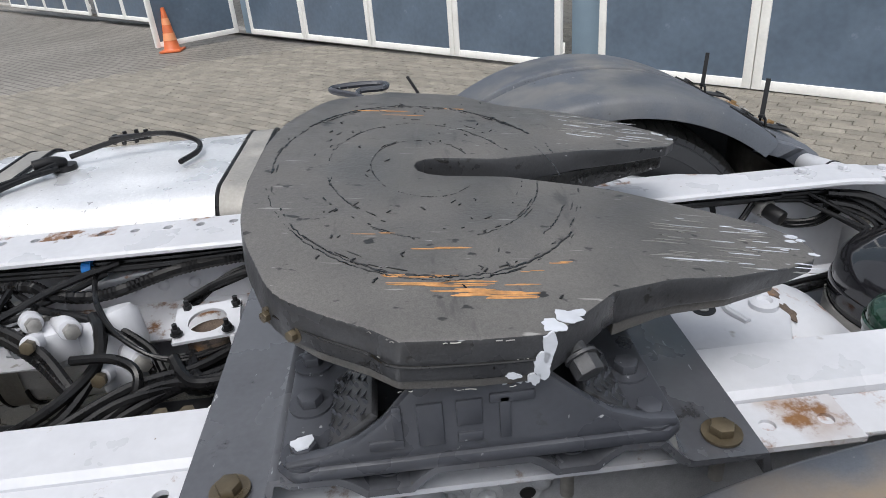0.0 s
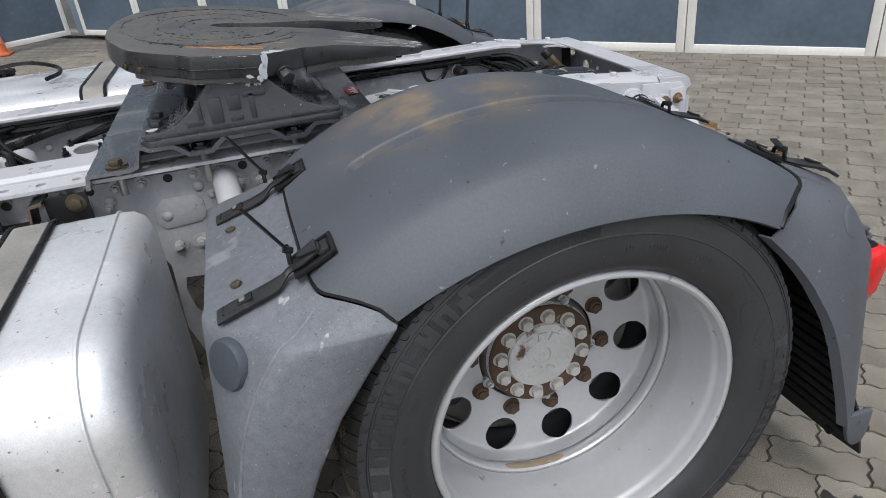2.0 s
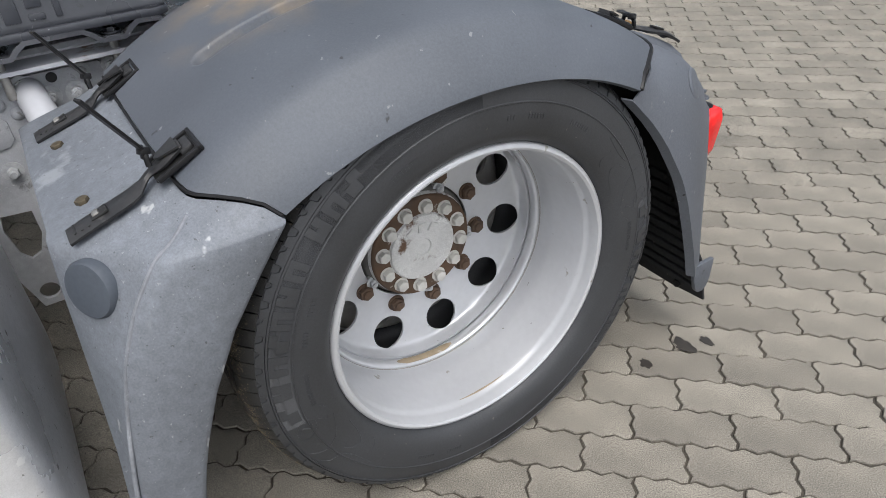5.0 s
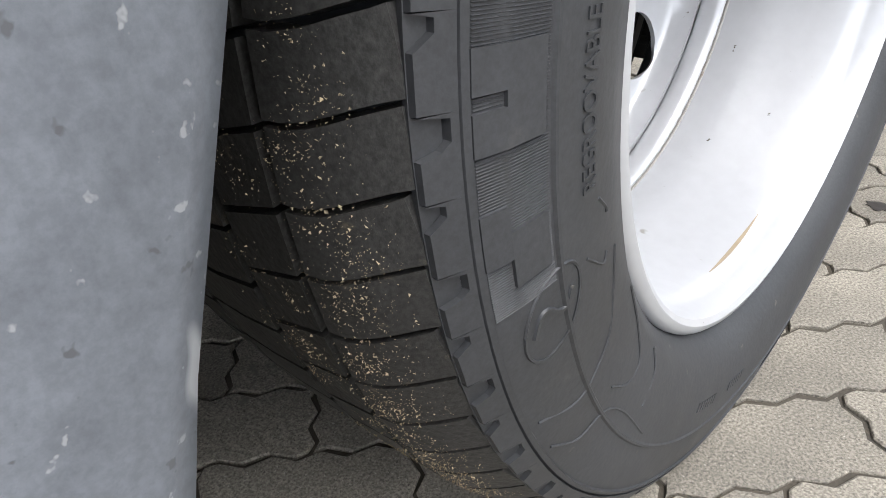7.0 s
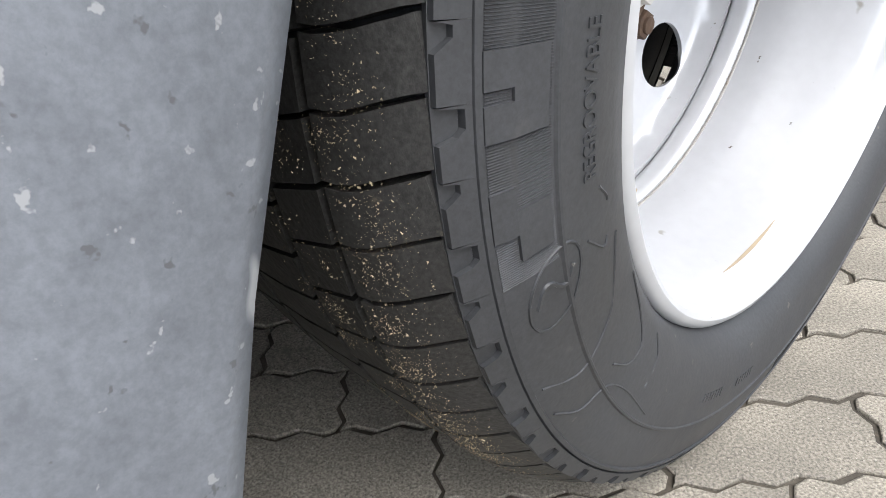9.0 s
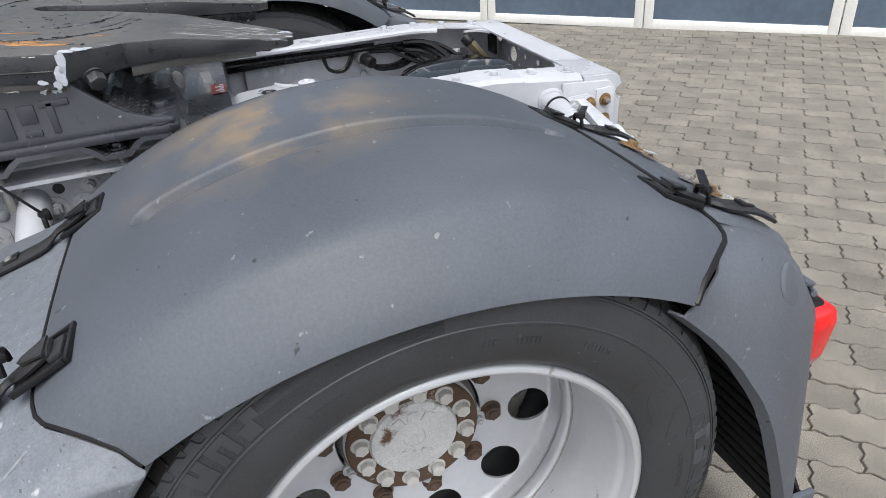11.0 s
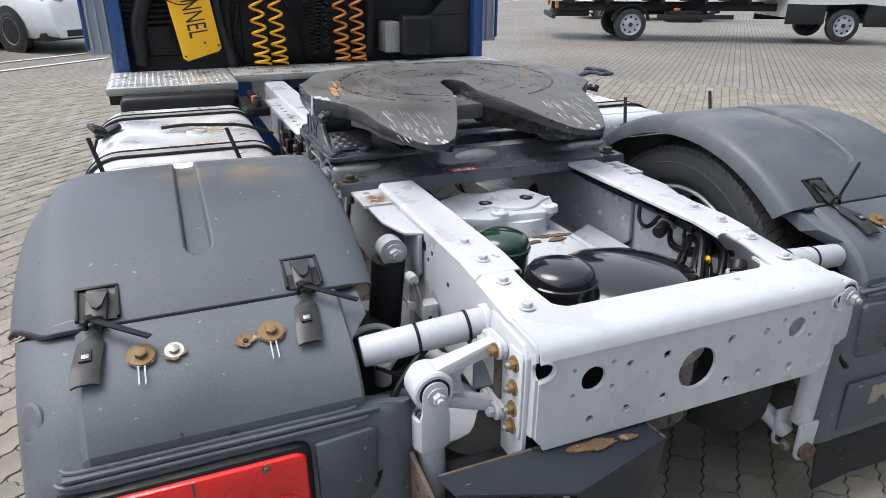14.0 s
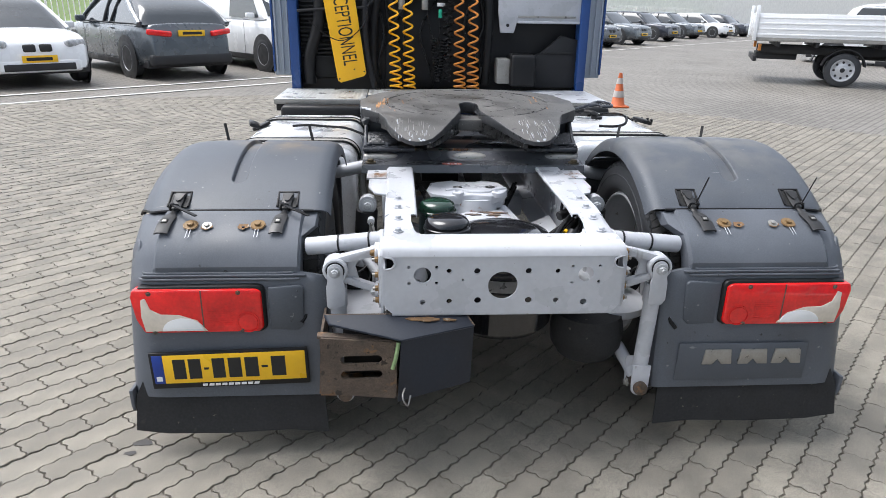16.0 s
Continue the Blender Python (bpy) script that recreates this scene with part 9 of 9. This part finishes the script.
    for yy in (hl * 1.012, -hl * 1.006):
        zz = 0.40 if yy > 0 else 0.49 * H
        part("car_plate", box(-0.26, 0.26, yy - 0.008, yy + 0.008, zz, zz + 0.11, 0.002), "yellow", c, "yellow plate")
        part("plate_bar", box(-0.18, 0.20, yy - 0.0095, yy + 0.0095, zz + 0.03, zz + 0.08, 0.0), "ink", c)
    return c


car(-7.51, 10.58, 221, "carwhite", "white compact hatchback parked nose towards the yard", 4.24, 1.76, 1.42, "hatch")
car(-5.71, 12.60, 41.4, "cargrey", "grey coupe style SUV parked with its tail to the yard", 4.5, 1.84, 1.58, "suv")
car(-3.57, 14.59, 221, "carwhite", "white panel van parked beside the grey SUV", 5.1, 1.95, 1.95, "van")
for x, y, paint, lb, kd in ((7.3, 28.0, "cardark", "dark saloon car in the parked row", "hatch"), (9.8, 31.2, "cargrey", "grey saloon car in the parked row", "hatch"), (13.2, 36.0, "cardark", "dark blue estate car in the parked row", "estate"), (16.8, 41.0, "cargrey", "grey SUV in the parked row", "suv"), (20.2, 44.0, "carwhite", "white saloon car in the parked row", "hatch"), (23.6, 48.0, "cardark", "dark car in the parked row", "estate")):
    car(x, y, 221, paint, lb, 4.4, 1.82, 1.48, kd)


def flatbed():
    """Light truck with a dropside bed standing across the yard."""
    t = node("flatbed_truck", None, "white dropside light truck with dark chassis parked on the yard", category="truck")
    r0 = Vector((10.02, 13.03, 0))
    d = Vector((14.57, 10.97, 0)) - r0
    yaw = math.degrees(math.atan2(-d.x, d.y))
    t.matrix_world = pose(r0.x, r0.y, ground_z(r0.x), 0, 0, yaw)
    wb = 5.0
    for yy in (0.0, wb):
        for sx in (-1, 1):
            road_wheel(t, sx * 0.86, yy, 0.37, 0.20, 0.0, 0)
            if yy == 0:
                part("mudguard", grid([[(sx * 0.86 + dx, 0.44 * math.cos(radians(a)), 0.38 + 0.44 * math.sin(radians(a))) for a in range(10, 171, 10)] for dx in (-0.13, 0.13)]), "cartrim", t, thick=0.02)
    for sx in (-1, 1):
        part("frame_rail", box(sx * 0.42 - 0.03, sx * 0.42 + 0.03, -1.75, wb + 0.5, 0.66, 0.84, 0.006), "cartrim", t)
        part("side_board", box(sx * 1.04 - 0.014, sx * 1.04 + 0.014, -1.92, 3.48, 1.03, 1.54, 0.005), "carwhite", t, "white ribbed side board")
        for k in range(4):
            part("board_rib", box(sx * 1.056 - 0.008, sx * 1.056 + 0.008, -1.90, 3.46, 1.08 + 0.12 * k, 1.115 + 0.12 * k, 0.004), "carwhite", t)
        part("side_marker", box(sx * 1.03 - 0.01, sx * 1.03 + 0.012, 0.95, 1.10, 0.70, 0.75, 0.004), "coilorange", t)
        part("side_guard", box(sx * 0.95 - 0.015, sx * 0.95 + 0.015, 0.6, 2.4, 0.50, 0.60, 0.005), "cartrim", t)
        part("tail_light", box(sx * 0.85 - 0.10, sx * 0.85 + 0.10, -1.80, -1.74, 0.74, 0.88, 0.005), "coilorange", t)
    part("bed", box(-1.05, 1.05, -1.93, 3.50, 0.95, 1.03, 0.006), "strap", t)
    for sx in (-1, 1):
        part("corner_post", box(sx * 1.05 - 0.035, sx * 1.05 + 0.035, -1.97, -1.89, 0.96, 1.72, 0.006), "carwhite", t)
    for yy in (-1.4, -0.6, 0.7, 1.7, 2.7):
        part("cross_bearer", box(-1.0, 1.0, yy - 0.04, yy + 0.04, 0.84, 0.95, 0.004), "cartrim", t)
    part("tail_board", box(-1.03, 1.03, -1.95, -1.92, 1.03, 1.54, 0.005), "carwhite", t)
    part("head_board", box(-1.05, 1.05, 3.48, 3.52, 1.03, 1.78, 0.005), "carwhite", t)
    part("tank_box", box(0.40, 0.90, 0.9, 1.7, 0.42, 0.70, 0.03), "cartrim", t)
    part("bumper_bar", box(-0.95, 0.95, -1.88, -1.80, 0.50, 0.62, 0.006), "cartrim", t)
    part("tow_bar", box(-0.30, 0.30, -1.80, -0.9, 0.52, 0.68, 0.006), "cartrim", t)
    rows = []
    for yy, z1, z0 in ((3.60, 2.15, 0.86), (4.2, 2.25, 0.84), (4.8, 2.18, 0.84), (5.35, 1.55, 0.86), (5.95, 1.10, 0.80), (6.20, 0.98, 0.70)):
        rows.append([(-0.96, yy, z0), (-0.99, yy, min(1.15, z1 - 0.05)), (-0.88, yy, z1 - 0.06), (-0.7, yy, z1), (0.7, yy, z1), (0.88, yy, z1 - 0.06), (0.99, yy, min(1.15, z1 - 0.05)), (0.96, yy, z0)])
    part("cab_shell", grid(rows), "carwhite", t, "white cab", thick=0.01)
    part("cab_back", box(-0.93, 0.93, 3.59, 3.62, 0.55, 2.10, 0.01), "carwhite", t)
    for sx in (-1, 1):
        part("door_window", box(sx * 0.985 - 0.05, sx * 0.985 + 0.004, 3.95, 4.85, 1.25, 1.95, 0.01), "carglass", t)
        part("cab_skirt", box(sx * 0.93 - 0.03, sx * 0.93 + 0.03, 3.62, 4.52, 0.40, 0.86, 0.01), "cartrim", t, "black lower cab side")
        part("nose_skirt", box(sx * 0.90 - 0.05, sx * 0.90 + 0.05, 5.48, 6.18, 0.34, 0.84, 0.02), "cartrim", t)
    part("nose_panel", box(-0.90, 0.90, 6.10, 6.20, 0.34, 0.90, 0.03), "cartrim", t, "black front bumper")


flatbed()
car(16.2, 20.0, 60, "carwhite", "white panel van standing behind the light truck", 5.0, 1.95, 1.95, "van")

# ---- fence, verge and ground markings ----
verge = part("verge", grid([[(-60, 22.5, ground_z(-20) - 0.25), (-12, 17.6, 0.03), (0, 26.0, -0.02), (10, 42.0, -0.08), (40, 80, -0.4)], [(-60, 62, 2.6), (-15, 60, 2.6), (0, 70, 2.6), (10, 85, 2.6), (60, 125, 2.6)]]), mat("mown grass bank", (0.10, 0.15, 0.035), 0.9, vary=0.45, scale=3, fine=60, bump=0.6), None)
tagged(verge, "green grass bank beyond the fence", "grass", kind="structure")


hall = part("hall_wall", prism([(0, -0.6), (150, -0.6), (150, 7.0), (0, 7.0)], frame_of((6.0, 62.0, 0), (0.80, 0.60, 0), (0, 0, 1)), 4.0), "gatewhite")
tagged(hall, "long pale grey hall beyond the fence", "building", kind="structure")
for k in range(24):
    part("hall_window", prism([(2 + 6 * k, 2.2), (7 + 6 * k, 2.2), (7 + 6 * k, 3.6), (2 + 6 * k, 3.6)], frame_of((6.0 + 0.03, 62.0 - 0.04, 0), (0.80, 0.60, 0), (0, 0, 1)), 0.05), "carglass", hall)


def fence(p0, p1, n, h=1.9):
    f = node("bar_fence", None, "white painted steel bar fence beside the grass", category="fence")
    a, b = Vector(p0), Vector(p1)
    for k in range(n):
        p = a.lerp(b, k / (n - 1))
        part("post" if k % 14 == 0 else "bar", box(p.x - (0.03 if k % 14 == 0 else 0.011), p.x + (0.03 if k % 14 == 0 else 0.011), p.y - 0.012, p.y + 0.012, p.z, p.z + h, 0.0), "gatewhite", f)
    for z in (0.25, h - 0.2):
        part("rail", obox_between(a + Vector((0, 0, z)), b + Vector((0, 0, z)), 0.03, 0.04), "gatewhite", f)


fence((-16, 16.6, 0.12), (-1.0, 20.4, 0.0), 110)
fence((2.0, 30.5, -0.05), (26.0, 59.0, -0.3), 110)
for k, (a, b) in enumerate((((-6.303, 7.987), (-2.0, 12.31)), ((-5.854, 7.149), (-1.7, 11.37)), ((6.5, 22.6), (22.5, 40.5)))):
    A, B = Vector((*a, ground_z(a[0]) + 0.006)), Vector((*b, ground_z(b[0]) + 0.006))
    d = (B - A).normalized()
    A -= d * 12 if k < 2 else d * 0
    ln = part("parking_line", obox_between(A, B, 0.10, 0.004), "linewhite")
    tagged(ln, "worn white painted line on the paving", "road marking", kind="structure")
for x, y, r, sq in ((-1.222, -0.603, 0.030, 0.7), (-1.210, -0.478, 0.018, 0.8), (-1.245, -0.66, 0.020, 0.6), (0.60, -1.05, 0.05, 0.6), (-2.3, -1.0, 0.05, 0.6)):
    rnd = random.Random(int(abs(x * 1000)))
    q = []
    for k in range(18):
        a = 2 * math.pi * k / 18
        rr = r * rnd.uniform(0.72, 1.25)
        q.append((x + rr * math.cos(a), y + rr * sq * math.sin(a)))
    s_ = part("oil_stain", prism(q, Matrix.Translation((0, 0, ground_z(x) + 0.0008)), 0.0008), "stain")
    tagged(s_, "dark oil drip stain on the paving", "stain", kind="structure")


# ---- paving stones ----
PL, PW, GAP = 0.217, 0.0995, 0.0056
ROW = Vector((math.cos(radians(46)), math.sin(radians(46)), 0))
ACROSS = Vector((-ROW.y, ROW.x, 0))
ORIGIN = Vector((-1.252, -0.533, 0))


def stone_outline(seed, fine=True):
    """A paver's outline with zig-zag sides that fit those of its neighbours."""
    rnd = random.Random(seed)
    hx, hy, a = PL / 2 - GAP / 2, PW / 2 - GAP / 2, 0.0046
    wave = ((0.0, 0.0), (0.0625, a), (0.1875, -a), (0.3125, a), (0.4375, -a), (0.5625, a), (0.6875, -a), (0.8125, a), (0.9375, -a)) if fine else ((0.0, 0.0), (0.125, a), (0.375, -a), (0.625, a), (0.875, -a))
    endw = ((0.0, 0.0), (0.15, a), (0.38, -a), (0.62, a), (0.85, -a)) if fine else ((0.0, 0.0), (0.25, a), (0.75, -a))
    j = lambda: rnd.uniform(-0.0012, 0.0012)
    out = [(-hx + 2 * hx * t + j(), -hy + w + j()) for t, w in wave]
    out += [(hx + w + j(), -hy + 2 * hy * t + j()) for t, w in endw]
    top = [(-hx + 2 * hx * t, hy + w) for t, w in wave[1:]] + [(hx, hy)]
    out += [(x + j(), y + j()) for x, y in reversed(top)]
    side = [(-hx + w, -hy + 2 * hy * t) for t, w in endw[1:]] + [(-hx, hy)]
    out += [(x + j(), y + j()) for x, y in reversed(side)]
    return out


def stone_verts(seed, fine=True):
    o = stone_outline(seed, fine)
    inner = [(x - math.copysign(0.0016, x), y - math.copysign(0.0016, y), 0.0) for x, y in o]
    if not fine:
        return [(x, y, -0.014) for x, y in o] + inner
    return [(x, y, -0.014) for x, y in o] + [(x, y, -0.0018) for x, y in o] + inner


def stone_faces(n, bands):
    return [tuple(range(bands * n, (bands + 1) * n))] + [(b * n + k, b * n + (k + 1) % n, (b + 1) * n + (k + 1) % n, (b + 1) * n + k) for b in range(bands) for k in range(n)]


bm = bmesh.new()
bm.faces.new([bm.verts.new((-0.6 + 9.1 * math.cos(2 * math.pi * k / 72), -0.3 + 9.1 * math.sin(2 * math.pi * k / 72), ground_z(-0.6 + 9.1 * math.cos(2 * math.pi * k / 72)) - 0.0048)) for k in range(72)])
bed = part("joint_sand", bm, "joint", ground, "dark sand filling the joints")
tagged(bed, kind="stuff")
variants = []
for v in range(8):
    me = bpy.data.meshes.new("paving_stone")
    me.from_pydata(stone_verts(v), [], stone_faces(28, 2))
    me.materials.append(M["paver"])
    variants.append(me)
basis = Matrix((ROW, ACROSS, Vector((0, 0, 1)))).transposed()
rnd = random.Random(77)
near_area = lambda x, y: -2.05 < x < -0.95 and -1.75 < y < 0.95
rot = np.array(basis)
kinds = {True: ([np.array(stone_verts(v)) @ rot.T for v in range(8)], stone_faces(28, 2)), False: ([np.array(stone_verts(v, False)) @ rot.T for v in range(8)], stone_faces(16, 1))}
allv, allf, off, placed = [], [], 0, 0
for j in range(-150, 150):
    for i in range(-80, 80):
        c = ORIGIN + ROW * ((i + 0.5 * (j % 2)) * PL) + ACROSS * (j * PW)
        x, y = c.x, c.y
        dist = math.hypot(x + 0.6, y + 0.3)
        if dist > 9.2:
            continue
        z = ground_z(x) + rnd.uniform(-0.0016, 0.0016)
        v = rnd.randrange(8)
        if near_area(x, y) and placed < 300:
            placed += 1
            st = new("paving_stone", variants[v])
            st.parent = ground
            st.matrix_world = Matrix.Translation((x, y, z)) @ basis.to_4x4() @ Matrix.Rotation(rnd.uniform(-0.006, 0.006), 4, "X")
            continue
        vs, fs = kinds[dist < 4.0]
        allv.append(vs[v] + np.array((x, y, z)))
        allf += [tuple(q + off for q in f) for f in fs]
        off += len(vs[v])
me = bpy.data.meshes.new("paving_field")
me.from_pydata(np.concatenate(allv).tolist(), [], allf)
me.materials.append(M["paver_joined"])
pf = new("paving_field", me)
pf.parent = ground
tagged(pf, "field of grey brown wavy edged paving stones", kind="stuff")
